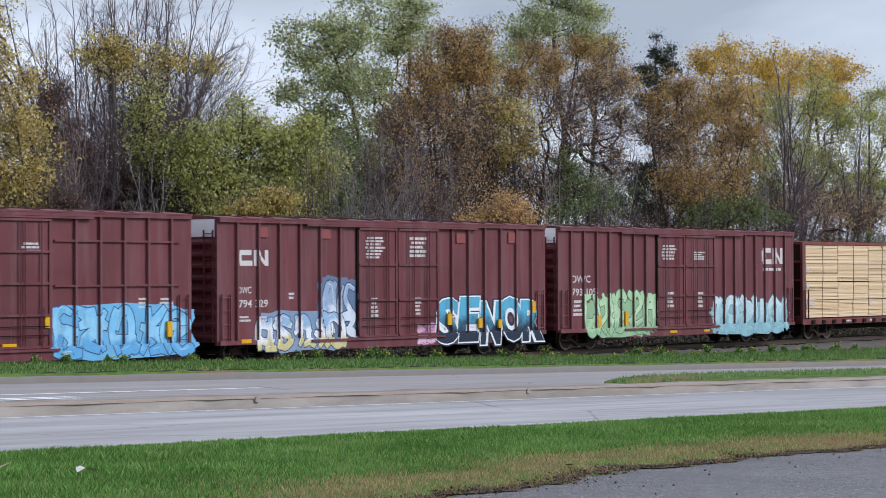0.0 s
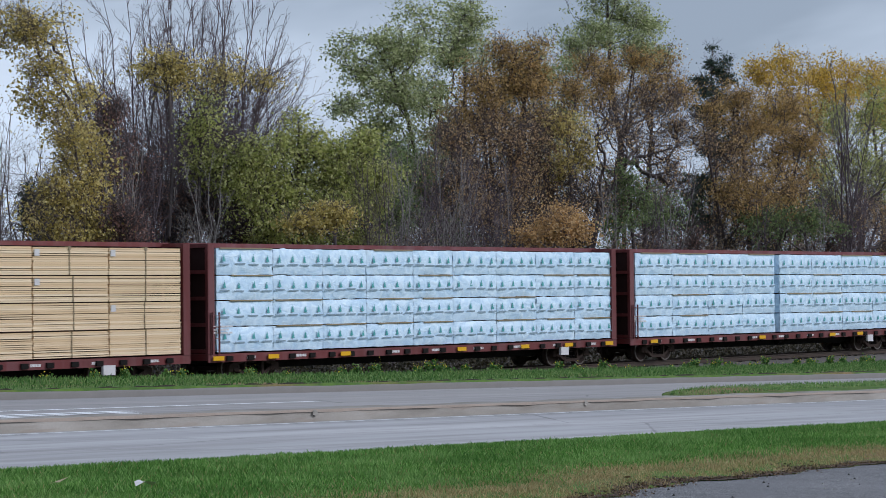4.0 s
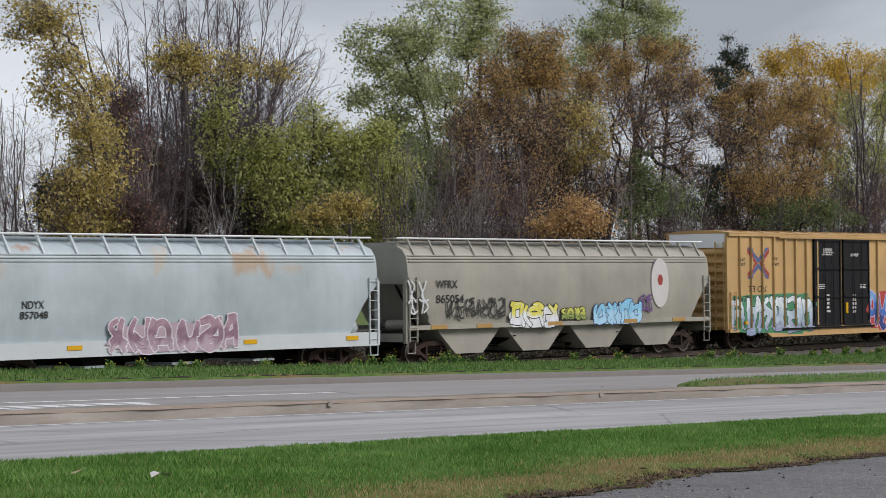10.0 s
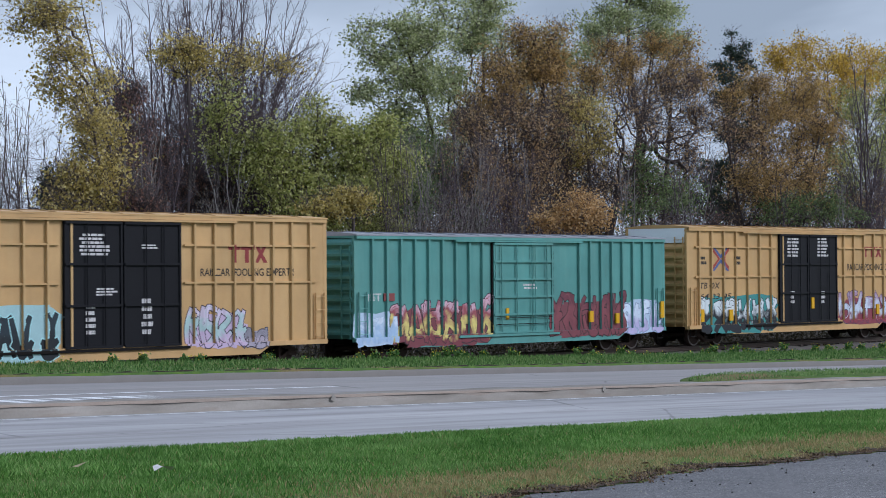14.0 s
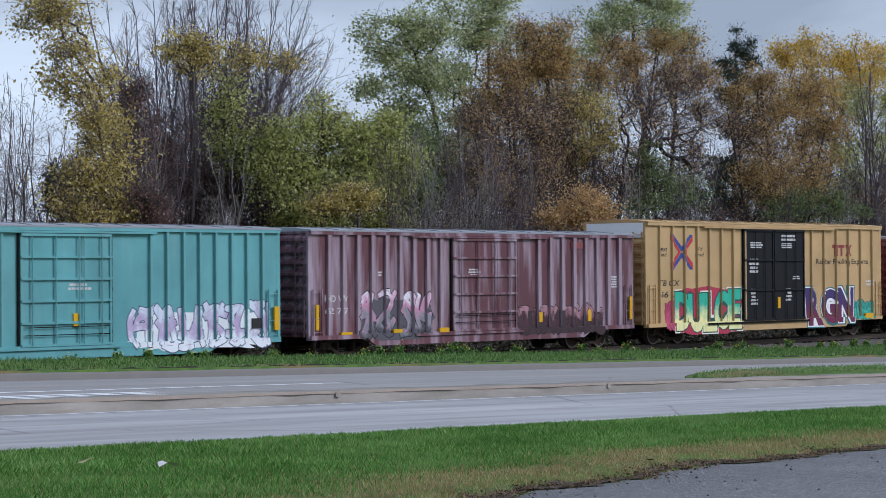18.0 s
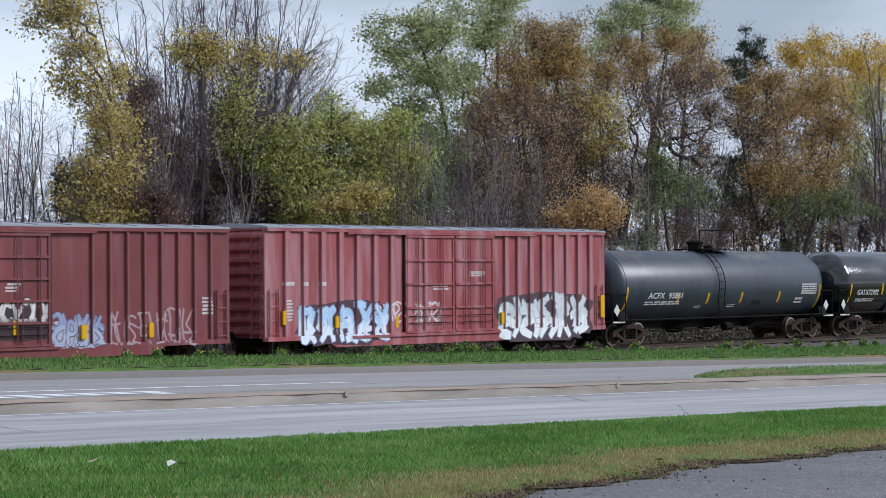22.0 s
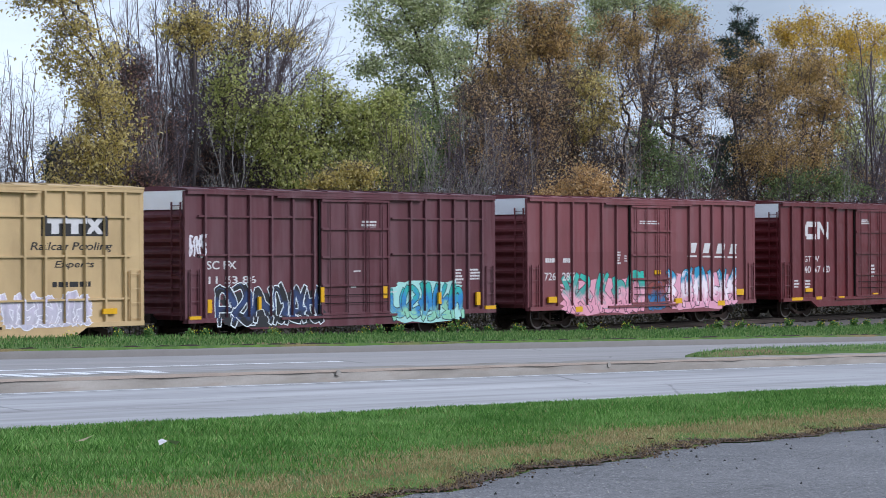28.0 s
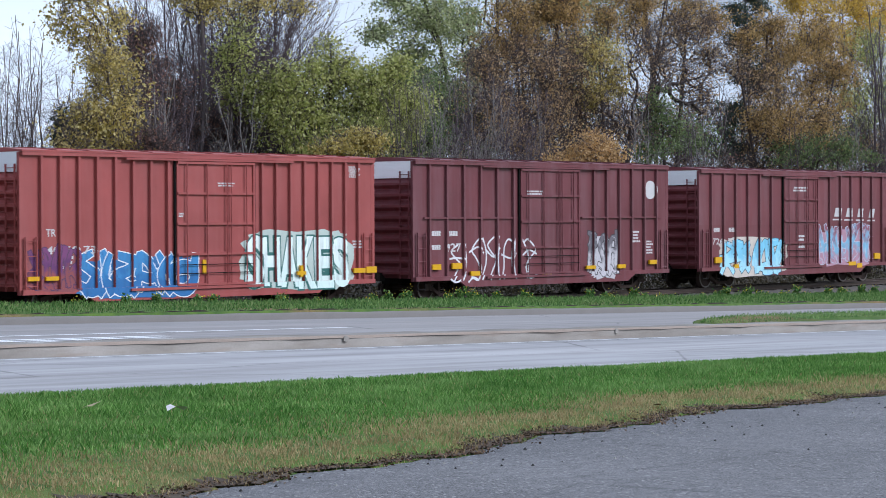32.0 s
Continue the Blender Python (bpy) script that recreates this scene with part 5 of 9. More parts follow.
def boxcar(x0, L, eave, mat, door=(), door_mat=None, ribs=(), cross=(), roof_mat=None, cap=None, label="", sill=0.72, deep=0.46,
           door_bars=4, reflect=(), posts=0.085, ends=9):
    """A steel boxcar. door: x spans of its door leaves. ribs: x of side posts. cross: heights of horizontal ribs."""
    car = thing("boxcar", pose(x0, CY, 0), label, "boxcar", "cars of the freight train")
    sh = -1.5
    DOOR_SPANS[car.name] = [(p, q, sh - 0.064) for p, q in door]
    relief(car, L, ribs, posts, door, sill)
    part("body", MB().box(0.08, L - 0.08, sh, 1.5, sill + 0.12, eave - 0.03), mat, car)
    roof(car, L, eave, roof_mat or mat)
    part("top_chord", MB().box(0, L, sh - 0.09, sh + 0.02, eave - 0.13, eave - 0.024), mat, car)
    part("side_sill", MB().prism([(0, sill), (L, sill), (L, sill + 0.15), (0, sill + 0.15)], "y", sh - 0.09, sh + 0.02), mat, car)
    a, b = 0.15 * L, 0.85 * L
    part("fishbelly_sill", MB().prism([(a, sill - 0.002), (a + 0.5, deep), (b - 0.5, deep), (b, sill - 0.002)], "y", sh - 0.086, sh + 0.02), mat, car)
    rib = MB().prism([(-posts / 2 - .02, sh + .01), (-posts / 2, sh - .085), (posts / 2, sh - .085), (posts / 2 + .02, sh + .01)], "z", sill + 0.152, eave - 0.135).mesh("side_post")
    for x in ribs:
        part("side_post", rib, mat, car).location = (x, 0, 0)
    dx0, dx1 = (door[0][0], door[-1][1]) if door else (0, 0)
    for z in cross:
        for p, q in ((0.5, dx0 - 0.15), (dx1 + 0.15, L - 0.5)):
            part("cross_rib", MB().box(p, q, sh - 0.07, sh + 0.01, z - 0.03, z + 0.03), mat, car)
    dm = door_mat or mat
    for k, (p, q) in enumerate(door):
        zt, zb = eave - 0.22, sill + 0.12
        d = part("door", MB().box(p + 0.02, q - 0.02, sh - 0.06, sh + 0.01, zb, zt), dm, car)
        frame_w = 0.075
        for i in range(door_bars + 1):
            z = zb + (zt - zb - frame_w) * i / door_bars
            part("door_bar", MB().box(p + 0.05, q - 0.05, sh - 0.125, sh - 0.058, z, z + frame_w), dm, d)
        for x in (p + 0.03, q - 0.11):
            part("door_stile", MB().box(x, x + 0.08, sh - 0.095, sh - 0.058, zb + .004, zt - .004), dm, d)
        for x in (p + (q - p) * 0.38, p + (q - p) * 0.68):
            part("lock_rod", MB().tube((x, sh - 0.12, zb + 0.05), (x, sh - 0.12, zt - 0.05), 0.018), dm, d)
    if not door_mat:
        for p, q in door:
            n = 4 if q - p > 2.8 else 2
            for i in range(n):
                x = p + (q - p) * (i + 0.5) / n
                part("lock_rod", MB().tube((x, sh - 0.125, zb + 0.05), (x, sh - 0.125, zt - 0.05), 0.022, None, 6), mat, car)
            for k in (0.1, 0.17):
                z = zb + (zt - zb) * k
                part("lock_bar", MB().tube((p + 0.15, sh - 0.13, z), (q - 0.15, sh - 0.13, z), 0.014, None, 5), M_BLACK, car)
            # black strips stand for the shadow line along each door edge
            for x in (p - 0.02, q - 0.02):
                part("door_edge_shade", MB().box(x - 0.02, x + 0.045, sh - 0.063, sh, zb, zt), M_BLACK, car)
    if door:
        part("door_track", MB().box(dx0 - (dx1 - dx0) * 0.55, dx1 + 0.3, sh - 0.15, sh - 0.092, sill + 0.02, sill + 0.1), M_BLACK if door_mat else mat, car)
        part("door_rail", MB().box(dx0 - (dx1 - dx0) * 0.6, dx1 + (dx1 - dx0) * 0.5, sh - 0.14, sh - 0.052, eave - 0.2, eave - 0.14), mat, car)
    end_panel(car, 0.0, 1, eave, sill + 0.1, mat, cap, ends)
    end_panel(car, L, -1, eave, sill + 0.1, mat, cap, ends)
    ladder(car, mat, 0.12, sh - 0.09, sill + 0.25, 2.3, 4)
    ladder(car, mat, L - 0.55, sh - 0.09, sill + 0.25, 2.3, 4)
    ladder(car, mat, -1.35, -0.13, sill + 0.25, eave - 0.5, 9, 0.4, "y")
    for x in (0.15, L - 0.55):
        part("stirrup_step", MB().sweep([(x, sh - 0.02, sill + 0.05), (x, sh - 0.02, sill - 0.3), (x + 0.4, sh - 0.02, sill - 0.3), (x + 0.4, sh - 0.02, sill + 0.05)], 0.02, 5), M_BLACK, car)
    for x, z, w, h in reflect:
        part("reflector", MB().box(x - w / 2, x + w / 2, sh - 0.1, sh - 0.03, z, z + h), M_YELLOW, car, "yellow reflective tape")
    finish(car, L)
    return car


def finish(car, L, tx=2.25, reach=0.65):
    underframe(car, L)
    for x in (tx, L - tx):
        truck(car, x)
    coupler(car, 0.05, -1, reach)
    coupler(car, L - 0.05, 1, reach)


def even(a, b, n):
    return [a + (b - a) * k / (n - 1) for k in range(n)]


M_INK = plain("black_stencil_ink", "1c1a1a", 0.6, vary=0.2)
M_RED = plain("faded_red_emblem_paint", "9c3a34", 0.6, vary=0.25, scale=5)
M_BLUE = plain("faded_blue_emblem_paint", "4a5c8c", 0.6, vary=0.25, scale=5)
M_RED_NEW = plain("bright_red_emblem_paint", "b8242c", 0.5, vary=0.15, scale=5)
M_BLUE_NEW = plain("bright_blue_emblem_paint", "25408c", 0.5, vary=0.15, scale=5)
M_DULLRED = plain("dull_red_mark_paint", "8a3030", 0.6, vary=0.2, scale=5)
M_PADGREEN = plain("dark_green_patch_paint", "3c6a4a", 0.6)
M_PAD = plain("reddish_patch_paint", "84403e", 0.6)


def poly(car, faces, material, y, name):
    mb = MB()
    on = car.name in RELIEF
    for f in faces:
        mb.face(*[(p[0], (y + 1.588) if on else y, p[1]) for p in f])
    return tagged(part(name, lay(car, mb, 0.002) if on else mb, material, car), kind="stuff")


def rectf(x0, x1, z0, z1, lean=0.0):
    return [(x0, z0), (x1, z0), (x1 + lean, z1), (x0 + lean, z1)]


# ---- spray paint ----
SPRAY = {}


def spray_mat(h):
    if h not in SPRAY:
        SPRAY[h] = plain("spray_paint", h, 0.6, vary=0.35, scale=2.2)
    return SPRAY[h]


def eased(pts, n=4):
    """The points joined by a smooth curve."""
    out = []
    for i in range(len(pts) - 1):
        a, b, c, d = pts[max(0, i - 1)], pts[i], pts[i + 1], pts[min(len(pts) - 1, i + 2)]
        for k in range(n):
            t = k / n
            out.append(tuple(0.5 * (2 * b[q] + (c[q] - a[q]) * t + (2 * a[q] - 5 * b[q] + 4 * c[q] - d[q]) * t * t + (3 * b[q] - a[q] - 3 * c[q] + d[q]) * t ** 3) for q in (0, 1)))
    return out + [tuple(pts[-1])]


def ribbon(mb, pts, w, y, rim=0.0, swell=0.0):
    """A flat stroke of width w through pts, fuller in its middle by swell, grown all round by rim."""
    pts = eased(pts)
    n = len(pts)
    side = []
    for i in range(n):
        a, b = pts[max(0, i - 1)], pts[min(n - 1, i + 1)]
        dx, dz = b[0] - a[0], b[1] - a[1]
        k = math.hypot(dx, dz) or 1
        t = i / (n - 1)
        half = 0.5 * w * (1 - swell + swell * math.sin(math.pi * t) ** 0.7) + rim
        ex = (0.15 * w + rim) * ((i == n - 1) - (i == 0))
        side.append((pts[i][0] + dx / k * ex, pts[i][1] + dz / k * ex, -dz / k * half, dx / k * half))
    for p, q in zip(side, side[1:]):
        mb.face((p[0] - p[2], y, p[1] - p[3]), (q[0] - q[2], y, q[1] - q[3]), (q[0] + q[2], y, q[1] + q[3]), (p[0] + p[2], y, p[1] + p[3]))


def bubble(rng):
    """Loose hooks, bent stems and barbs of one sprayed shape in the unit square, no letter of any script."""
    out = []
    lean = rng.uniform(-.25, .25)
    a, b = rng.uniform(.08, .3), rng.uniform(.7, .92)
    # a bent stem, then an arch or a hook away from it
    bow = rng.uniform(.1, .3) * rng.choice((-1, 1))
    out.append([(a + lean * (v / 4 - .5) + bow * math.sin(math.pi * v / 4), v / 4) for v in range(5)])
    kind = rng.choice(("arch", "hook", "ess", "wedge"))
    if kind == "arch":
        t = rng.uniform(.75, 1)
        out.append([(a, .55), (a + .12, t * .92), (.5 * (a + b) + .1, t), (b, .7), (b - lean * .3, .3), (b + .1, 0)])
    elif kind == "hook":
        out.append([(b, 1), (b - .2, .8), (a + .15, .55), (b - .25, .42), (b + .05, .2), (a + .25, .02)])
    elif kind == "ess":
        out.append([(b + .05, .92), (.5, 1), (a + .1, .72), (.55, .5), (b, .28), (.45, .02), (a, .1)])
    else:
        out.append([(a, .1), (.5, .75), (b - .1, .95), (b, .5), (b + .1, .05)])
    z, turn = rng.uniform(.25, .75), rng.uniform(-.3, .3)
    out.append([(a - .1, z), (.5, z + turn), (b + .15, z + turn * .2)])
    if rng.random() < 0.6:
        z = rng.choice((0.02, 1.0))
        out.append([(b - .35, z), (b - .05, z + rng.uniform(-.12, .12)), (b + .22, z + rng.uniform(-.16, .16))])
    flip, over = rng.random() < 0.5, rng.random() < 0.4
    return [[((1 - u if flip else u), max(-.05, min(1.05, 1 - v if over else v))) for u, v in st] for st in out]


def fade(fills, z0, z1):
    """Spray paint that runs through its colours from the top down, in soft clouds."""
    key = (fills, z0, z1)
    if key not in SPRAY:
        m = Mat("spray_paint_blend", 0.6, 0, 0.3)
        z = m.n("ShaderNodeSeparateXYZ", Vector=m.co).outputs["Z"]
        t = m.math("DIVIDE", m.math("SUBTRACT", z1, z), z1 - z0)
        t = m.math("ADD", t, m.math("MULTIPLY_ADD", m.noise(m.co, 1.9, 4), 1.1, -0.55))
        col = srgb(fills[0])
        for k in range(1, len(fills)):
            e = k / len(fills)
            col = m.mix(m.ramp(t, e - 0.1, e + 0.1), col, srgb(fills[k]))
        col = m.mix(m.math("MULTIPLY", m.ramp(m.noise(m.scaled(5, 5, 1.2), 1.0, 4), 0.5, 0.7), 0.25), col, (0.03, 0.03, 0.04, 1))
        SPRAY[key] = m.done(col)
    return SPRAY[key]


def graded(low, high, z0, z1):
    """Spray paint that fades from one colour at the bottom to another at the top, with drips and bare flecks."""
    key = (low, high, z0, z1)
    if key not in SPRAY:
        m = Mat("spray_paint_fade", 0.6, 0, 0.3)
        z = m.n("ShaderNodeSeparateXYZ", Vector=m.co).outputs["Z"]
        cloud = m.noise(m.co, 2.6, 4)
        t = m.math("ADD", m.math("DIVIDE", m.math("SUBTRACT", z, z0), z1 - z0), m.math("MULTIPLY_ADD", cloud, 0.7, -0.35))
        col = m.mix(m.ramp(t, 0.3, 0.7), srgb(low), srgb(high))
        col = m.mix(m.math("MULTIPLY", m.ramp(m.noise(m.scaled(5, 5, 1.2), 1.0, 4), 0.5, 0.7), 0.25), col, (0.03, 0.03, 0.04, 1))
        SPRAY[key] = m.done(col)
    return SPRAY[key]


def cloud_shape(rng, x0, x1, z0, z1, k=40):
    """A ragged rounded patch of overspray."""
    pts, h = [], z1 - z0
    for i in range(k):
        a = 2 * math.pi * i / k
        c, s = math.cos(a), math.sin(a)
        g = 1.0 + rng.uniform(-0.12, 0.08)
        pts.append(((x0 + x1) / 2 + (x1 - x0) * 0.5 * g * math.copysign(abs(c) ** 0.4, c), (z0 + z1) / 2 + h * 0.48 * g * math.copysign(abs(s) ** 0.5, s)))
    return pts


def letters(car, text, x0, x1, z0, z1, low, high, line, edge=None, halo=None, seed=1, fat=0.07):
    """Readable sprayed capitals: fat overlapping letters with an outline and a rim of overspray, each leaning its own way."""
    rng = random.Random(seed)
    if halo:
        poly(car, [cloud_shape(rng, x0 - 0.2, x1 + 0.2, z0 - 0.05, z1 + 0.15)], spray_mat(halo), -1.5875, "overspray")
    w, h = (x1 - x0) / len(text), z1 - z0
    layers = ([(edge, fat + 0.13, 0.0)] if edge else []) + [(line, fat + 0.065, 0.0015), ((low, high), fat, 0.003)]
    for i, ch in enumerate(text):
        ox, oz, hh, lean = x0 + w * i, z0 + h * rng.uniform(0, 0.08), h * rng.uniform(0.86, 0.95), rng.uniform(-0.15, 0.15)
        for paint_of, off, step_y in layers:
            grow_by = (off - fat) * h * 0.45
            mb = glyphs(ch, ox - w * 0.04 - grow_by, oz - grow_by, w * 1.08 + 2 * grow_by, hh + 2 * grow_by, lean, off)
            mb.v = [(p, -step_y - 0.0004 * (i % 3) - 0.001, q) for p, _, q in mb.v]
            mat = graded(*paint_of, round(z0, 1), round(z1, 1)) if isinstance(paint_of, tuple) else spray_mat(paint_of)
            tagged(part("sprayed_letter" if isinstance(paint_of, tuple) else "sprayed_outline", lay(car, mb, 0.0), mat, car), kind="stuff")


def spray(car, tags, y0=-1.5875):
    """Graffiti: rows of fat bent strokes with outlines over a ragged cloud of paint."""
    on = car.name in RELIEF
    for x0, x1, z0, z1, n, fills, line, seed, *rest in tags:
        rng = random.Random(int(seed * 10))
        halo = rest[0] if rest else None
        thin = len(rest) > 2 and rest[2]
        y = 0.0 if on else y0
        w, h = (x1 - x0) / n, z1 - z0
        if not halo and not thin:
            poly(car, [cloud_shape(rng, x0 + 0.1, x1 - 0.1, z0 + 0.05, z0 + 0.78 * (z1 - z0), 60)], spray_mat(fills[-1]), -1.587 if on else y + 0.001, "overspray")
        if halo:
            poly(car, [cloud_shape(rng, x0, x1, z0, z1)], spray_mat(halo), -1.587 if on else y + 0.001, "overspray")
        out, fill, shine = MB(), MB(), MB()
        th = 0.07 if thin else min(w * 0.26, h * 0.2)
        for i in range(n):
            yy = y - 0.0012 - 0.0012 * (i % 5)
            ox, sz, tilt = x0 + w * (i + rng.uniform(-0.08, 0.08)), h * rng.uniform(0.8, 1.0), rng.uniform(-0.16, 0.16)
            oz = z0 + (h - sz) * rng.uniform(0.1, 0.6)
            for st in bubble(rng):
                p = [(ox + w * (0.02 + 0.96 * u) + tilt * w * v, oz + sz * (0.1 + 0.8 * v)) for u, v in st]
                p = [(max(x0 + th * .6, min(x1 - th * .6, px)), max(z0 + th * .6, min(z1 - th * .6, pz))) for px, pz in p]
                if thin:
                    ribbon(out, p, th, yy)
                    continue
                k = th * rng.uniform(0.8, 1.3)
                ribbon(out, p, k, yy, 0.032, 0.35)
                ribbon(fill, p, k, yy - 0.0005, 0.0, 0.35)
                q = [(a - th * 0.16, b + th * 0.2) for a, b in p[: max(2, len(p) // 2)]]
                ribbon(shine, q, th * 0.1, yy - 0.0009, 0.0, 0.6)
        tagged(part("sprayed_outline", lay(car, out), spray_mat(line), car), kind="stuff")
        if fill.f:
            tagged(part("sprayed_fill", lay(car, fill), fade(tuple(fills), round(z0, 2), round(z1, 2)), car), kind="stuff")
        if shine.f:
            tagged(part("sprayed_highlight", lay(car, shine), spray_mat(fills[1] if len(fills) > 1 else line), car), kind="stuff")


def pad(car, x0, x1, z0, z1, material=None):
    """A painted-out patch or riveted plate."""
    y = skin(car, (x0 + x1) / 2)
    part("patch_plate", MB().box(x0, x1, y - 0.03, y + 0.01, z0, z1), material or M_PAD, car)


def mark_white(car, x0, x1, z0, z1):
    """A white emblem: an open band and a folded band of even stroke."""
    y, w, h = -1.588, x1 - x0, z1 - z0
    k = w * 0.115
    f = [rectf(x0 + k * .5, x0 + w * .44, z1 - k, z1), rectf(x0 + k * .5, x0 + w * .47, z0, z0 + k), rectf(x0, x0 + k, z0 + k * .6, z1 - k * .6),
         rectf(x0 + w * .52, x0 + w * .52 + k, z0, z1),
         rectf(x1 - k, x1, z0, z1), [(x0 + w * .52, z1), (x0 + w * .52 + k, z1), (x1, z0), (x1 - k, z0)]]
    mb = [[(p, q) for p, q in g] for g in f]
    for i, g in enumerate(mb):
        poly(car, [g], M_WHITE, y - 0.0006 * i, "emblem_band")


def mark_block(car, x0, x1, z0, z1):
    """A black plate with three white blocks."""
    y, w, h = -1.588, x1 - x0, z1 - z0
    poly(car, [rectf(x0, x1, z0, z1)], M_INK, y, "emblem_plate")
    f = []
    for k in range(2):
        a = x0 + w * (0.06 + 0.29 * k)
        f += [rectf(a, a + w * .3, z1 - h * .38, z1 - h * .12), rectf(a + w * .09, a + w * .2, z0 + h * .1, z1 - h * .38)]
    a = x0 + w * .64
    f += [[(a, z0 + h * .1), (a + w * .09, z0 + h * .1), (a + w * .3, z1 - h * .12), (a + w * .2, z1 - h * .12)]]
    poly(car, f, M_WHITE, y - 0.003, "emblem_band")
    poly(car, [[(a + w * .2, z0 + h * .1), (a + w * .3, z0 + h * .1), (a + w * .1, z1 - h * .12), (a, z1 - h * .12)]], M_WHITE, y - 0.004, "emblem_band")


def mark_red(car, x0, x1, z0, z1):
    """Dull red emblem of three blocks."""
    y, w, h = -1.588, x1 - x0, z1 - z0
    f = []
    for k in range(2):
        a = x0 + w * 0.32 * k
        f += [rectf(a, a + w * .3, z1 - h * .28, z1), rectf(a + w * .1, a + w * .2, z0, z1 - h * .28)]
    a = x0 + w * .66
    f += [[(a, z0), (a + w * .1, z0), (a + w * .33, z1), (a + w * .23, z1)]]
    poly(car, f, M_DULLRED, y, "emblem_band")
    poly(car, [[(a + w * .23, z0), (a + w * .33, z0), (a + w * .1, z1), (a, z1)]], M_DULLRED, y - 0.002, "emblem_band")


def slant_mark(car, x0, x1, z0, z1):
    """Four slanted pale emblem blocks, each underlined."""
    w, h = (x1 - x0) / 4, z1 - z0
    for k in range(4):
        a, z = x0 + k * w, h * 0.03 * k
        poly(car, [rectf(a + w * .12, a + w * .56, z0 + h * .3 - z, z1 - z, h * .25), rectf(a, a + w * .7, z0 - z, z0 + h * .12 - z)], M_WHITE, -1.588, "emblem_band")


def cross_mark(car, x0, x1, z0, z1, fresh=False):
    """A cross of paired red and blue bands."""
    y, cx, cz, hw, hh = -1.588, (x0 + x1) / 2, (z0 + z1) / 2, (x1 - x0) / 2, (z1 - z0) / 2
    red, blue = (M_RED_NEW, M_BLUE_NEW) if fresh else (M_RED, M_BLUE)
    t = 0.26
    for sx in (-1, 1):
        for sz in (-1, 1):
            P = lambda u, v: (cx + sx * u * hw, cz + sz * v * hh)
            poly(car, [[P(0, 0.02), P(0, t + .06), P(1 - t, 1), P(1, 1), P(0.08, 0.06)]], blue, y, "emblem_band")
            poly(car, [[P(0.08, 0.0), P(1, 1 - .02), P(1, 1 - t - .1), P(0.3, 0.0)]], red, y - 0.002, "emblem_band")


def disc(car, x0, x1, z0, z1):
    y, cx, cz = -1.588, (x0 + x1) / 2, (z0 + z1) / 2
    poly(car, [[(cx + (x1 - x0) / 2 * math.cos(k * math.pi / 14), cz + (z1 - z0) / 2 * math.sin(k * math.pi / 14)) for k in range(28)]], M_WHITE, y, "white_disc")


# ---- other kinds of car ----
def lumber_mat():
    m = Mat("fresh_sawn_lumber", 0.75, 0, 0.25)
    r = m.t.nodes.new("ShaderNodeNewGeometry").outputs["Random Per Island"]
    col = m.ramp(r, 0.1, 0.9, srgb("d8ba94"), srgb("ecd6b6"))
    grain = m.noise(m.scaled(0.6, 30, 30), 1.0, 4)
    col = m.mix(m.math("MULTIPLY", grain, 0.35), col, srgb("b89c78"))
    m.bump(grain, 0.2, 0.01)
    return m.done(col)


def wrap_mat():
    m = Mat("white_plastic_wrap", 0.4, 0, 0.4)
    cr = m.noise(m.scaled(1.2, 1.2, 1.6), 2.2, 5, 0.6, 1.2)
    col = m.mix(m.ramp(cr, 0.35, 0.7), srgb("b2cee4"), srgb("d8eaf6"))
    m.bump(cr, 0.6, 0.05)
    return m.done(col)


M_LUMBER, M_WRAP = lumber_mat(), wrap_mat()
M_STRAP = plain("worn_tie_strap", "8a7a60", 0.6)
M_PRINT = plain("green_print", "4a9a9a", 0.6, vary=0.2)
M_GREYPRINT = plain("grey_print", "7f93a0", 0.6)
# grime, plus the shade between coupled cars mixed into one dark colour
M_GRIME_SHADE = plain("grimy_shade_toned_red_steel", "2e1c1b", 0.85, vary=0.5, spec=0.15)
M_BEAM = paint("centrebeam_red_paint", "6a2a2a", rust=0.3)


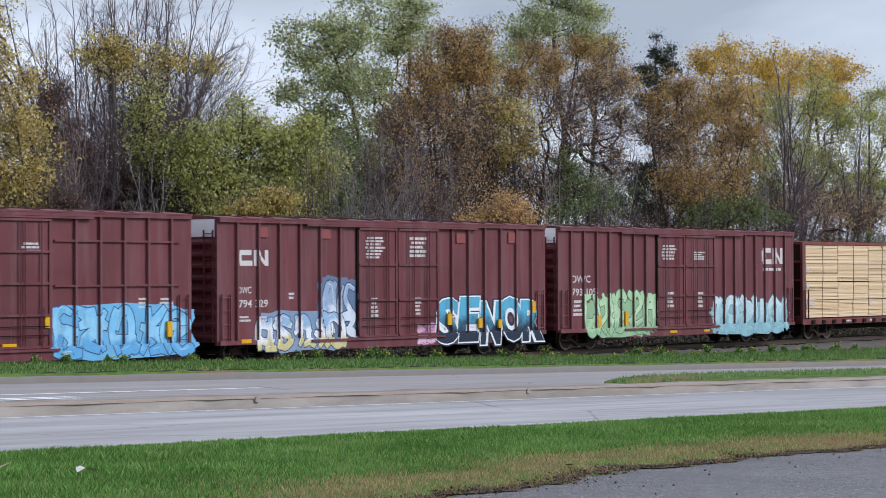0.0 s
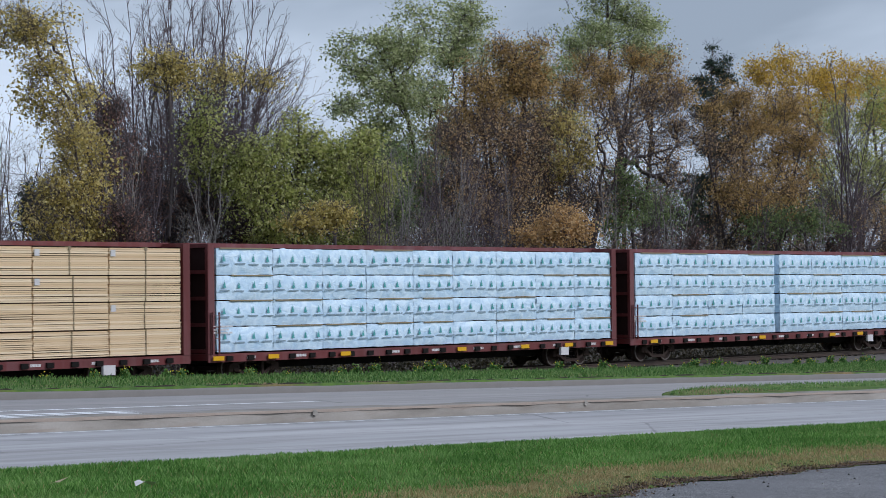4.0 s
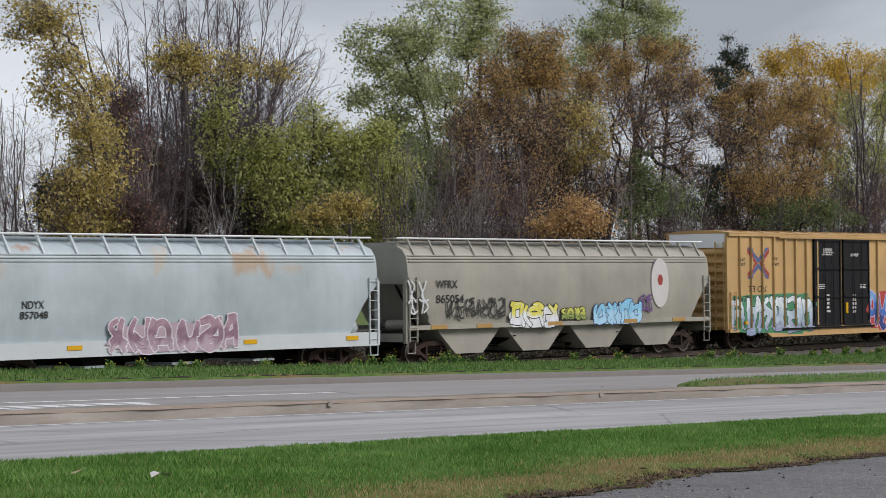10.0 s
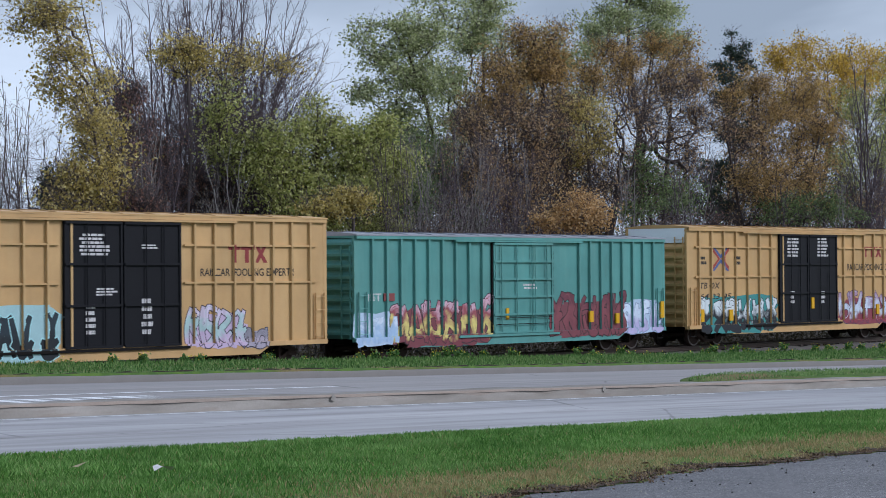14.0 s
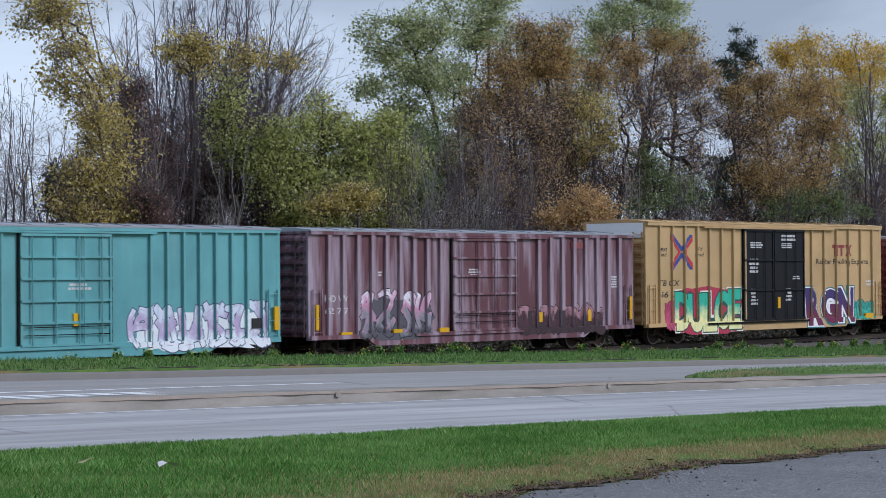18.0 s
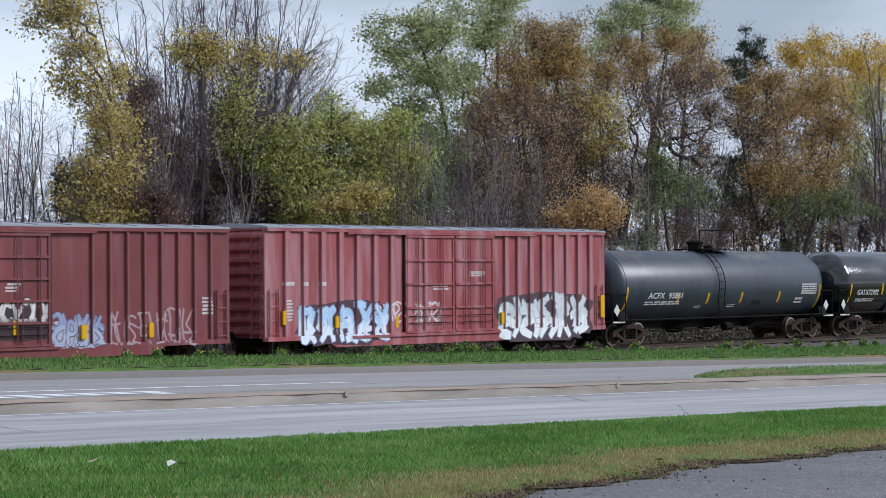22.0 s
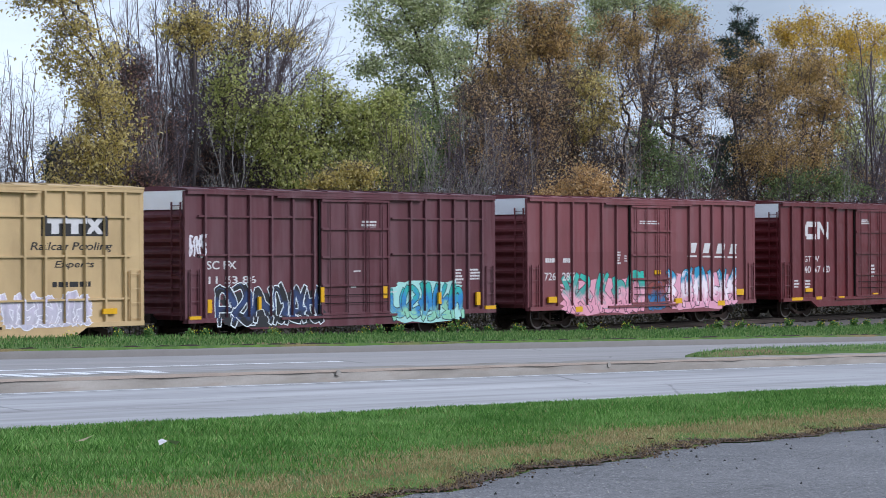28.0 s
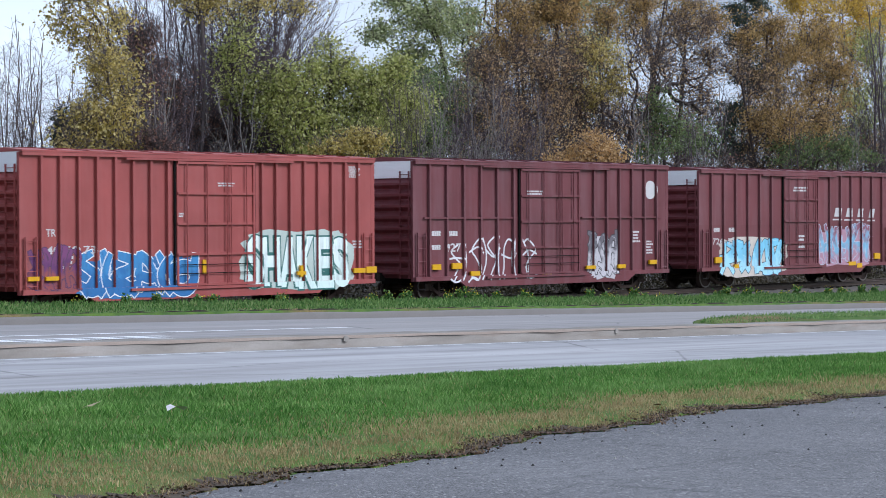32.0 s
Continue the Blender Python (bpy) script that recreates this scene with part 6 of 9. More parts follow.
def centrebeam(x0, spans, wrapped, label, yellow=()):
    """A flat car with a middle beam and end frames, loaded with bundles on both sides of the beam."""
    L = 22.75
    car = thing("lumber_flatcar", pose(x0, CY, 0), label, "flatcar", "cars of the freight train")
    part("deck", MB().box(-0.15, L, -1.45, 1.45, 0.76, 0.97), M_BEAM, car)
    part("side_rail", MB().box(-0.15, L, -1.5, -1.452, 0.70, 0.96), M_BEAM, car)
    part("belly_beam", MB().prism([(2.9, 0.75), (4.2, 0.42), (L - 4.2, 0.42), (L - 2.9, 0.75)], "y", -0.5, 0.5), M_BLACK, car)
    pocket = MB().box(-0.14, 0.14, -1.56, -1.502, 0.74, 0.9).mesh("stake_pocket")
    for k in range(22):
        part("stake_pocket", pocket, M_BLACK, car).location = (0.8 + k * 1.0, 0, 0)
    part("middle_beam", MB().box(0.2, L - 0.3, -0.08, 0.08, 0.97, 4.4), M_BEAM, car)
    part("top_chord", MB().box(-0.15, L, -0.55, 0.55, 4.42, 4.56), M_BEAM, car)
    for x, way in ((-0.15, 1), (L, -1)):
        a, b = min(x, x + way * 0.3), max(x, x + way * 0.3)
        fr = part("end_frame", MB().box(a + 0.1, b - 0.1, -1.38, 1.38, 0.98, 4.4), M_GRIME_SHADE, car)
        for y in (-1.44, -0.5, 0.5, 1.44):
            part("end_post", MB().box(a, b, y - 0.06, y + 0.06, 0.975, 4.5), M_BEAM, fr)
        for z in (1.0, 1.85, 2.7, 3.55, 4.4):
            part("end_crossbar", MB().box(a + 0.02, b - 0.02, -1.37, 1.37, z, z + 0.12), M_BEAM, fr)
        for k in range(3):
            bars(car, 0, 1.6 + k, 1.0, 0.3, 3, y=-1.52, seed=k) if k == 0 and way < 0 else None
    tiers = [1.0, 1.83, 2.68, 3.5, 4.38]
    rng = np.random.default_rng(int(x0))
    for i, (p, q) in enumerate(spans):
        for j in range(4):
            z0, z1 = tiers[j] + 0.022, tiers[j + 1] - 0.01
            if wrapped:
                load_wrapped(car, rng, p, q, z0, z1)
            else:
                load_lumber(car, rng, p, q, z0, z1, i, j)
    for x in yellow:
        part("reflector", MB().box(x, x + 0.5, -1.575, -1.56, 0.76, 0.9), M_YELLOW, car, "yellow reflective tape")
    for k in range(9):
        bars(car, 1.6 + 2.4 * k, 0.76, 0.6, 0.14, 1, y=-1.504, seed=k)
    part("hose_valve", MB().box(18.9, 19.4, -1.6, -1.5, 0.45, 0.75), M_WHITE, car)
    ladder(car, M_BEAM, 0.0, -1.58, 1.1, 2.2, 4, 0.3)
    finish(car, L - 0.1, 2.4, 0.6)
    return car


def load_lumber(car, rng, p, q, z0, z1, i, j):
    n = 13
    mb = MB()
    for k in range(n):
        a, b = z0 + (z1 - z0) * k / n, z0 + (z1 - z0) * (k + 1) / n - 0.005 - (rng.uniform(0.008, 0.022) if rng.uniform() < 0.3 else 0)
        dx0, dx1 = rng.uniform(0, 0.04), rng.uniform(0, 0.04)
        mb.box(p + dx0, q - 0.015 - dx1, -1.45 + rng.uniform(-0.01, 0.01), -0.1, a, b)
        mb.box(p + dx1, q - 0.015 - dx0, 0.1, 1.45, a, b)
    bundle = tagged(part("lumber_pack", mb, M_LUMBER, car), kind="stuff")
    for s in (0.5,):
        x = p + (q - p) * s + rng.uniform(-0.1, 0.1)
        part("strap", MB().box(x - 0.012, x + 0.012, -1.472, -1.45, z0, z1), M_STRAP, bundle)
        if j == 3:
            part("corner_guard", MB().box(x - 0.05, x + 0.05, -1.475, -1.3, z1 - 0.1, z1 + 0.02), M_STRAP, bundle)
    if rng.uniform() < 0.3:
        part("paper_tag", MB().box(p + 0.06, p + 0.26, -1.476, -1.468, z1 - 0.28, z1 - 0.08), M_WHITE, bundle)


def load_wrapped(car, rng, p, q, z0, z1):
    nx, nz = 10, 5
    v, f = [], []
    for i in range(nx + 1):
        for k in range(nz + 1):
            u, w = i / nx, k / nz
            puff = 0.05 * (math.sin(math.pi * w) ** 0.5) * (math.sin(math.pi * u) ** 0.3 if 0 < u < 1 else 0)
            v.append((p + 0.01 + (q - p - 0.02) * u, -1.42 - puff + rng.normal(0, 0.012), z0 + (z1 - z0) * w + (rng.normal(0, 0.008) if 0 < i < nx else 0)))
    for i in range(nx):
        for k in range(nz):
            a = i * (nz + 1) + k
            f.append((a, a + nz + 1, a + nz + 2, a + 1))
    mb = MB()
    mb.v, mb.f = v, f
    mb.box(p + 0.012, q - 0.012, -1.40, -0.1, z0 + .01, z1 - .006)
    mb.box(p + 0.012, q - 0.012, 0.1, 1.44, z0 + .01, z1 - .006)
    bundle = part("plastic_pack", mb, M_WRAP, car, "", True)
    tri, bar_, n = MB(), MB(), max(2, round((q - p) / 0.62))
    y = -1.492
    h = z1 - z0
    for k in range(n):
        x = p + (q - p) * (k + 0.5) / n + rng.uniform(-0.05, 0.05)
        z = z0 + h * (0.5 + rng.uniform(-0.03, 0.03))
        tri.face((x - 0.075, y, z), (x + 0.075, y, z), (x, y, z + h * 0.3))
        bar_.face((x - 0.24, y, z - h * 0.14), (x + 0.24, y, z - h * 0.14), (x + 0.24, y, z - h * 0.08), (x - 0.24, y, z - h * 0.08))
    tagged(part("tree_print", tri, M_PRINT, bundle), kind="stuff")
    tagged(part("bar_print", bar_, M_GREYPRINT, bundle), kind="stuff")
    if rng.uniform() < 0.6:
        a = p + (q - p) * rng.uniform(0, 0.3)
        part("dark_seam", MB().box(a, q - 0.05, -1.47, -1.3, z1 - 0.012, z1 + 0.03), M_STRAP, bundle)


M_RAILWHITE = plain("weathered_white_steel", "d4d8da", 0.5, vary=0.15, scale=2)
M_HOPSILL = plain("pale_sill_paint", "c4cccf", 0.5, vary=0.2, scale=1.2)


def hopper(x0, L, mat, label, sill_mat=None, bays=False, top=4.36, belt=1.2):
    """A covered hopper car with rounded sides, sloped ends and a roof walk."""
    car = thing("covered_hopper", pose(x0, CY, 0), label, "hopper car", "cars of the freight train")
    ring = [(1.44, belt), (1.5, 1.7), (1.52, 2.3), (1.5, 3.0), (1.46, 3.55), (1.4, 3.85), (1.22, 4.1), (0.85, top - 0.1), (0.4, top)]
    stations = [(0.12, 2.9), (0.5, 2.6), (0.9, 2.15), (1.25, 1.6), (1.5, belt), (L / 2, belt), (L - 1.5, belt), (L - 1.25, 1.6), (L - 0.9, 2.15), (L - 0.5, 2.6), (L - 0.12, 2.9)]
    v, f = [], []
    half = [(-y, z) for y, z in ring] + [(y, z) for y, z in reversed(ring)]
    for x, zl in stations:
        for y, z in half:
            v.append((x, y, max(z, zl)))
    n = len(half)
    for i in range(len(stations) - 1):
        for j in range(n):
            a, b = i * n + j, i * n + (j + 1) % n
            f.append((a, a + n, b + n, b))
    f.append(tuple(range(n)))
    f.append(tuple((len(stations) - 1) * n + k for k in reversed(range(n))))
    mb = MB()
    mb.v, mb.f = v, f
    part("hopper_body", mb, mat, car, "", True)
    sm = sill_mat or mat
    z0 = 0.78 if not bays else belt - 0.08
    if not bays:
        part("side_sill", MB().prism([(0.1, z0), (L - 0.1, z0), (L - 0.1, belt + 0.05), (0.1, belt + 0.05)], "y", -1.53, -1.45), sm, car)
        part("side_sill", MB().prism([(0.1, z0), (L - 0.1, z0), (L - 0.1, belt + 0.05), (0.1, belt + 0.05)], "y", 1.45, 1.53), sm, car)
    else:
        for s in (-1, 1):
            part("side_sill", MB().box(0.1, L - 0.1, s * 1.5 - 0.05, s * 1.5 + 0.05, belt - 0.1, belt + 0.06), sm, car)
    for z, y in ((3.66, -1.455), (3.76, -1.435), (3.86, -1.405)):
        part("roof_angle", MB().box(0.2, L - 0.2, y - 0.02, y + 0.06, z, z + 0.035), mat, car)
    # roof walk and its brackets
    walk_z = top + 0.12
    part("running_board", MB().box(0.0, L, -0.95, -0.45, walk_z, walk_z + 0.04), sm, car)
    part("hatch_cover", MB().box(1.0, L - 1.0, -0.3, 0.3, top - 0.01, top + 0.07), mat, car)
    br = MB().prism([(-0.98, walk_z - 0.002), (-1.35, 3.9), (-1.42, 3.9), (-1.08, walk_z - 0.002)], "x", -0.03, 0.03).mesh("roof_bracket")
    for k in range(14 if not bays else 17):
        part("roof_bracket", br, sm, car).location = (0.6 + (L - 1.2) * k / (13 if not bays else 16), 0, 0)
    part("grab_rail", MB().tube((0.0, -1.08, walk_z + 0.02), (L, -1.08, walk_z + 0.02), 0.035), M_RAILWHITE, car, "white roof rail")
    for x, way in ((0.0, 1), (L, -1)):
        a, b = min(x, x + way * .12), max(x, x + way * .12)
        for s in (-1, 1):
            part("corner_post", MB().box(a, b, s * 1.42 - .07, s * 1.42 + .07, 0.8, 3.0), sm, car)
            part("end_brace", MB().tube((x + way * 0.1, s * 1.2, 3.0), (x + way * 0.25, s * 0.9, top), 0.04), sm, car)
        part("end_sill", MB().box(a, b + 0.0, -1.4, 1.4, 0.85, 1.15), sm, car)
        part("end_platform", MB().box(min(x, x + way * 1.2), max(x, x + way * 1.2), -1.3, 1.3, 1.151, 1.19), M_BLACK, car)
        ladder(car, sm, x + (0.14 if way > 0 else -0.58), -1.56, 1.0, 3.0, 7, 0.42)
        part("end_tank", MB().lathe([(-0.5, 0.05), (-0.46, 0.2), (0.46, 0.2), (0.5, 0.05)], "y", 12, (x + way * 0.75, -0.5, 1.42)), sm, car)
        part("stirrup_step", MB().sweep([(x + way * .1, -1.48, 0.8), (x + way * .1, -1.48, 0.45), (x + way * .5, -1.48, 0.45), (x + way * .5, -1.48, 0.8)], 0.02, 5), sm, car)
        part("slope_brace", MB().tube((x + way * 0.15, -0.9, 2.85), (x + way * 1.4, -0.9, 1.2), 0.05), M_BLACK, car)
    if bays:
        w = (L - 5.1) / 4
        for k in range(4):
            a = 1.9 + k * (w + 0.4)
            bay = part("hopper_bay", MB().prism([(a, belt - 0.1), (a + w + 0.1, belt - 0.1), (a + w * 0.74, 0.36), (a + w * 0.3, 0.36)], "y", -1.3, 1.3), mat, car)
            part("discharge_gate", MB().box(a + w * .25, a + w * .8, -0.8, 0.8, 0.28, 0.355), M_BLACK, bay)
    else:
        for k in range(3):
            a = L * (0.24 + 0.2 * k)
            bay = part("hopper_bay", MB().prism([(a, 1.19), (a + 2.2, 1.19), (a + 1.5, 0.5), (a + 0.7, 0.5)], "y", -1.1, 1.1), M_BLACK, car)
            part("discharge_gate", MB().box(a + .6, a + 1.6, -1.2, 0.9, 0.42, 0.495), mat, bay)
    finish(car, L, 2.0, 0.6)
    return car


def tank_car(x0, L, mat, label, stripes, ladder_at, manway):
    """A black tank car with a domed shell, fittings on top and open end platforms."""
    car = thing("tank_car", pose(x0, CY, 0), label, "tank car", "cars of the freight train")
    r, zc, a, b = 1.44, 2.32, 0.35, L - 0.35
    prof = [(a, 0.02), (a + 0.04, 0.5), (a + 0.14, 0.9), (a + 0.3, 1.2), (a + 0.5, 1.37), (a + 0.72, r), (b - 0.72, r), (b - 0.5, 1.37), (b - 0.3, 1.2),
            (b - 0.14, 0.9), (b - 0.04, 0.5), (b, 0.02)]
    part("tank_shell", MB().lathe(prof, "x", 48, (0, 0, zc)), mat, car, "", True)
    for x in (a + 0.72, b - 0.72):
        part("weld_seam", MB().lathe([(x - .02, r + .001), (x - .015, r + .008), (x + .015, r + .008), (x + .02, r + .001)], "x", 48, (0, 0, zc)), mat, car, "", True)
    part("walkway_pipe", MB().tube((0.6, -1.5, 1.03), (L - 0.6, -1.5, 1.03), 0.03), M_BLACK, car)
    for s in (0.04, 0.04 + L - 1.7):
        part("end_platform", MB().box(s, s + 1.6, -1.45, 1.45, 0.93, 1.0), M_BLACK, car)
        part("bolster", MB().prism([(-1.3, 0.99), (1.3, 0.99), (1.2, 1.35), (0.6, 1.0), (-0.6, 1.0), (-1.2, 1.35)], "x", s + 0.7, s + 1.3), M_BLACK, car)
    for x, way in ((0.08, 1), (L - 0.08, -1)):
        part("end_railing", MB().sweep([(x, -1.4, 1.0), (x, -1.4, 2.05), (x, 1.4, 2.05), (x, 1.4, 1.0)], 0.025, 6), M_BLACK, car)
        part("handrail", MB().sweep([(x, -1.42, 1.0), (x, -1.42, 2.05), (x + way * .9, -1.42, 2.05), (x + way * .9, -1.42, 1.0)], 0.025, 6), M_BLACK, car)
        part("white_edge", MB().box(min(x, x + way * .8), max(x, x + way * .8), -1.47, -1.455, 0.93, 0.99), M_WHITE, car)
    # side ladder over the shell, walkway and dome fittings
    mb = MB()
    for dx in (-0.22, 0.22):
        pts = [(ladder_at + dx, -math.sin(t) * (r + 0.1), zc + math.cos(t) * (r + 0.1)) for t in [0.35 + k * 0.22 for k in range(8)]]
        pts += [(ladder_at + dx, -1.54, 0.95)]
        mb.sweep(pts, 0.02, 5)
    for k in range(9):
        t = 0.45 + k * 0.2
        p = (-math.sin(t) * (r + 0.1), zc + math.cos(t) * (r + 0.1))
        mb.tube((ladder_at - 0.22, *p), (ladder_at + 0.22, *p), 0.014, None, 5)
    part("side_ladder", mb, M_BLACK, car)
    part("top_platform", MB().box(manway - 0.9, manway + 1.3, -0.75, 0.75, zc + r + 0.06, zc + r + 0.1), M_BLACK, car)
    part("top_railing", MB().sweep([(manway - 1.3, -0.75, zc + r + .1), (manway - 1.3, -0.75, zc + r + .85), (manway + 1.3, -0.75, zc + r + .85), (manway + 1.3, -0.75, zc + r + .1)], 0.02, 5), M_BLACK, car)
    part("manway", MB().lathe([(zc + r - 0.1, 0.3), (zc + r + 0.3, 0.3), (zc + r + 0.32, 0.36), (zc + r + 0.38, 0.36), (zc + r + 0.45, 0.2)], "z", 18, (manway - 0.5, 0, 0)), M_BLACK, car)
    part("valve_box", MB().lathe([(zc + r - 0.1, 0.2), (zc + r + 0.22, 0.2), (zc + r + 0.26, 0.12)], "z", 14, (manway + 0.5, 0, 0)), M_BLACK, car)
    part("bottom_valve", MB().lathe([(0.5, 0.12), (0.7, 0.16), (0.95, 0.25)], "z", 12, (L * 0.5, 0, 0)), M_BLACK, car)
    for x, t0, t1 in stripes:
        m2 = MB()
        n = 6
        for k in range(n):
            q = []
            for t, dx in ((t0 + (t1 - t0) * k / n, -1), (t0 + (t1 - t0) * k / n, 1), (t0 + (t1 - t0) * (k + 1) / n, 1), (t0 + (t1 - t0) * (k + 1) / n, -1)):
                q.append((x + dx * 0.06, -math.sin(t) * (r + 0.006), zc + math.cos(t) * (r + 0.006)))
            m2.face(*q)
        part("reflector", m2, M_YELLOW, car, "yellow reflective tape")
    for x in (0.3, L - 0.75):
        part("placard", MB().face((x - 0.2, -1.5, 1.42), (x, -1.5, 1.18), (x + 0.2, -1.5, 1.42), (x, -1.5, 1.66)), M_WHITE, car, "white diamond placard")
    finish(car, L, 1.75, 0.4)
    return car

# ---- the cars, from the first to pass to the last ----
CARS = []


def add(car, x0):
    CARS.append((car, x0))
    return car


TAN = "d2a972"
TAGS = [(12.41, 18.79, 0.38, 2.24, 5, ('74bee6', '8ccbec', '5aa6d8'), '2a4270', 1.3, '66b2de'), (10.28, 12.36, 0.64, 2.23, 5, ('b98a94', '8a5058', 'c9a0a8'), '5a2830', 2.3, None, 0.3, True)]
car = add(boxcar(38.98, 18.6, 5.0, paint("maroon_paint", "6d3038"), [(8.94, 12.41)], None, even(0.9, 8.2, 8) + even(12.4, 17.7, 6), label='maroon steel boxcar with blue spray-painted lettering', reflect=[(12.22, 1.45, 0.19, 0.43), (17.57, 1.07, 0.21, 0.5), (10.68, 0.9, 0.57, 0.1)], cross=[2.73, 4.12]), 38.98)
spray(car, TAGS)
bars(car, 11.19, 3.74, 0.93, 0.33, 3, material=M_WHITE)
bars(car, 16.24, 1.98, 0.36, 0.38, 3, material=M_WHITE)
bars(car, 17.2, 1.97, 0.52, 0.38, 3, material=M_WHITE)
TAGS = [(1.79, 6.6, 0.4, 1.84, 5, ('8fb4d4', 'dfe6ec', 'c8c08a'), '2c3a58', 3.3, '7c98b8'), (5.01, 7.23, 0.8, 3.05, 2, ('8ea6c2', 'cdd9e6'), '1d2a48', 4.3, '5c7494'), (10.5, 11.68, 0.44, 1.41, 2, ('c08aa8', 'd9b4c8'), '8a5878', 6.3, None)]
car = add(boxcar(58.93, 18.7, 4.93, paint("maroon_paint", "6d3038"), [(7.17, 9.41), (9.41, 11.85)], None, even(0.9, 7.3, 7) + even(12.7, 17.8, 6), label='maroon steel boxcar with double doors and pale graffiti', reflect=[(1.28, 0.77, 0.5, 0.13), (12.49, 1.18, 0.24, 0.42), (14.4, 1.04, 0.21, 0.36), (15.66, 1.01, 0.22, 0.33), (17.88, 1.56, 0.23, 0.44)], cap=M_CAPWHITE, door_bars=3), 58.93)
spray(car, TAGS)
letters(car, 'SENOR', 11.7, 18.5, 0.4, 2.2, '16283e', '4fa6c6', 'e2eaf0', '16233a', None, 5, 0.05)
mark_white(car, 0.97, 2.48, 3.36, 3.89)
fit_text(car, 'DWC', 0.97, 2.43, 0.65, 0.23, M_WHITE, slant=0)
fit_text(car, '794 329', 1.0, 1.96, 1.45, 0.26, M_WHITE, slant=0)
bars(car, 1.0, 1.47, 0.62, 0.23, 2, material=M_WHITE)
bars(car, 1.88, 1.46, 0.54, 0.22, 2, material=M_WHITE)
bars(car, 7.58, 3.61, 1.15, 0.81, 7, material=M_WHITE)
bars(car, 10.07, 3.66, 1.14, 0.78, 5, material=M_WHITE)
bars(car, 7.9, 1.52, 0.41, 0.74, 5, material=M_WHITE)
bars(car, 10.44, 1.56, 0.36, 0.68, 5, material=M_WHITE)
bars(car, 3.52, 2.2, 0.3, 0.27, 2, material=M_WHITE)
pad(car, 1.96, 2.42, 4.32, 4.66)
pad(car, 5.26, 5.71, 4.31, 4.64)
pad(car, 12.99, 13.51, 4.22, 4.58)
pad(car, 16.28, 16.83, 4.25, 4.66)
TAGS = [(1.62, 7.16, 0.4, 2.52, 5, ('a4cca0', 'b8d6b0', '8fb890'), '40604c', 7.3, None), (11.25, 18.36, 0.32, 2.21, 5, ('c4dce2', 'a4c8d0', '84b4be'), '5f94a4', 8.3, None)]
car = add(boxcar(78.64, 18.7, 4.9, paint("maroon_paint", "6d3038"), [(7.12, 9.28), (9.28, 11.76)], None, even(0.8, 7.2, 8) + even(12.6, 17.9, 7), label='maroon steel boxcar with double doors and green graffiti', reflect=[(2.76, 0.93, 0.21, 0.46), (4.74, 0.97, 0.21, 0.53), (8.32, 0.57, 0.57, 0.1), (11.02, 0.57, 0.47, 0.09)], cap=M_CAPWHITE, door_bars=3), 78.64)
spray(car, TAGS)
mark_white(car, 15.89, 17.75, 3.48, 4.21)
bars(car, 15.94, 3.15, 1.71, 0.2, 1, material=M_WHITE)
fit_text(car, 'DW C', 0.9, 2.71, 1.32, 0.29, M_WHITE, slant=0)
fit_text(car, '793 105', 0.9, 2.19, 1.72, 0.29, M_WHITE, slant=0)
bars(car, 0.98, 1.36, 0.68, 0.68, 4, material=M_WHITE)
bars(car, 7.47, 3.63, 1.23, 0.66, 5, material=M_WHITE)
bars(car, 9.96, 3.64, 1.01, 0.38, 4, material=M_WHITE)
bars(car, 7.9, 1.62, 0.54, 0.71, 4, material=M_WHITE)
bars(car, 10.33, 1.59, 0.45, 0.72, 4, material=M_WHITE)
TAGS = [(0.15, 7.0, 0.53, 2.36, 6, ('dfe8ee', 'b4c6d4', '8f9cb8'), '20222c', 11.3, '3f8a64'), (11.6, 17.34, 0.54, 2.44, 6, ('7aa8dc', '3f6fc0', '2a3a78'), 'e4c8d4', 12.3, 'b83a3a')]
car = add(boxcar(249.67, 18.7, 4.88, paint("yellow_tan_paint", TAN, "d8c090", 0.15, 0.12), [(6.86, 9.22), (9.4, 11.79)], M_DOORBLACK, even(0.9, 7.2, 8) + even(12.6, 17.9, 6), label='tan boxcar with black double doors and red blue cross emblem', reflect=[(1.3, 1.04, 0.2, 0.14), (9.7, 1.38, 0.17, 0.48)], cap=M_CAPWHITE, door_bars=3), 249.67)
spray(car, TAGS)
cross_mark(car, 1.53, 3.26, 2.95, 4.28)
fit_text(car, 'next', 0.77, 3.69, 0.58, 0.16, M_INK, slant=0.2)
fit_text(car, 'load', 0.8, 3.51, 0.55, 0.16, M_INK, slant=0.2)
fit_text(car, 'any', 3.47, 3.7, 0.53, 0.16, M_INK, slant=0.2)
fit_text(car, 'road', 3.47, 3.51, 0.61, 0.17, M_INK, slant=0.2)
fit_text(car, 'TB OX', 1.58, 2.39, 1.52, 0.27, M_INK, slant=0.2)
fit_text(car, '67 12 07', 0.82, 1.98, 2.76, 0.27, M_INK, slant=0.2)
mark_block(car, 14.93, 17.61, 3.66, 4.24)
fit_text(car, 'Railcar Pooling', 14.67, 3.12, 3.21, 0.31, M_INK, slant=0.2)
fit_text(car, 'Experts', 15.52, 2.56, 1.61, 0.32, M_INK, slant=0.2)
bars(car, 15.26, 2.03, 1.87, 0.27, 1, material=M_INK)
bars(car, 7.59, 3.95, 1.16, 0.33, 4, material=M_WHITE)
bars(car, 10.05, 3.9, 0.85, 0.16, 2, material=M_WHITE)
bars(car, 7.08, 2.47, 0.86, 0.23, 3, material=M_WHITE)
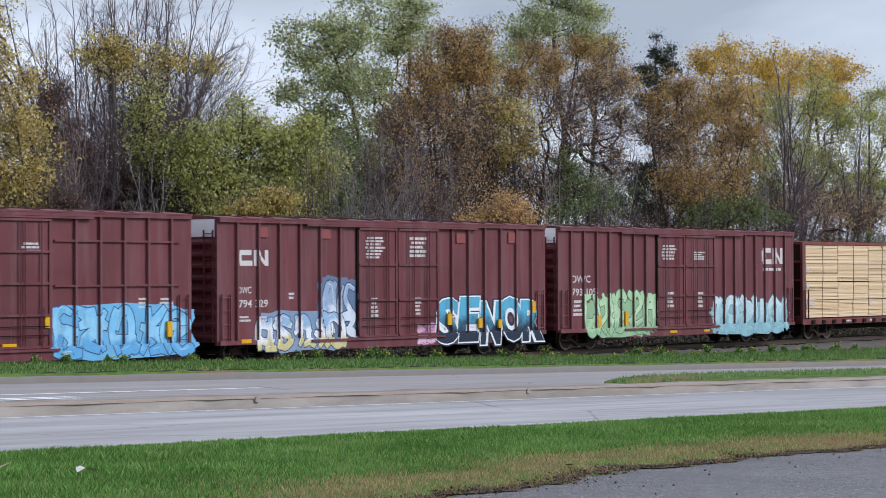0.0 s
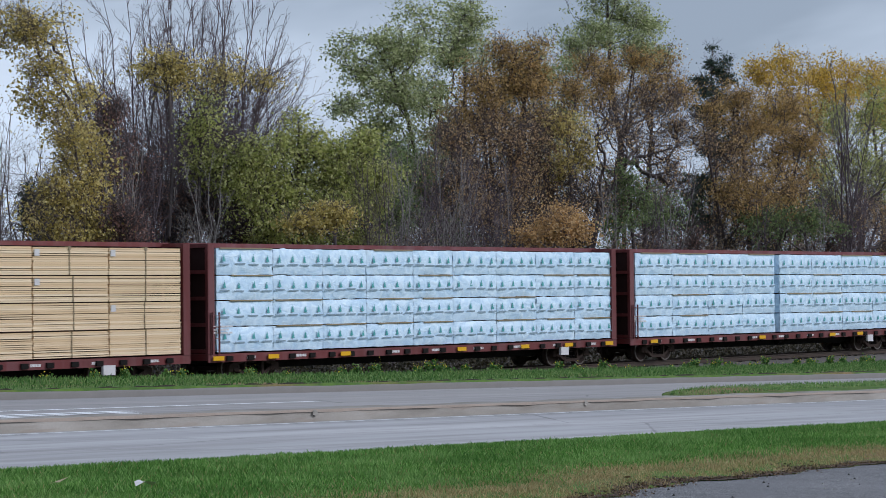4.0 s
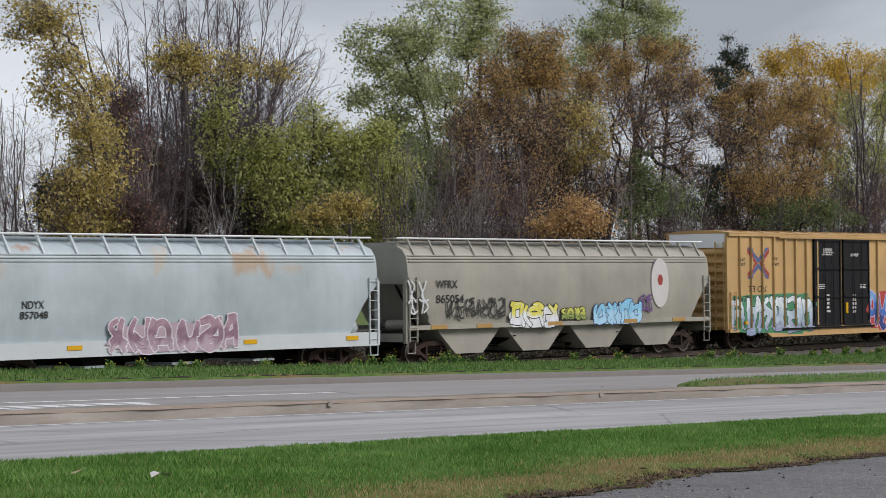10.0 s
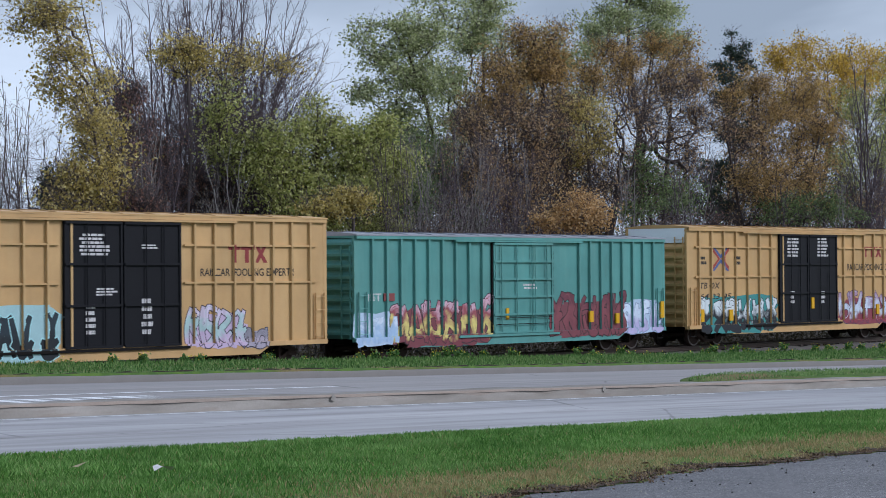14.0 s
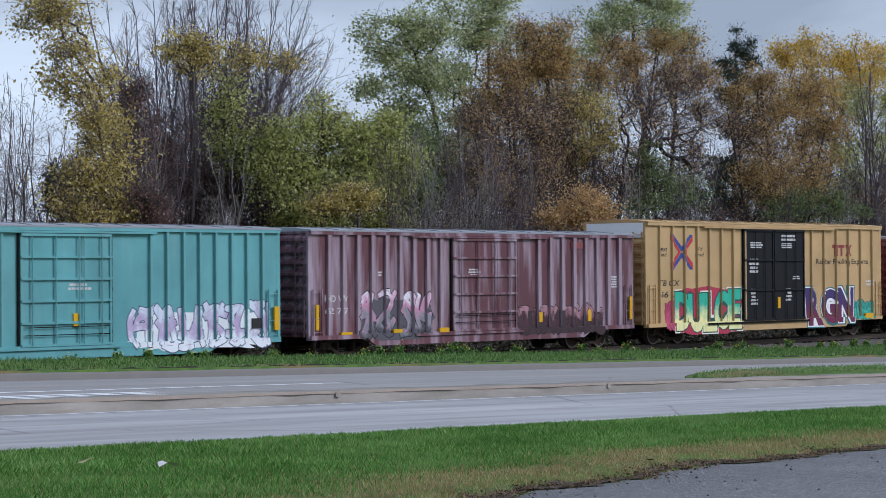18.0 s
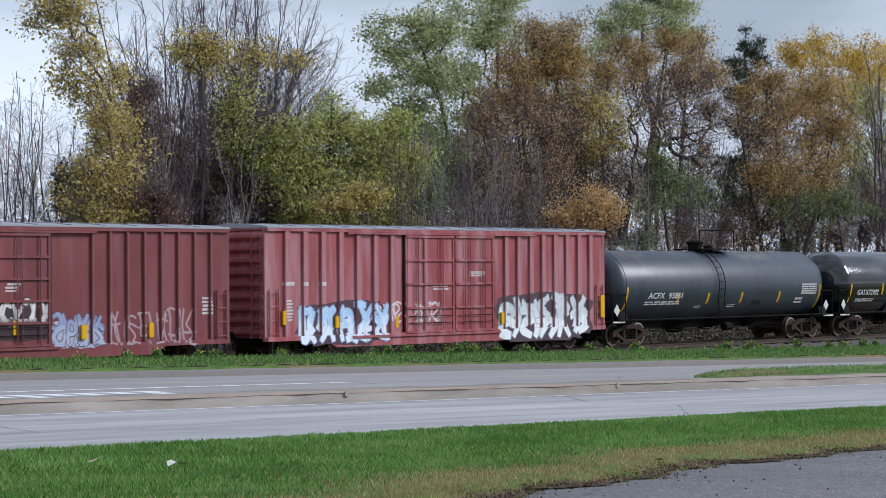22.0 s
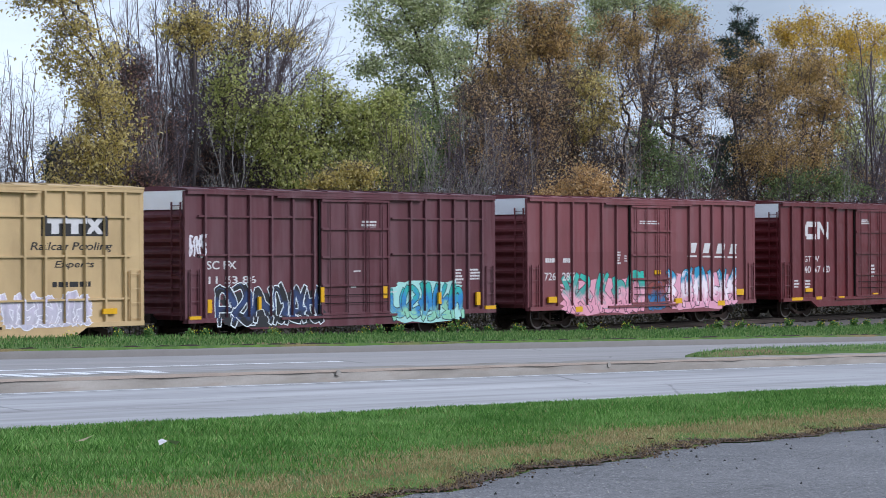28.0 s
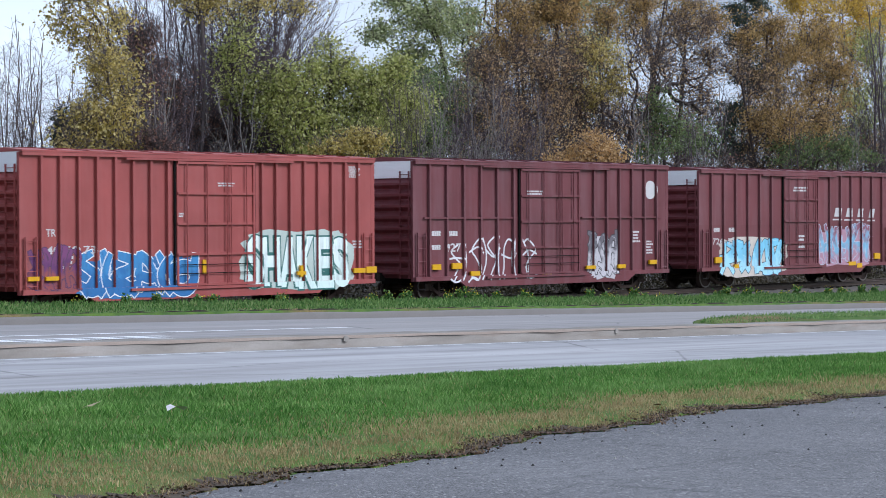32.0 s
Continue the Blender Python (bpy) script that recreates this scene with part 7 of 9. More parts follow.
bars(car, 10.9, 2.47, 0.67, 0.2, 3, material=M_WHITE)
bars(car, 7.94, 1.41, 0.35, 0.86, 5, material=M_WHITE)
bars(car, 10.23, 1.36, 0.36, 0.88, 5, material=M_WHITE)
bars(car, 17.13, 1.16, 0.41, 0.34, 2, material=M_INK)
TAGS = [(3.31, 6.97, 0.46, 2.19, 4, ('26343c', '1b2328'), 'aadce0', 13.3, 'a0c4c8'), (12.05, 14.95, 0.63, 2.17, 4, ('d0c4d8', 'a8c4c4', 'c4b0cc'), '3a3040', 14.3, None), (14.55, 15.89, 0.63, 1.39, 2, ('8a8894', 'a8a0b0'), '4a4450', 15.3, None)]
car = add(boxcar(270.06, 18.7, 4.9, paint("yellow_tan_paint", TAN, "d8c090", 0.15, 0.12), [(6.97, 9.39), (9.39, 11.89)], M_DOORBLACK, even(0.8, 7.3, 8) + even(12.5, 17.9, 7), label='tan boxcar with black double doors and grid of ribs', reflect=[(2.59, 0.98, 0.26, 0.09), (2.96, 1.19, 0.16, 0.29)], cap=M_CAPWHITE, door_bars=3, cross=[3.98, 2.8]), 270.06)
spray(car, TAGS)
cross_mark(car, 1.93, 3.1, 3.0, 4.02)
fit_text(car, 'next', 0.87, 3.69, 0.56, 0.16, M_INK, slant=0.2)
fit_text(car, 'load', 0.87, 3.47, 0.56, 0.17, M_INK, slant=0.2)
fit_text(car, 'any', 3.5, 3.7, 0.52, 0.16, M_INK, slant=0.2)
fit_text(car, 'road', 3.5, 3.47, 0.63, 0.17, M_INK, slant=0.2)
fit_text(car, 'TB OX', 1.8, 2.39, 1.51, 0.27, M_INK, slant=0.2)
fit_text(car, '67 18 65', 1.8, 1.92, 2.3, 0.28, M_INK, slant=0.2)
mark_red(car, 14.05, 15.89, 3.43, 4.01)
fit_text(car, 'RAILCAR POOLING EXPERTS', 12.79, 3.0, 4.33, 0.25, M_INK, slant=0)
bars(car, 7.61, 3.63, 1.27, 0.7, 6, material=M_WHITE)
bars(car, 10.15, 3.85, 0.87, 0.16, 2, material=M_WHITE)
bars(car, 7.84, 1.23, 0.44, 0.97, 5, material=M_WHITE)
bars(car, 8.28, 2.42, 0.9, 0.26, 3, material=M_WHITE)
bars(car, 10.15, 1.18, 0.55, 1.19, 5, material=M_WHITE)
TAGS = [(-0.1, 2.2, 0.55, 1.75, 3, ('d2deee', 'a4bedc'), 'b0c8e0', 18.3, 'b8cce2'), (15.7, 18.62, 0.6, 1.97, 3, ('d2deee', 'b8b0d4'), '8090b0', 19.3, 'b8cce2'), (1.79, 7.57, 0.41, 2.3, 6, ('d0aab8', '9a5058', 'd8c878', '7a3c44'), '3a2430', 16.3, None), (10.86, 16.1, 0.5, 2.4, 5, ('6d3a44', '85484f', '7a4048'), '1c1216', 17.3, None)]
car = add(boxcar(290.28, 18.7, 4.38, paint("green_paint", "5a9c96", "9cc0b0", 0.12, 0.12), [(7.51, 11.19)], None, even(0.85, 7.7, 10) + even(12.9, 17.9, 8), label='green steel boxcar with maroon graffiti along its sides', reflect=[(8.35, 1.35, 0.16, 0.41), (18.46, 1.23, 0.23, 0.66), (13.62, 1.15, 0.24, 0.42), (15.35, 1.07, 0.22, 0.39)], roof_mat=M_ROOF, door_bars=5), 290.28)
spray(car, TAGS)
fit_text(car, 'IBT', 0.64, 2.11, 0.7, 0.26, M_WHITE, slant=0)
pad(car, 1.45, 2.02, 2.1, 2.37)
bars(car, 9.34, 2.43, 0.92, 0.24, 2, material=M_WHITE)
TAGS = [(0.83, 6.88, 0.46, 2.12, 6, ('cfd8dc', '20242a'), '14181c', 20.3, '3a8a88', 0.62), (12.02, 17.94, 0.6, 2.25, 5, ('a88aa8', 'c8d4e4', '8a3a48'), '4a3450', 21.3, None, 0.62)]
car = add(boxcar(310.7, 18.7, 4.86, paint("yellow_tan_paint", "d0a66e", "d8c090", 0.15, 0.12), [(6.97, 9.43), (9.43, 11.88)], M_DOORBLACK, even(0.8, 7.3, 8) + even(12.5, 17.9, 7), label='tan boxcar with black double doors and white graffiti', reflect=[(0.95, 1.0, 0.24, 0.52), (3.14, 1.02, 0.25, 0.46), (9.72, 1.43, 0.23, 0.48), (15.48, 1.09, 0.25, 0.45), (17.74, 1.08, 0.31, 0.48)], cap=M_CAPWHITE, door_bars=3, cross=[4.07, 2.84]), 310.7)
spray(car, TAGS)
cross_mark(car, 1.84, 3.1, 3.09, 4.09)
bars(car, 0.91, 3.32, 0.52, 0.4, 2, material=M_INK)
bars(car, 3.47, 3.31, 0.63, 0.42, 2, material=M_INK)
fit_text(car, 'TB OX', 0.91, 2.36, 1.49, 0.25, M_INK, slant=0.2)
fit_text(car, '64 23 05', 0.91, 1.93, 2.36, 0.23, M_INK, slant=0.2)
mark_red(car, 14.28, 16.01, 3.68, 4.15)
fit_text(car, 'RAILCAR POOLING EXPERTS', 12.88, 3.08, 4.7, 0.3, M_INK, slant=0)
bars(car, 7.63, 3.66, 1.03, 0.86, 6, material=M_WHITE)
bars(car, 10.16, 3.67, 1.02, 0.87, 6, material=M_WHITE)
bars(car, 7.9, 1.64, 0.36, 0.6, 3, material=M_WHITE)
bars(car, 10.44, 1.61, 0.37, 0.61, 3, material=M_WHITE)
TAGS = [(3.78, 6.8, 0.48, 1.77, 4, ('8f86ac', 'b4b8cc'), 'd0d4e0', 22.3, None, 0.4), (11.89, 18.33, 0.5, 2.17, 6, ('cfd6e4', 'b9a8c8', 'e4e8ee'), '4a5a70', 23.3, None, 0.62)]
car = add(boxcar(330.9, 18.7, 4.4, paint("teal_paint", "66aaae", "a8ccc4", 0.12, 0.1), [(7.59, 11.26)], None, even(0.85, 7.7, 10) + even(12.9, 17.9, 8), label='pale teal steel boxcar with lilac graffiti', reflect=[(3.12, 1.06, 0.19, 0.44), (6.18, 1.07, 0.2, 0.43), (9.8, 1.4, 0.25, 0.4), (18.51, 1.11, 0.22, 0.77), (0.16, 1.06, 0.15, 0.79)], roof_mat=M_ROOF, door_bars=5), 330.9)
spray(car, TAGS)
fit_text(car, 'IBT', 0.67, 2.12, 0.59, 0.24, M_WHITE, slant=0)
fit_text(car, '195 41', 0.69, 1.76, 1.26, 0.2, M_WHITE, slant=0)
pad(car, 1.53, 2.03, 2.15, 2.37, M_PADGREEN)
pad(car, 0.74, 1.19, 1.36, 1.6, M_INK)
pad(car, 1.45, 2.0, 1.37, 1.62, M_INK)
pad(car, 17.41, 17.91, 1.19, 1.51, M_INK)
bars(car, 9.49, 2.48, 0.92, 0.24, 2, material=M_WHITE)
TAGS = [(2.3, 6.51, 0.59, 2.52, 4, ('e0dce4', 'c88aa8', '8a8890', '55525a'), '141216', 24.3, None, 0.62), (11.32, 16.78, 0.55, 1.81, 6, ('a87a84', '4a2a32', '3a242a'), '1a1216', 25.3, None, 0.62)]
car = add(boxcar(351.09, 18.7, 4.38, paint("chalky_maroon_paint", "6a3e46", "b8a6b4", 0.85, 0.1), [(7.43, 11.22)], None, even(0.95, 7.6, 10) + even(12.6, 17.8, 8), label='chalky faded maroon boxcar with grey graffiti', reflect=[(1.76, 0.87, 0.55, 0.09), (4.43, 0.88, 0.48, 0.12), (6.96, 0.84, 0.51, 0.16), (0.29, 1.05, 0.14, 0.85), (12.62, 1.09, 0.21, 0.36), (15.71, 1.07, 0.22, 0.43), (18.48, 1.08, 0.15, 0.89)], roof_mat=M_ROOF, door_bars=5, posts=0.2), 351.09)
spray(car, TAGS)
fit_text(car, 'HD W', 0.75, 1.98, 1.09, 0.23, M_WHITE, slant=0)
fit_text(car, '62 77', 0.75, 1.58, 1.11, 0.21, M_WHITE, slant=0)
bars(car, 8.36, 2.81, 0.72, 0.29, 3, material=M_WHITE)
bars(car, 17.27, 2.31, 0.45, 0.48, 5, material=M_WHITE)
bars(car, 3.47, 2.82, 0.24, 0.2, 2, material=M_WHITE)
pad(car, 14.65, 15.38, 3.83, 4.09)
TAGS = [(1.2, 2.4, 0.5, 1.9, 2, ('a83a58', 'c05070'), '7a2440', 26.3, None), (15.95, 18.1, 0.68, 1.71, 4, ('2f9c90', '3fb0a0'), '1d4a48', 28.3, None)]
car = add(boxcar(370.78, 18.7, 4.9, paint("yellow_tan_paint", "cba674", "d8c090", 0.15, 0.12), [(6.98, 9.44), (9.44, 11.95)], M_DOORBLACK, even(0.9, 7.2, 8) + even(12.6, 17.9, 6), label='tan boxcar with black double doors and teal graffiti', reflect=[(9.8, 1.34, 0.19, 0.48), (17.52, 0.79, 0.71, 0.22)], cap=M_CAPWHITE, door_bars=3), 370.78)
spray(car, TAGS)
letters(car, 'DULCE', 2.0, 6.85, 0.42, 2.15, 'e8e4a4', '2fae92', '1d4a48', 'ece8da', 'b02c48', 3, 0.06)
letters(car, 'RGN', 12.1, 16.2, 0.5, 2.25, '6a2444', '3c2c64', 'f2eef4', '2a6a70', None, 8, 0.06)
cross_mark(car, 1.7, 3.31, 3.01, 4.42, 1)
fit_text(car, 'next', 0.88, 3.74, 0.59, 0.16, M_INK, slant=0.2)
fit_text(car, 'load', 0.91, 3.54, 0.51, 0.15, M_INK, slant=0.2)
fit_text(car, 'any', 3.55, 3.75, 0.52, 0.16, M_INK, slant=0.2)
fit_text(car, 'road', 3.5, 3.54, 0.62, 0.16, M_INK, slant=0.2)
fit_text(car, 'TB OX', 0.88, 2.35, 1.46, 0.24, M_INK, slant=0.2)
fit_text(car, '66 35 22', 0.91, 1.89, 2.29, 0.25, M_INK, slant=0.2)
mark_red(car, 14.41, 16.13, 3.56, 4.07)
fit_text(car, 'Railcar Pooling Experts', 13.02, 3.14, 4.55, 0.31, M_INK, slant=0)
bars(car, 7.56, 3.88, 1.04, 0.29, 3, material=M_WHITE)
bars(car, 10.03, 4.19, 1.31, 0.31, 2, material=M_WHITE)
bars(car, 10.03, 3.89, 0.98, 0.24, 3, material=M_WHITE)
bars(car, 7.49, 2.83, 0.77, 0.65, 4, material=M_WHITE)
bars(car, 10.93, 2.55, 0.69, 0.18, 2, material=M_WHITE)
bars(car, 7.61, 1.49, 0.52, 0.72, 5, material=M_WHITE)
bars(car, 10.38, 1.62, 0.55, 0.6, 4, material=M_WHITE)
bars(car, 17.32, 2.22, 0.94, 0.31, 2, material=M_WHITE)
TAGS = [(2.56, 7.59, 0.61, 1.92, 5, ('b4c4b0', 'ccd8c6'), '6a5a58', 29.3, None, 0.3), (8.15, 11.26, 0.95, 2.31, 6, ('d8d4d4', '3a2a2e'), '2a2024', 30.3, None, 0.62), (11.26, 13.47, 0.68, 1.92, 4, ('8a94b4', 'a8b0c4'), '5a5064', 31.3, None, 0.4), (13.54, 17.24, 0.65, 1.99, 6, ('9a6e70', '8a5658'), 'a89098', 32.3, None, 0.4, True)]
car = add(boxcar(390.85, 18.7, 4.38, paint("brown_red_paint", "7e3c3e", "a88088", 0.2, 0.15), [(7.69, 11.23)], None, even(0.85, 7.7, 10) + even(12.9, 17.9, 8), label='brown-red steel boxcar with pale green graffiti', reflect=[(3.12, 0.97, 0.15, 0.49), (6.02, 0.98, 0.16, 0.48), (9.85, 1.19, 0.16, 0.41), (12.52, 1.01, 0.21, 0.43), (15.27, 1.0, 0.18, 0.45), (0.16, 1.0, 0.09, 0.85)], roof_mat=M_ROOF, door_bars=5), 390.85)
spray(car, TAGS)
fit_text(car, 'IBT', 0.79, 2.18, 0.52, 0.23, M_WHITE, slant=0)
fit_text(car, '195 98', 0.79, 1.72, 1.27, 0.22, M_WHITE, slant=0)
pad(car, 0.79, 1.28, 1.28, 1.63, M_INK)
pad(car, 1.57, 2.18, 1.27, 1.65, M_INK)
bars(car, 9.5, 2.43, 0.74, 0.29, 3, material=M_WHITE)
bars(car, 17.54, 1.64, 0.46, 0.59, 5, material=M_WHITE)
bars(car, -0.78, 4.11, 0.28, 0.12, 1, material=M_WHITE)
TAGS = [(1.5, 6.17, 0.5, 2.02, 5, ('a8c8e8', 'dce8f4'), '8a98b8', 33.3, '4a3440', 0.62), (12.07, 17.81, 0.36, 2.23, 5, ('c4ccd0', 'e4eaec'), '9aa4ac', 34.3, '4a3a44', 0.62), (5.23, 8.86, 1.13, 2.01, 7, ('a85a60', 'b8848c'), 'd8c8cc', 35.3, None, 0.3, True)]
car = add(boxcar(411.3, 18.7, 4.45, paint("salmon_red_paint", "a04e52", "c098a0", 0.6, 0.08), [(6.86, 9.58), (9.58, 11.84)], None, even(0.95, 8.0, 9) + even(12.6, 17.8, 8), label='salmon-red boxcar with smooth double doors and white graffiti', reflect=[(0.78, 1.26, 0.13, 0.46), (6.42, 1.05, 0.15, 0.39), (3.36, 1.11, 0.17, 0.38), (12.32, 1.06, 0.16, 0.42), (18.51, 1.18, 0.23, 0.86)], roof_mat=M_ROOF, door_bars=4, posts=0.22), 411.3)
spray(car, TAGS)
bars(car, 0.77, 2.5, 0.62, 0.2, 1, material=M_WHITE)
bars(car, 1.7, 2.49, 0.32, 0.2, 1, material=M_WHITE)
bars(car, 2.55, 2.48, 0.33, 0.21, 1, material=M_WHITE)
bars(car, 0.88, 1.35, 0.41, 0.74, 7, material=M_WHITE)
bars(car, 8.39, 2.31, 0.94, 0.18, 2, material=M_WHITE)
bars(car, 10.44, 2.78, 0.98, 0.2, 3, material=M_WHITE)
TAGS = [(1.79, 5.98, 0.44, 1.64, 6, ('a8aeb4', 'c4c8cc'), '5a5e64', 36.3, None, 0.5), (9.99, 13.62, 0.7, 1.88, 5, ('c4bccc', 'b8b4c0'), 'e4e2e8', 37.3, None, 0.5)]
car = add(boxcar(481.68, 15.66, 4.93, paint("yellow_tan_paint", "caac7c", "d8c090", 0.15, 0.12), [(5.98, 9.65)], M_DOORBLACK, even(0.7, 6.6, 8) + even(10.9, 14.9, 6), label='tan boxcar with a wide black door and cross emblem', reflect=[(1.18, 0.99, 0.53, 0.24), (14.24, 1.1, 0.57, 0.17)], cap=M_CAPWHITE, door_bars=3, cross=[4.05, 2.86, 1.56]), 481.68)
spray(car, TAGS)
cross_mark(car, 1.79, 3.1, 2.95, 3.97)
fit_text(car, 'next', 0.89, 3.54, 0.58, 0.16, M_INK, slant=0.2)
fit_text(car, 'load', 0.89, 3.32, 0.58, 0.16, M_INK, slant=0.2)
fit_text(car, 'any', 3.43, 3.54, 0.5, 0.17, M_INK, slant=0.2)
fit_text(car, 'road', 3.43, 3.32, 0.56, 0.17, M_INK, slant=0.2)
fit_text(car, 'FB OX', 0.89, 2.36, 1.42, 0.26, M_INK, slant=0.2)
fit_text(car, '50 46 51', 0.89, 1.91, 2.23, 0.28, M_INK, slant=0.2)
mark_block(car, 11.58, 14.25, 3.46, 4.07)
fit_text(car, 'Railcar Pooling', 11.16, 2.97, 3.26, 0.31, M_INK, slant=0.2)
fit_text(car, 'Experts', 12.1, 2.46, 1.58, 0.26, M_INK, slant=0.2)
bars(car, 12.0, 1.89, 1.55, 0.26, 1, material=M_INK)
bars(car, 6.39, 3.74, 1.07, 0.33, 3, material=M_WHITE)
bars(car, 8.0, 3.69, 0.82, 0.1, 1, material=M_WHITE)
bars(car, 6.63, 2.33, 1.19, 1.01, 5, material=M_WHITE)
bars(car, 7.61, 1.93, 0.75, 0.29, 2, material=M_WHITE)
bars(car, 6.22, 1.75, 0.49, 0.29, 2, material=M_WHITE)
TAGS = [(1.23, 6.4, 0.46, 2.06, 6, ('1c1e22', '2c3f68', '1c1e22'), 'd8e0e4', 38.3, None, 0.62), (9.74, 13.84, 0.43, 1.98, 5, ('2fa79c', '2f7fb8', '8ac4a4'), '0f3a44', 39.3, '9fd0c8', 0.62), (0.05, 0.83, 2.69, 3.62, 3, ('6d3038', 'd0ccd2'), 'd8d4da', 40.3, None, 0.6, True)]
car = add(boxcar(499.24, 15.65, 4.93, paint("maroon_paint", "5c2932"), [(6.18, 9.74)], None, even(0.8, 5.9, 6) + even(10.9, 14.9, 6), label='maroon boxcar with a grid of ribs and black graffiti', reflect=[(0.94, 1.03, 0.18, 0.43), (0.3, 0.84, 0.5, 0.1), (3.24, 1.09, 0.13, 0.42), (6.26, 1.27, 0.16, 0.51), (9.46, 1.35, 0.21, 0.41), (12.43, 1.1, 0.16, 0.4), (14.61, 1.01, 0.22, 0.47), (15.32, 0.85, 0.6, 0.13)], cap=M_CAPWHITE, cross=[4.1, 2.87], door_bars=4), 499.24)
spray(car, TAGS)
fit_text(car, 'SC FX', 0.9, 2.41, 1.34, 0.27, M_WHITE, slant=0)
fit_text(car, '11 53 86', 0.98, 1.95, 2.17, 0.24, M_WHITE, slant=0)
bars(car, 8.26, 3.68, 0.88, 0.35, 3, material=M_WHITE)
bars(car, 13.27, 1.78, 0.61, 0.56, 5, material=M_WHITE)
bars(car, 14.17, 1.91, 0.65, 0.43, 4, material=M_WHITE)
bars(car, 7.68, 1.68, 0.41, 0.23, 1, material=M_WHITE)
bars(car, 9.74, 1.53, 0.45, 0.06, 2, material=M_WHITE)
bars(car, 7.83, 2.26, 0.43, 0.07, 1, material=M_WHITE)
TAGS = [(1.92, 7.48, 0.42, 2.3, 5, ('2fae9c', '4f9890', 'e0a0b0', 'dc98aa'), '4a2438', 41.3, None), (8.83, 14.26, 0.49, 2.46, 5, ('2f8eb4', 'e8dae0', 'dc9cb0'), '241a28', 42.3, None), (7.62, 9.0, 0.51, 1.85, 2, ('8a4440', '2f6fa0'), '4a2420', 43.3, None)]
car = add(boxcar(516.95, 15.64, 4.93, paint("maroon_paint", "7c3d42", band=2.9), [(6.49, 9.35)], None, even(0.8, 5.6, 6) + even(10.7, 14.9, 6), label='brown-maroon boxcar with pink and teal graffiti', reflect=[(1.37, 1.01, 0.51, 0.22), (3.04, 0.63, 0.44, 0.2), (8.34, 2.0, 0.41, 0.16), (9.82, 0.82, 0.47, 0.2), (12.94, 0.67, 0.53, 0.2), (14.4, 1.08, 0.55, 0.25)], cap=M_CAPWHITE, door_bars=4), 516.95)
spray(car, TAGS)
slant_mark(car, 10.6, 14.58, 2.67, 3.25)
bars(car, 1.04, 2.46, 0.6, 0.27, 1, material=M_WHITE)
bars(car, 2.1, 2.45, 0.59, 0.27, 1, material=M_WHITE)
fit_text(car, '726', 0.99, 1.84, 0.7, 0.3, M_WHITE, slant=0)
fit_text(car, '287', 2.1, 1.82, 0.74, 0.31, M_WHITE, slant=0)
bars(car, 7.14, 3.97, 1.34, 0.17, 2, material=M_WHITE)
bars(car, 5.56, 2.41, 0.38, 0.52, 5, material=M_WHITE)
bars(car, 6.16, 2.5, 0.22, 0.28, 3, material=M_WHITE)
car = add(boxcar(534.78, 15.4, 4.95, paint("dark_red_paint", "641f25", "8a5a62", 0.2, 0.1, rough=0.36, dent=0.9), [(6.16, 9.51)], None, even(0.8, 5.5, 6) + even(10.2, 14.6, 6), label='dark red glossy boxcar without graffiti', reflect=[(1.14, 0.76, 0.9, 0.13), (2.12, 1.12, 0.57, 0.15), (2.96, 0.77, 0.47, 0.13), (4.9, 0.77, 0.48, 0.11), (7.93, 0.84, 0.47, 0.14), (10.68, 0.86, 0.57, 0.11), (12.33, 0.85, 0.58, 0.11), (13.12, 1.09, 0.51, 0.14), (14.24, 0.81, 0.86, 0.12)], cap=M_CAPWHITE, door_bars=4), 534.78)
mark_white(car, 1.95, 3.92, 3.4, 4.17)
fit_text(car, 'GT W', 1.81, 2.42, 1.31, 0.25, M_WHITE, slant=0)
fit_text(car, '40 67 60', 1.81, 1.94, 2.22, 0.3, M_WHITE, slant=0)
bars(car, 1.0, 1.29, 0.45, 0.38, 3, material=M_WHITE)
bars(car, 1.88, 1.27, 0.49, 0.39, 3, material=M_WHITE)
bars(car, 6.69, 4.07, 0.77, 0.24, 3, material=M_WHITE)
bars(car, 7.5, 1.69, 0.46, 0.6, 4, material=M_WHITE)
bars(car, 12.33, 1.97, 1.05, 0.19, 1, material=M_WHITE)
TAGS = [(1.94, 7.25, 0.45, 2.18, 4, ('3f86bc', '2f6fa8'), 'e8f0f6', 44.3, None), (0.15, 2.34, 0.71, 2.33, 4, ('7a4470', '6a3a6a', '8f4d50'), '5a3858', 46.3, None)]
car = add(boxcar(552.43, 15.6, 4.95, paint("light_red_paint", "a8504c", "b87a78", 0.15, 0.08), [(6.2, 9.75)], None, even(0.75, 5.9, 8) + even(10.1, 14.8, 8), label='bright red boxcar with blue and white graffiti', reflect=[(0.4, 1.13, 0.43, 0.13), (1.12, 1.13, 0.49, 0.12), (7.42, 1.2, 0.15, 0.45), (11.92, 1.02, 0.13, 0.37), (11.92, 1.08, 0.41, 0.12), (14.8, 1.09, 0.57, 0.16), (15.4, 1.08, 0.53, 0.21)], cap=M_CAPWHITE, door_bars=4), 552.43)
spray(car, TAGS)
letters(car, 'SHAKES', 9.3, 14.3, 0.6, 2.45, 'd8ece6', 'e8f4f0', '2f6a64', None, 'bccac2', 6, 0.05)
fit_text(car, 'TR', 0.95, 2.43, 0.39, 0.22, M_WHITE, slant=0)
fit_text(car, '40 50 73', 0.95, 1.9, 1.98, 0.24, M_WHITE, slant=0)
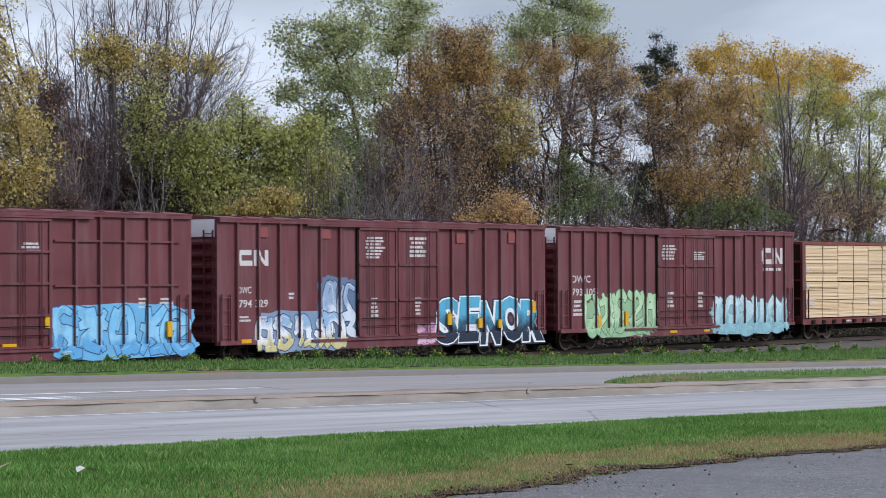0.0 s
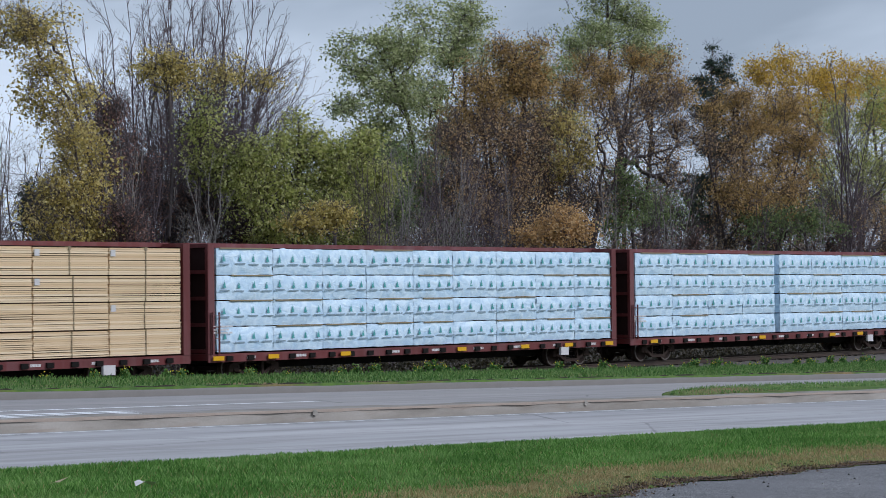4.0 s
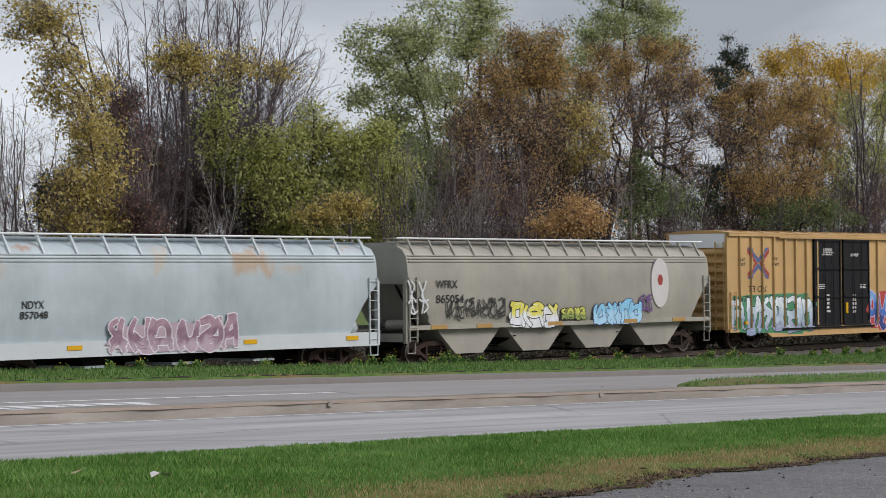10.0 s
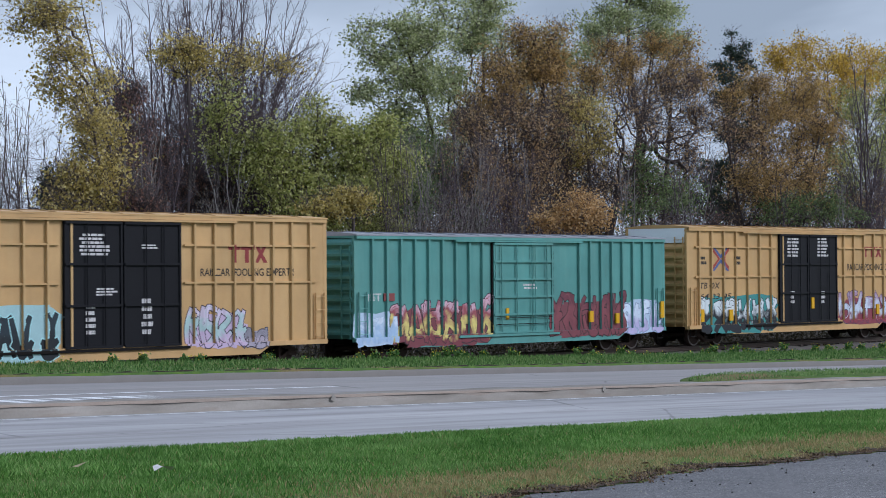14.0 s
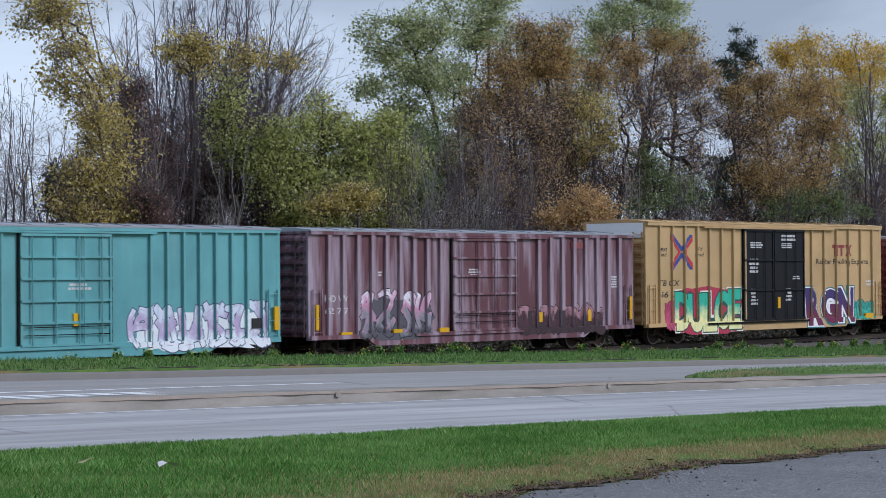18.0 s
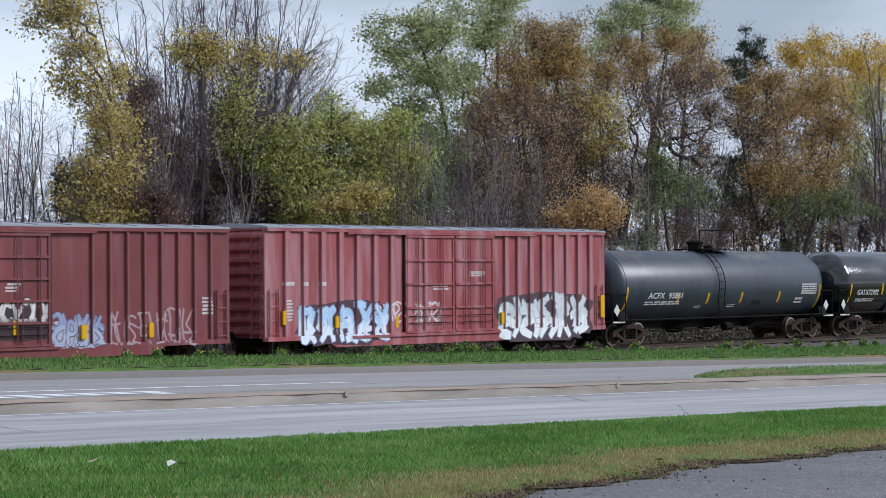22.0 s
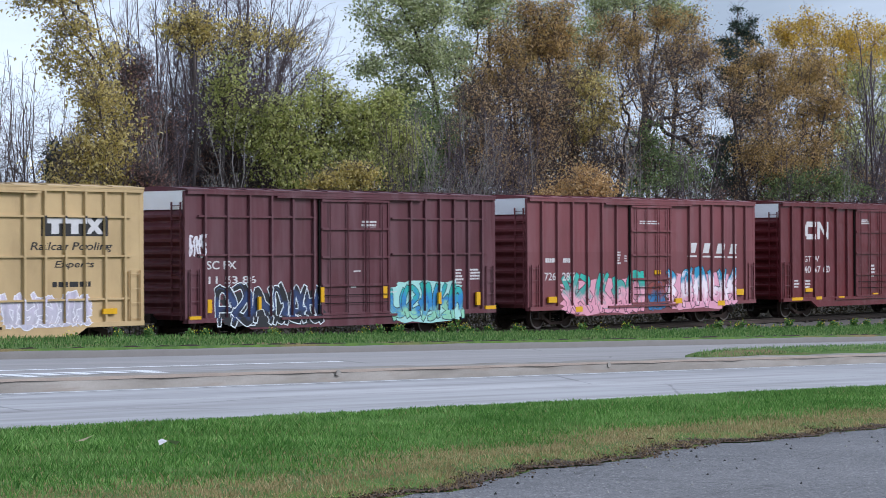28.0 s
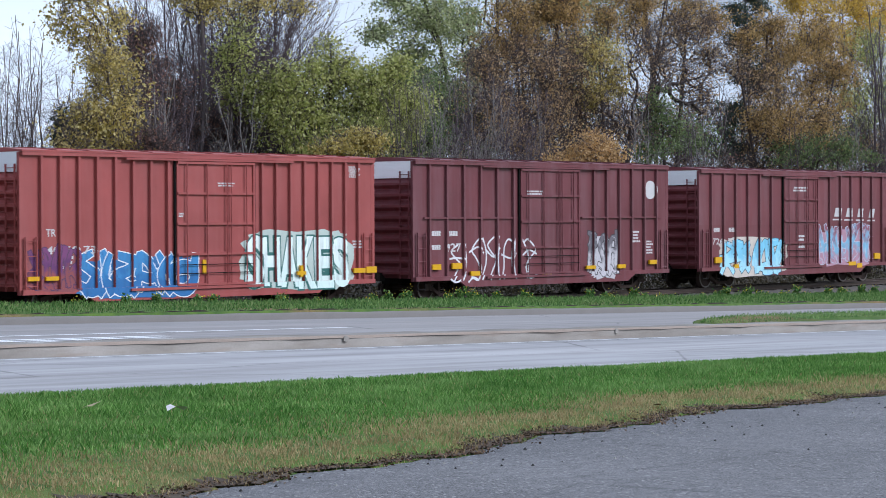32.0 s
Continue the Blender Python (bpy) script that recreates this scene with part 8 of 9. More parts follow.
bars(car, 8.06, 3.95, 0.81, 0.15, 2, material=M_WHITE)
bars(car, 14.34, 4.3, 0.51, 0.4, 6, material=M_WHITE)
bars(car, 6.27, 2.98, 0.29, 0.16, 2, material=M_WHITE)
bars(car, 1.56, 1.44, 0.51, 0.43, 3, material=M_WHITE)
bars(car, 14.51, 1.91, 0.57, 0.29, 3, material=M_WHITE)
TAGS = [(1.86, 6.97, 0.49, 2.48, 5, ('74363c', '5a3038', 'd4d0d4'), 'dcdce0', 47.3, None, 0.5, True), (10.16, 12.2, 0.48, 2.71, 3, ('6a666c', 'c4c0c4'), '3a363a', 48.3, None, 0.62)]
car = add(boxcar(570.19, 15.6, 4.95, paint("maroon_paint", "74373d"), [(5.95, 9.65)], None, even(0.8, 5.6, 6) + even(10.6, 14.8, 6), label='maroon boxcar with a white disc and white graffiti lines', reflect=[(1.12, 1.11, 0.47, 0.19), (2.26, 1.12, 0.54, 0.21), (3.3, 0.86, 0.52, 0.16), (7.54, 0.8, 0.59, 0.1), (10.34, 0.97, 0.59, 0.13), (12.36, 0.96, 0.49, 0.15), (14.48, 1.08, 0.5, 0.17)], cap=M_CAPWHITE, cross=[2.93], door_bars=4), 570.19)
spray(car, TAGS)
disc(car, 14.03, 14.81, 3.64, 4.37)
bars(car, 0.89, 2.24, 0.72, 0.3, 1, material=M_WHITE)
bars(car, 1.89, 2.23, 0.57, 0.3, 1, material=M_WHITE)
bars(car, 0.89, 1.76, 0.72, 0.28, 1, material=M_WHITE)
fit_text(car, '927', 1.7, 1.73, 0.89, 0.3, M_WHITE, slant=0)
bars(car, 6.22, 3.76, 1.34, 0.19, 2, material=M_WHITE)
bars(car, 13.07, 1.93, 0.65, 0.49, 4, material=M_WHITE)
bars(car, 14.03, 1.48, 0.59, 0.55, 5, material=M_WHITE)
TAGS = [(1.25, 6.51, 0.43, 2.08, 4, ('7fc8e4', 'a8dcee'), '2a4a60', 49.3, 'cfc4b8', 0.62), (9.11, 13.97, 0.67, 2.81, 5, ('8f5a6a', '7fb4d0', 'b48a9a'), 'b8c4d4', 50.3, None, 0.62)]
car = add(boxcar(588.13, 15.6, 4.85, paint("maroon_paint", "7c3d42", band=2.6), [(6.32, 9.2)], None, even(0.8, 5.4, 6) + even(10.2, 14.8, 6), label='brown-maroon boxcar with pale blue graffiti', reflect=[(1.25, 1.04, 0.5, 0.25), (2.61, 0.81, 0.34, 0.16), (12.04, 0.76, 0.64, 0.17), (12.68, 0.65, 0.45, 0.2), (14.27, 1.02, 0.51, 0.26)], cap=M_CAPWHITE, door_bars=4), 588.13)
spray(car, TAGS)
slant_mark(car, 10.5, 14.53, 2.76, 3.31)
bars(car, 0.96, 2.26, 0.59, 0.28, 1, material=M_WHITE)
bars(car, 2.14, 2.26, 0.56, 0.28, 1, material=M_WHITE)
fit_text(car, '726', 0.92, 1.8, 0.8, 0.26, M_WHITE, slant=0)
fit_text(car, '239', 2.06, 1.79, 0.77, 0.26, M_WHITE, slant=0)
bars(car, 7.1, 3.99, 1.4, 0.24, 2, material=M_WHITE)
bars(car, 7.52, 1.56, 0.6, 0.61, 4, material=M_WHITE)

SP3 = [(0.21, 3.33), (3.33, 6.37), (6.37, 9.28), (9.28, 12.29), (13.16, 16.2), (16.2, 19.29), (19.29, 22.4)]
add(centrebeam(98.40, SP3, False, "dark red flatcar stacked with four tiers of pale lumber bundles"), 98.40)
SP4 = [(0.31, 2.99), (2.99, 5.46), (5.46, 7.73), (7.73, 10.28), (10.28, 12.53), (12.53, 15.11), (15.11, 17.56), (17.56, 20.04), (20.04, 22.58)]
add(centrebeam(122.11, SP4, True, "dark red flatcar stacked with white plastic-wrapped lumber bundles", (0.0, 2.6, 6.2, 12.6, 16.4, 19.2, 21.9)), 122.11)
SP5 = [(0.35, 3.0), (3.0, 5.7), (5.7, 8.4), (8.4, 11.03), (11.45, 14.2), (14.2, 16.9), (16.9, 19.7), (19.7, 22.46)]
add(centrebeam(145.97, SP5, True, "dark red flatcar carrying white wrapped lumber bundles", (1.2, 9.5, 15.5, 18.0, 21.4)), 145.97)

TAGS = [(3.08, 6.55, 0.82, 2.08, 4, ("586470", "39424e"), "aab4b8", 62.3, None, 0.5), (11.19, 15.01, 0.84, 2.26, 5, ("bcc2bc", "c8cec8"), "24282a", 63.3, None, 0.3, True)]
HP6 = paint("grey_hopper_paint", "c0c2c0", "cccecb", 0.2, 0.12, 0.5,
            patches=[(3.3, 14.8, 1.2, 2.25, "c4c8ca", 0.5), (6.4, 12.8, 2.58, 2.72, "8f6a42", 0.6), (0.2, 18.2, 3.86, 4.1, "a06a4a", 0.35)])
car = add(hopper(169.88, 18.4, HP6, "grey covered hopper car with black and lilac graffiti", M_HOPSILL), 169.88)
part("white_patch", MB().face((3.3, -1.549, 1.3), (11.3, -1.549, 1.3), (11.3, -1.545, 2.2), (3.3, -1.545, 2.2)), spray_mat("c6ccd0"), car, "whitewashed area")
part("lilac_patch", MB().face((6.8, -1.553, 0.9), (11.2, -1.553, 0.9), (11.2, -1.55, 2.08), (6.8, -1.55, 2.08)), spray_mat("cbb4d0"), car, "lilac painted area")
spray(car, TAGS, -1.56)
for px, pz, pw in ((1.25, 2.25, 1.2), (1.25, 1.86, 1.5)):
    part("number_plate_ground", MB().face((px, -1.532, pz), (px + pw, -1.532, pz), (px + pw, -1.532, pz + 0.35), (px, -1.532, pz + 0.35)), M_INK, car, "black stencil ground")
fit_text(car, "NDYX", 1.36, 2.29, 0.97, 0.27, M_WHITE, y=-1.535)
fit_text(car, "857176", 1.36, 1.90, 1.29, 0.28, M_WHITE, y=-1.535)
pad(car, 16.0, 16.5, 1.55, 1.95, M_INK)

TAGS = [(3.04, 5.37, 0.86, 2.45, 3, ("9fb4cc", "b4c0c6", "7f98b8"), "6f88ac", 64.3, None, 0.5, True), (6.16, 9.66, 0.97, 1.85, 7, ("a8b8c8", "b9c2ca"), "7a8eae", 65.3, None, 0.6, True), (11.63, 16.61, 0.87, 1.79, 6, ("a8bcd0", "b9c6d0"), "6a80a8", 66.3, None, 0.5, True)]
HP7 = paint("pale_blue_hopper_paint", "b4c0c6", "c6cfd2", 0.2, 0.1, 0.5,
            patches=[(14.52, 16.42, 2.9, 4.12, "a87848", 0.75), (14.8, 16.2, 2.0, 3.0, "b08c5c", 0.4), (9.21, 9.42, 2.14, 3.02, "d4d8d8", 0.8), (16.6, 17.8, 2.2, 2.7, "b8905c", 0.35)])
car = add(hopper(189.4, 18.3, HP7, "pale blue-grey covered hopper car with rust stains", M_HOPSILL), 189.4)
spray(car, TAGS, -1.56)
fit_text(car, "ACFX", 2.17, 2.27, 0.84, 0.22, M_INK, y=-1.535)
fit_text(car, "99475", 2.11, 1.83, 0.99, 0.24, M_INK, y=-1.535)
for x in (0.7, 2.3, 4.8, 7.2, 10.6, 13.4, 15.6):
    part("reflector", MB().box(x, x + 0.75, -1.552, -1.535, 1.0, 1.16), M_YELLOW, car, "yellow reflective tape")

TAGS = [(5.6, 11.36, 0.77, 2.03, 6, ("a88a98", "8a6c7c", "b4a0ac"), "e0dce4", 67.3, None)]
HP8 = paint("light_blue_hopper_paint", "b6c4ca", "c8d2d6", 0.2, 0.1, 0.5,
            patches=[(11.19, 12.97, 3.15, 4.17, "ae8450", 0.6), (0.64, 1.66, 3.1, 3.97, "c09a68", 0.5), (7.61, 8.44, 3.16, 4.19, "c4a884", 0.4), (12.79, 14.62, 3.25, 3.62, "b89468", 0.45), (1.96, 3.47, 4.0, 4.21, "a8703c", 0.7), (16.2, 17.6, 4.0, 4.3, "a87848", 0.5)])
car = add(hopper(209.02, 18.4, HP8, "light blue covered hopper car with pinkish graffiti", M_HOPSILL), 209.02)
spray(car, TAGS, -1.56)
fit_text(car, "NDYX", 2.26, 2.27, 0.85, 0.23, M_INK, y=-1.535)
fit_text(car, "857048", 2.17, 1.97, 1.09, 0.22, M_INK, y=-1.535)
for x in (0.7, 4.0, 6.9, 9.4, 11.6, 16.6):
    part("reflector", MB().box(x, x + 0.6, -1.552, -1.535, 1.0, 1.14), M_YELLOW, car, "yellow reflective tape")

TAGS = [(5.76, 8.94, 1.16, 2.24, 3, ("dcd460", "e4e8ee"), "1c1c1c", 68.3, None, 0.3), (9.03, 10.71, 1.43, 1.97, 4, ("c8c860", "8a9a50"), "24261c", 69.3), (11.1, 14.5, 1.17, 2.22, 4, ("7fc2e4", "a5d2ec"), "3a4a74", 70.3), (14.23, 15.19, 1.63, 2.46, 3, ("a5a298", "a098a8"), "6a4a80", 71.3, None, 0.8, True), (2.15, 5.61, 1.58, 2.42, 7, ("a5a298", "a5a298"), "2c2c2a", 72.3, None, 0.7, True), (0.0, 1.2, 1.68, 3.24, 2, ("a5a298", "b8b6ae"), "d0d4d8", 73.3, None, 0.8, True)]
HP9 = paint("taupe_hopper_paint", "a5a298", "b4b2a8", 0.2, 0.1, 0.5)
car = add(hopper(228.83, 19.5, HP9, "taupe-grey covered hopper car with four bays below", bays=True, belt=1.36), 228.83)
spray(car, TAGS, -1.56)
fit_text(car, "WFRX", 1.61, 2.72, 1.23, 0.28, M_INK, y=-1.535)
fit_text(car, "865054", 1.61, 2.19, 1.59, 0.3, M_INK, y=-1.535)
part("white_oval", MB().prism([(15.75 + 0.62 * math.cos(k * math.pi / 12), 2.83 + 0.98 * math.sin(k * math.pi / 12)) for k in range(24)], "y", -1.55, -1.49), M_WHITE, car, "white oval emblem")
part("red_emblem_shape", MB().prism([(15.75 + 0.2 * math.cos(k * math.pi / 3), 2.95 + 0.24 * math.sin(k * math.pi / 3)) for k in range(6)], "y", -1.556, -1.551), M_RED, car)
for x in (1.3, 3.9, 8.2, 13.2, 16.6):
    part("reflector", MB().box(x, x + 0.9, -1.566, -1.55, 1.27, 1.42), plain("orange_tape", "b08a50", 0.5), car)

def on_shell(mb, r=1.446, zc=2.32):
    """Wraps flat paint round the side of a tank."""
    mb.v = [(p[0], -math.sqrt(max(0.05, r * r - (p[2] - zc) ** 2)) - 0.004 - p[1], p[2]) for p in mb.v]
    return mb


def tank_text(car, text, x, z, w, h, slant=0.0, fat=0.02):
    tagged(part("lettering", on_shell(glyphs(text, x, z, w, h, slant, fat)), M_WHITE, car), kind="stuff")


def tank_lines(car, x, z, w, h, n, material=None):
    """Rows of small unreadable stencil on the shell."""
    rng, mb, ph = random.Random(int(x * 37)), MB(), h / n
    for k in range(n):
        s, zz = 0.0, z + h - (k + 1) * ph
        while s < 0.96:
            e = min(1.0, s + rng.uniform(0.08, 0.22))
            mb.face((x + w * s, 0, zz + ph * .2), (x + w * e, 0, zz + ph * .2), (x + w * e, 0, zz + ph * .8), (x + w * s, 0, zz + ph * .8))
            s = e + 0.03
    tagged(part("stencil", on_shell(mb), material or M_WHITE, car), kind="stuff")


def tank_patch(car, x0, x1, z0, z1, material, label="", lift=0.0):
    """A painted-out area on the shell with uneven edges."""
    rng, mb, n = random.Random(int(x0 * 91)), MB(), 8
    edge = [(x0 + rng.uniform(-.05, .05), x1 + rng.uniform(-.05, .05), z0 + (z1 - z0) * k / n) for k in range(n + 1)]
    for a, b in zip(edge, edge[1:]):
        mb.face((a[0], lift, a[2]), (a[1], lift, a[2]), (b[1], lift, b[2]), (b[0], lift, b[2]))
    part("paint_patch", on_shell(mb), material, car, label)


BLK = paint("satin_black_tank_paint", "323b46", "4a5662", 0.3, 0.12, rough=0.42, patches=[(1.4, 3.2, 3.35, 3.8, "6e6656", 0.45), (10.0, 12.4, 3.3, 3.8, "766a58", 0.5), (5.2, 6.0, 3.5, 3.8, "6a6252", 0.4)])
GLOSS = paint("glossy_black_tank_paint", "12151b", "1c2028", 0.1, 0.02, rough=0.16)
GREY = paint("dark_grey_tank_paint", "47525c", "5a666f", 0.2, 0.05, rough=0.36)
for tank_mat, gloss, blur in ((BLK, 0.25, 0.3), (GLOSS, 1.0, 0.06), (GREY, 0.35, 0.22)):
    tank_mat.node_tree.nodes["Principled BSDF"].inputs["Coat Weight"].default_value = gloss
    tank_mat.node_tree.nodes["Principled BSDF"].inputs["Coat Roughness"].default_value = blur
M_TANKPALE = plain("pale_grey_touch_up_paint", "6f7d88", 0.45, vary=0.15, scale=1.5)
M_TANKDARK = plain("black_touch_up_paint", "1d2024", 0.5, vary=0.2, scale=1.5)
V1, V2, V3 = (1.76, 2.09), (1.57, 1.92), (1.48, 1.79)
car = add(tank_car(430.58, 16.74, BLK, "weathered black tank car with yellow reflector strips", [(1.12, 1.57, 2.35), (4.73, *V1), (6.9, *V1), (9.41, *V1), (12.34, *V1), (15.62, 1.57, 2.35)], 7.71, 8.5), 430.58)
tank_text(car, "ACFX", 2.6, 1.84, 1.13, 0.24)
tank_text(car, "95851", 4.03, 1.83, 0.96, 0.24)
tank_lines(car, 2.45, 1.58, 2.45, 0.17, 2)
tank_lines(car, 14.1, 1.9, 1.2, 0.48, 5)
tank_lines(car, 13.7, 1.5, 0.62, 0.3, 2)
tank_lines(car, 6.1, 1.42, 0.45, 0.12, 2)
tank_lines(car, 8.5, 1.42, 0.6, 0.14, 2)
tank_patch(car, 10.3, 11.0, 1.5, 1.68, M_TANKDARK)
car = add(tank_car(447.78, 16.29, GLOSS, "glossy black tank car with yellow reflector strips", [(1.13, 1.57, 2.17), (3.95, *V2), (6.28, *V2), (9.9, *V2), (12.42, *V2), (15.17, 1.57, 2.17)], 7.28, 8.7), 447.78)
tank_text(car, "GATX72902", 1.72, 1.8, 1.9, 0.25)
tank_lines(car, 1.7, 1.5, 1.65, 0.17, 2)
tank_lines(car, 14.15, 1.8, 1.0, 0.5, 5)
tank_lines(car, 14.1, 2.3, 1.2, 0.1, 1)
tank_lines(car, 8.95, 1.45, 0.8, 0.32, 5)
tank_lines(car, 11.65, 1.52, 0.8, 0.28, 4)
tank_patch(car, 7.8, 8.3, 1.2, 1.4, M_YELLOW, "yellow and white sticker")
car = add(tank_car(464.57, 16.45, GREY, "dark grey tank car with painted-out patches", [(1.13, 1.38, 1.97), (4.43, *V3), (7.38, *V3), (9.95, *V3), (12.2, *V3), (15.32, 1.38, 1.97)], 8.86, 8.4), 464.57)
for x0, x1, z0, z1, m in ((4.5, 7.15, 1.4, 2.24, M_TANKDARK), (2.3, 4.2, 2.95, 3.68, M_TANKPALE), (6.8, 8.6, 2.9, 3.45, M_TANKPALE), (11.75, 13.6, 3.1, 3.72, M_TANKPALE)):
    tank_patch(car, x0, x1, z0, z1, m)
tank_patch(car, 12.4, 13.2, 2.0, 2.3, plain("faded_ochre_sticker", "6e6433", 0.6), "", 0.002)
tank_text(car, "GATX 89585", 1.98, 1.95, 1.95, 0.2)
tank_lines(car, 1.95, 1.68, 2.4, 0.14, 2)
tank_lines(car, 10.15, 1.55, 0.75, 0.34, 5)
tank_lines(car, 12.6, 2.5, 0.75, 0.12, 1)
tank_lines(car, 13.95, 2.66, 1.2, 0.14, 1)

# ---- the passing car ----
M_CARWHITE = plain("white_car_paint", "b2b7bd", 0.25, vary=0.03, scale=0.6)
M_GLASS = plain("dark_tinted_glass", "0e1114", 0.12, vary=0.1)
M_FRONTGLASS = plain("green_tinted_glass", "5a6a6a", 0.06, vary=0.1)
M_TRIM = plain("black_plastic_trim", "121315", 0.7, spec=0.2)
M_TYRE = plain("tyre_rubber", "0e0e10", 0.9, spec=0.15)
M_ALLOY = plain("silver_alloy", "a4a6ac", 0.35, 0.6, vary=0.1)
M_LAMPRED = plain("red_tail_lamp", "a01420", 0.2)
M_PLATE = plain("pale_licence_plate", "b9bcc0", 0.5)
M_EXHAUST = plain("dull_steel", "707276", 0.4, 0.7)
SUV, SUV_WHEELS = [], []


def suv():
    """A white sport utility vehicle; x forward from the rear axle, z up from the road."""
    car = thing("suv", pose(0, 0, 0), "white sport utility vehicle with dark windows and black trim", "car")
    XR, XF, R = -1.2, 3.86, 0.385

    def belt(x):
        return 1.27 - 0.036 * (x + 1.1) if x < 2.3 else 1.1476 - 0.18 * ((x - 2.3) / 1.55) ** 1.6

    def roofline(x):
        if x < -0.95:
            return belt(x) + 0.02 + (1.66 - belt(x)) * max(0, (x - XR) / (-0.95 - XR))
        if x < 1.35:
            return 1.66 + 0.09 * math.sin(math.pi * min(1, (x + 0.95) / 2.6)) ** 0.7
        if x < 2.35:
            t = (x - 1.35) / 1.0
            return 1.725 * (1 - t) + 1.146 * t + 0.09 * math.sin(math.pi * t)
        return belt(x) + 0.015

    def under(x):
        z = 0.42 if x < -0.6 else 0.30 if x < 3.4 else 0.36
        for c in (0.0, 2.86):
            if abs(x - c) < 0.455:
                z = max(z, R + math.sqrt(0.455 ** 2 - (x - c) ** 2))
        return z

    def width(x):
        w = 0.985
        if x > 3.0:
            w -= 0.42 * ((x - 3.0) / 0.86) ** 2.2
        if x < -0.55:
            w -= 0.25 * ((-0.55 - x) / 0.65) ** 2.2
        return w

    xs = sorted(set([round(XR + (XF - XR) * k / 40, 3) for k in range(41)] + [round(c + 0.455 * math.cos(math.pi * k / 14), 3) for c in (0, 2.86) for k in range(15)]))
    v, f = [], []
    for x in xs:
        u, b, r, w = under(x), belt(x), roofline(x), width(x)
        cabin = max(0.0, min(1.0, (r - b) / 0.45))
        wr = w - 0.06 - 0.24 * cabin
        half = [(0.0, u), (w * 0.8, u), (w - 0.03, u + 0.03), (w, u + (b - u) * 0.35), (w + 0.005, u + (b - u) * 0.6), (w - 0.035, b - 0.03), (w - 0.06, b),
                (wr + 0.02, b + (r - b) * 0.8 if cabin > .05 else b + .004), (wr - 0.08, r - 0.03 * cabin), (wr * 0.55, r + 0.015), (0.0, r + 0.022)]
        ring = [(-y, z) for y, z in half] + [(y, z) for y, z in reversed(half[1:-1])]
        for y, z in ring:
            v.append((x, y, z))
    n = len(ring)
    for i in range(len(xs) - 1):
        for j in range(n):
            a, b2 = i * n + j, i * n + (j + 1) % n
            f.append((a, a + n, b2 + n, b2))
    f.append(tuple(range(n)))
    f.append(tuple((len(xs) - 1) * n + k for k in reversed(range(n))))
    mb = MB()
    mb.v, mb.f = v, f
    body = part("body", mb, M_CARWHITE, car, "", True)

    def side_y(x, z):
        b, r, w = belt(x), roofline(x), width(x)
        t = max(0.0, min(1.0, (z - b) / max(0.05, (r - b) * 0.8)))
        cabin = max(0.0, min(1.0, (r - b) / 0.45))
        return (w - 0.06) * (1 - t) + (w - 0.06 - 0.24 * cabin + 0.02) * t + 0.014

    for s in (-1, 1):
        for nm, pts, glass in (("rear_quarter_window", [(-0.95, 1.293), (-0.44, 1.275), (-0.12, 1.60), (-0.90, 1.62)], M_GLASS),
                               ("rear_door_window", [(0.17, 1.255), (1.07, 1.222), (1.05, 1.605), (0.34, 1.605)], M_GLASS),
                               ("door_pillar_trim", [(1.07, 1.222), (1.12, 1.22), (1.10, 1.605), (1.05, 1.605)], M_TRIM),
                               ("front_door_window", [(1.12, 1.22), (2.10, 1.175), (1.55, 1.585), (1.10, 1.605)], M_FRONTGLASS)):
            g = MB()
            cols = 6
            a0, a1, b1, b0 = pts
            for k in range(cols):
                q = []
                for t, top in ((k / cols, 0), ((k + 1) / cols, 0), ((k + 1) / cols, 1), (k / cols, 1)):
                    p0, p1 = ((a0, a1), (b0, b1))[top]
                    x, z = p0[0] + (p1[0] - p0[0]) * t, p0[1] + (p1[1] - p0[1]) * t
                    q.append((x, s * side_y(x, z), z))
                g.face(*q)
            part(nm, g, glass, body)
        for c in (0.0, 2.86):
            arch = MB()
            for k in range(16):
                q = []
                for t, rr in ((k / 16, 0.45), ((k + 1) / 16, 0.45), ((k + 1) / 16, 0.52), (k / 16, 0.52)):
                    a = math.pi * (-0.04 + 1.08 * t)
                    q.append((c + rr * math.cos(a), s * (width(c) + 0.012), R + rr * math.sin(a)))
                arch.face(*q)
                q2 = [(p[0], p[1] - s * 0.09, p[2]) for p in q]
                arch.face(q[0], q[1], q2[1], q2[0])
                arch.face(q[3], q[2], q2[2], q2[3])
            part("wheel_arch_trim", arch, M_TRIM, body)
        part("rocker_trim", MB().box(0.5, 2.36, s * 0.975 - 0.03, s * 0.975 + 0.03, 0.24, 0.50), M_TRIM, body)
        part("chrome_strip", MB().box(0.6, 2.3, s * 1.01 - 0.008, s * 1.01 + 0.008, 0.41, 0.445), M_ALLOY, body)
        for x in (0.5, 1.6):
            part("door_handle", MB().box(x, x + 0.2, s * 0.985 - 0.02, s * 0.985 + 0.02, 1.05, 1.085), M_CARWHITE, body)
        for x in (0.12, 1.1, 2.2):
            part("door_gap", MB().box(x, x + 0.005, s * 0.9905 - 0.002, s * 0.9905 + 0.001, 0.55, 1.12), M_TRIM, body)
        part("roof_rail", MB().sweep([(-0.7, s * 0.62, 1.68), (-0.6, s * 0.62, 1.735), (1.0, s * 0.62, 1.765), (1.25, s * 0.62, 1.71)], 0.02, 6), M_TRIM, body)
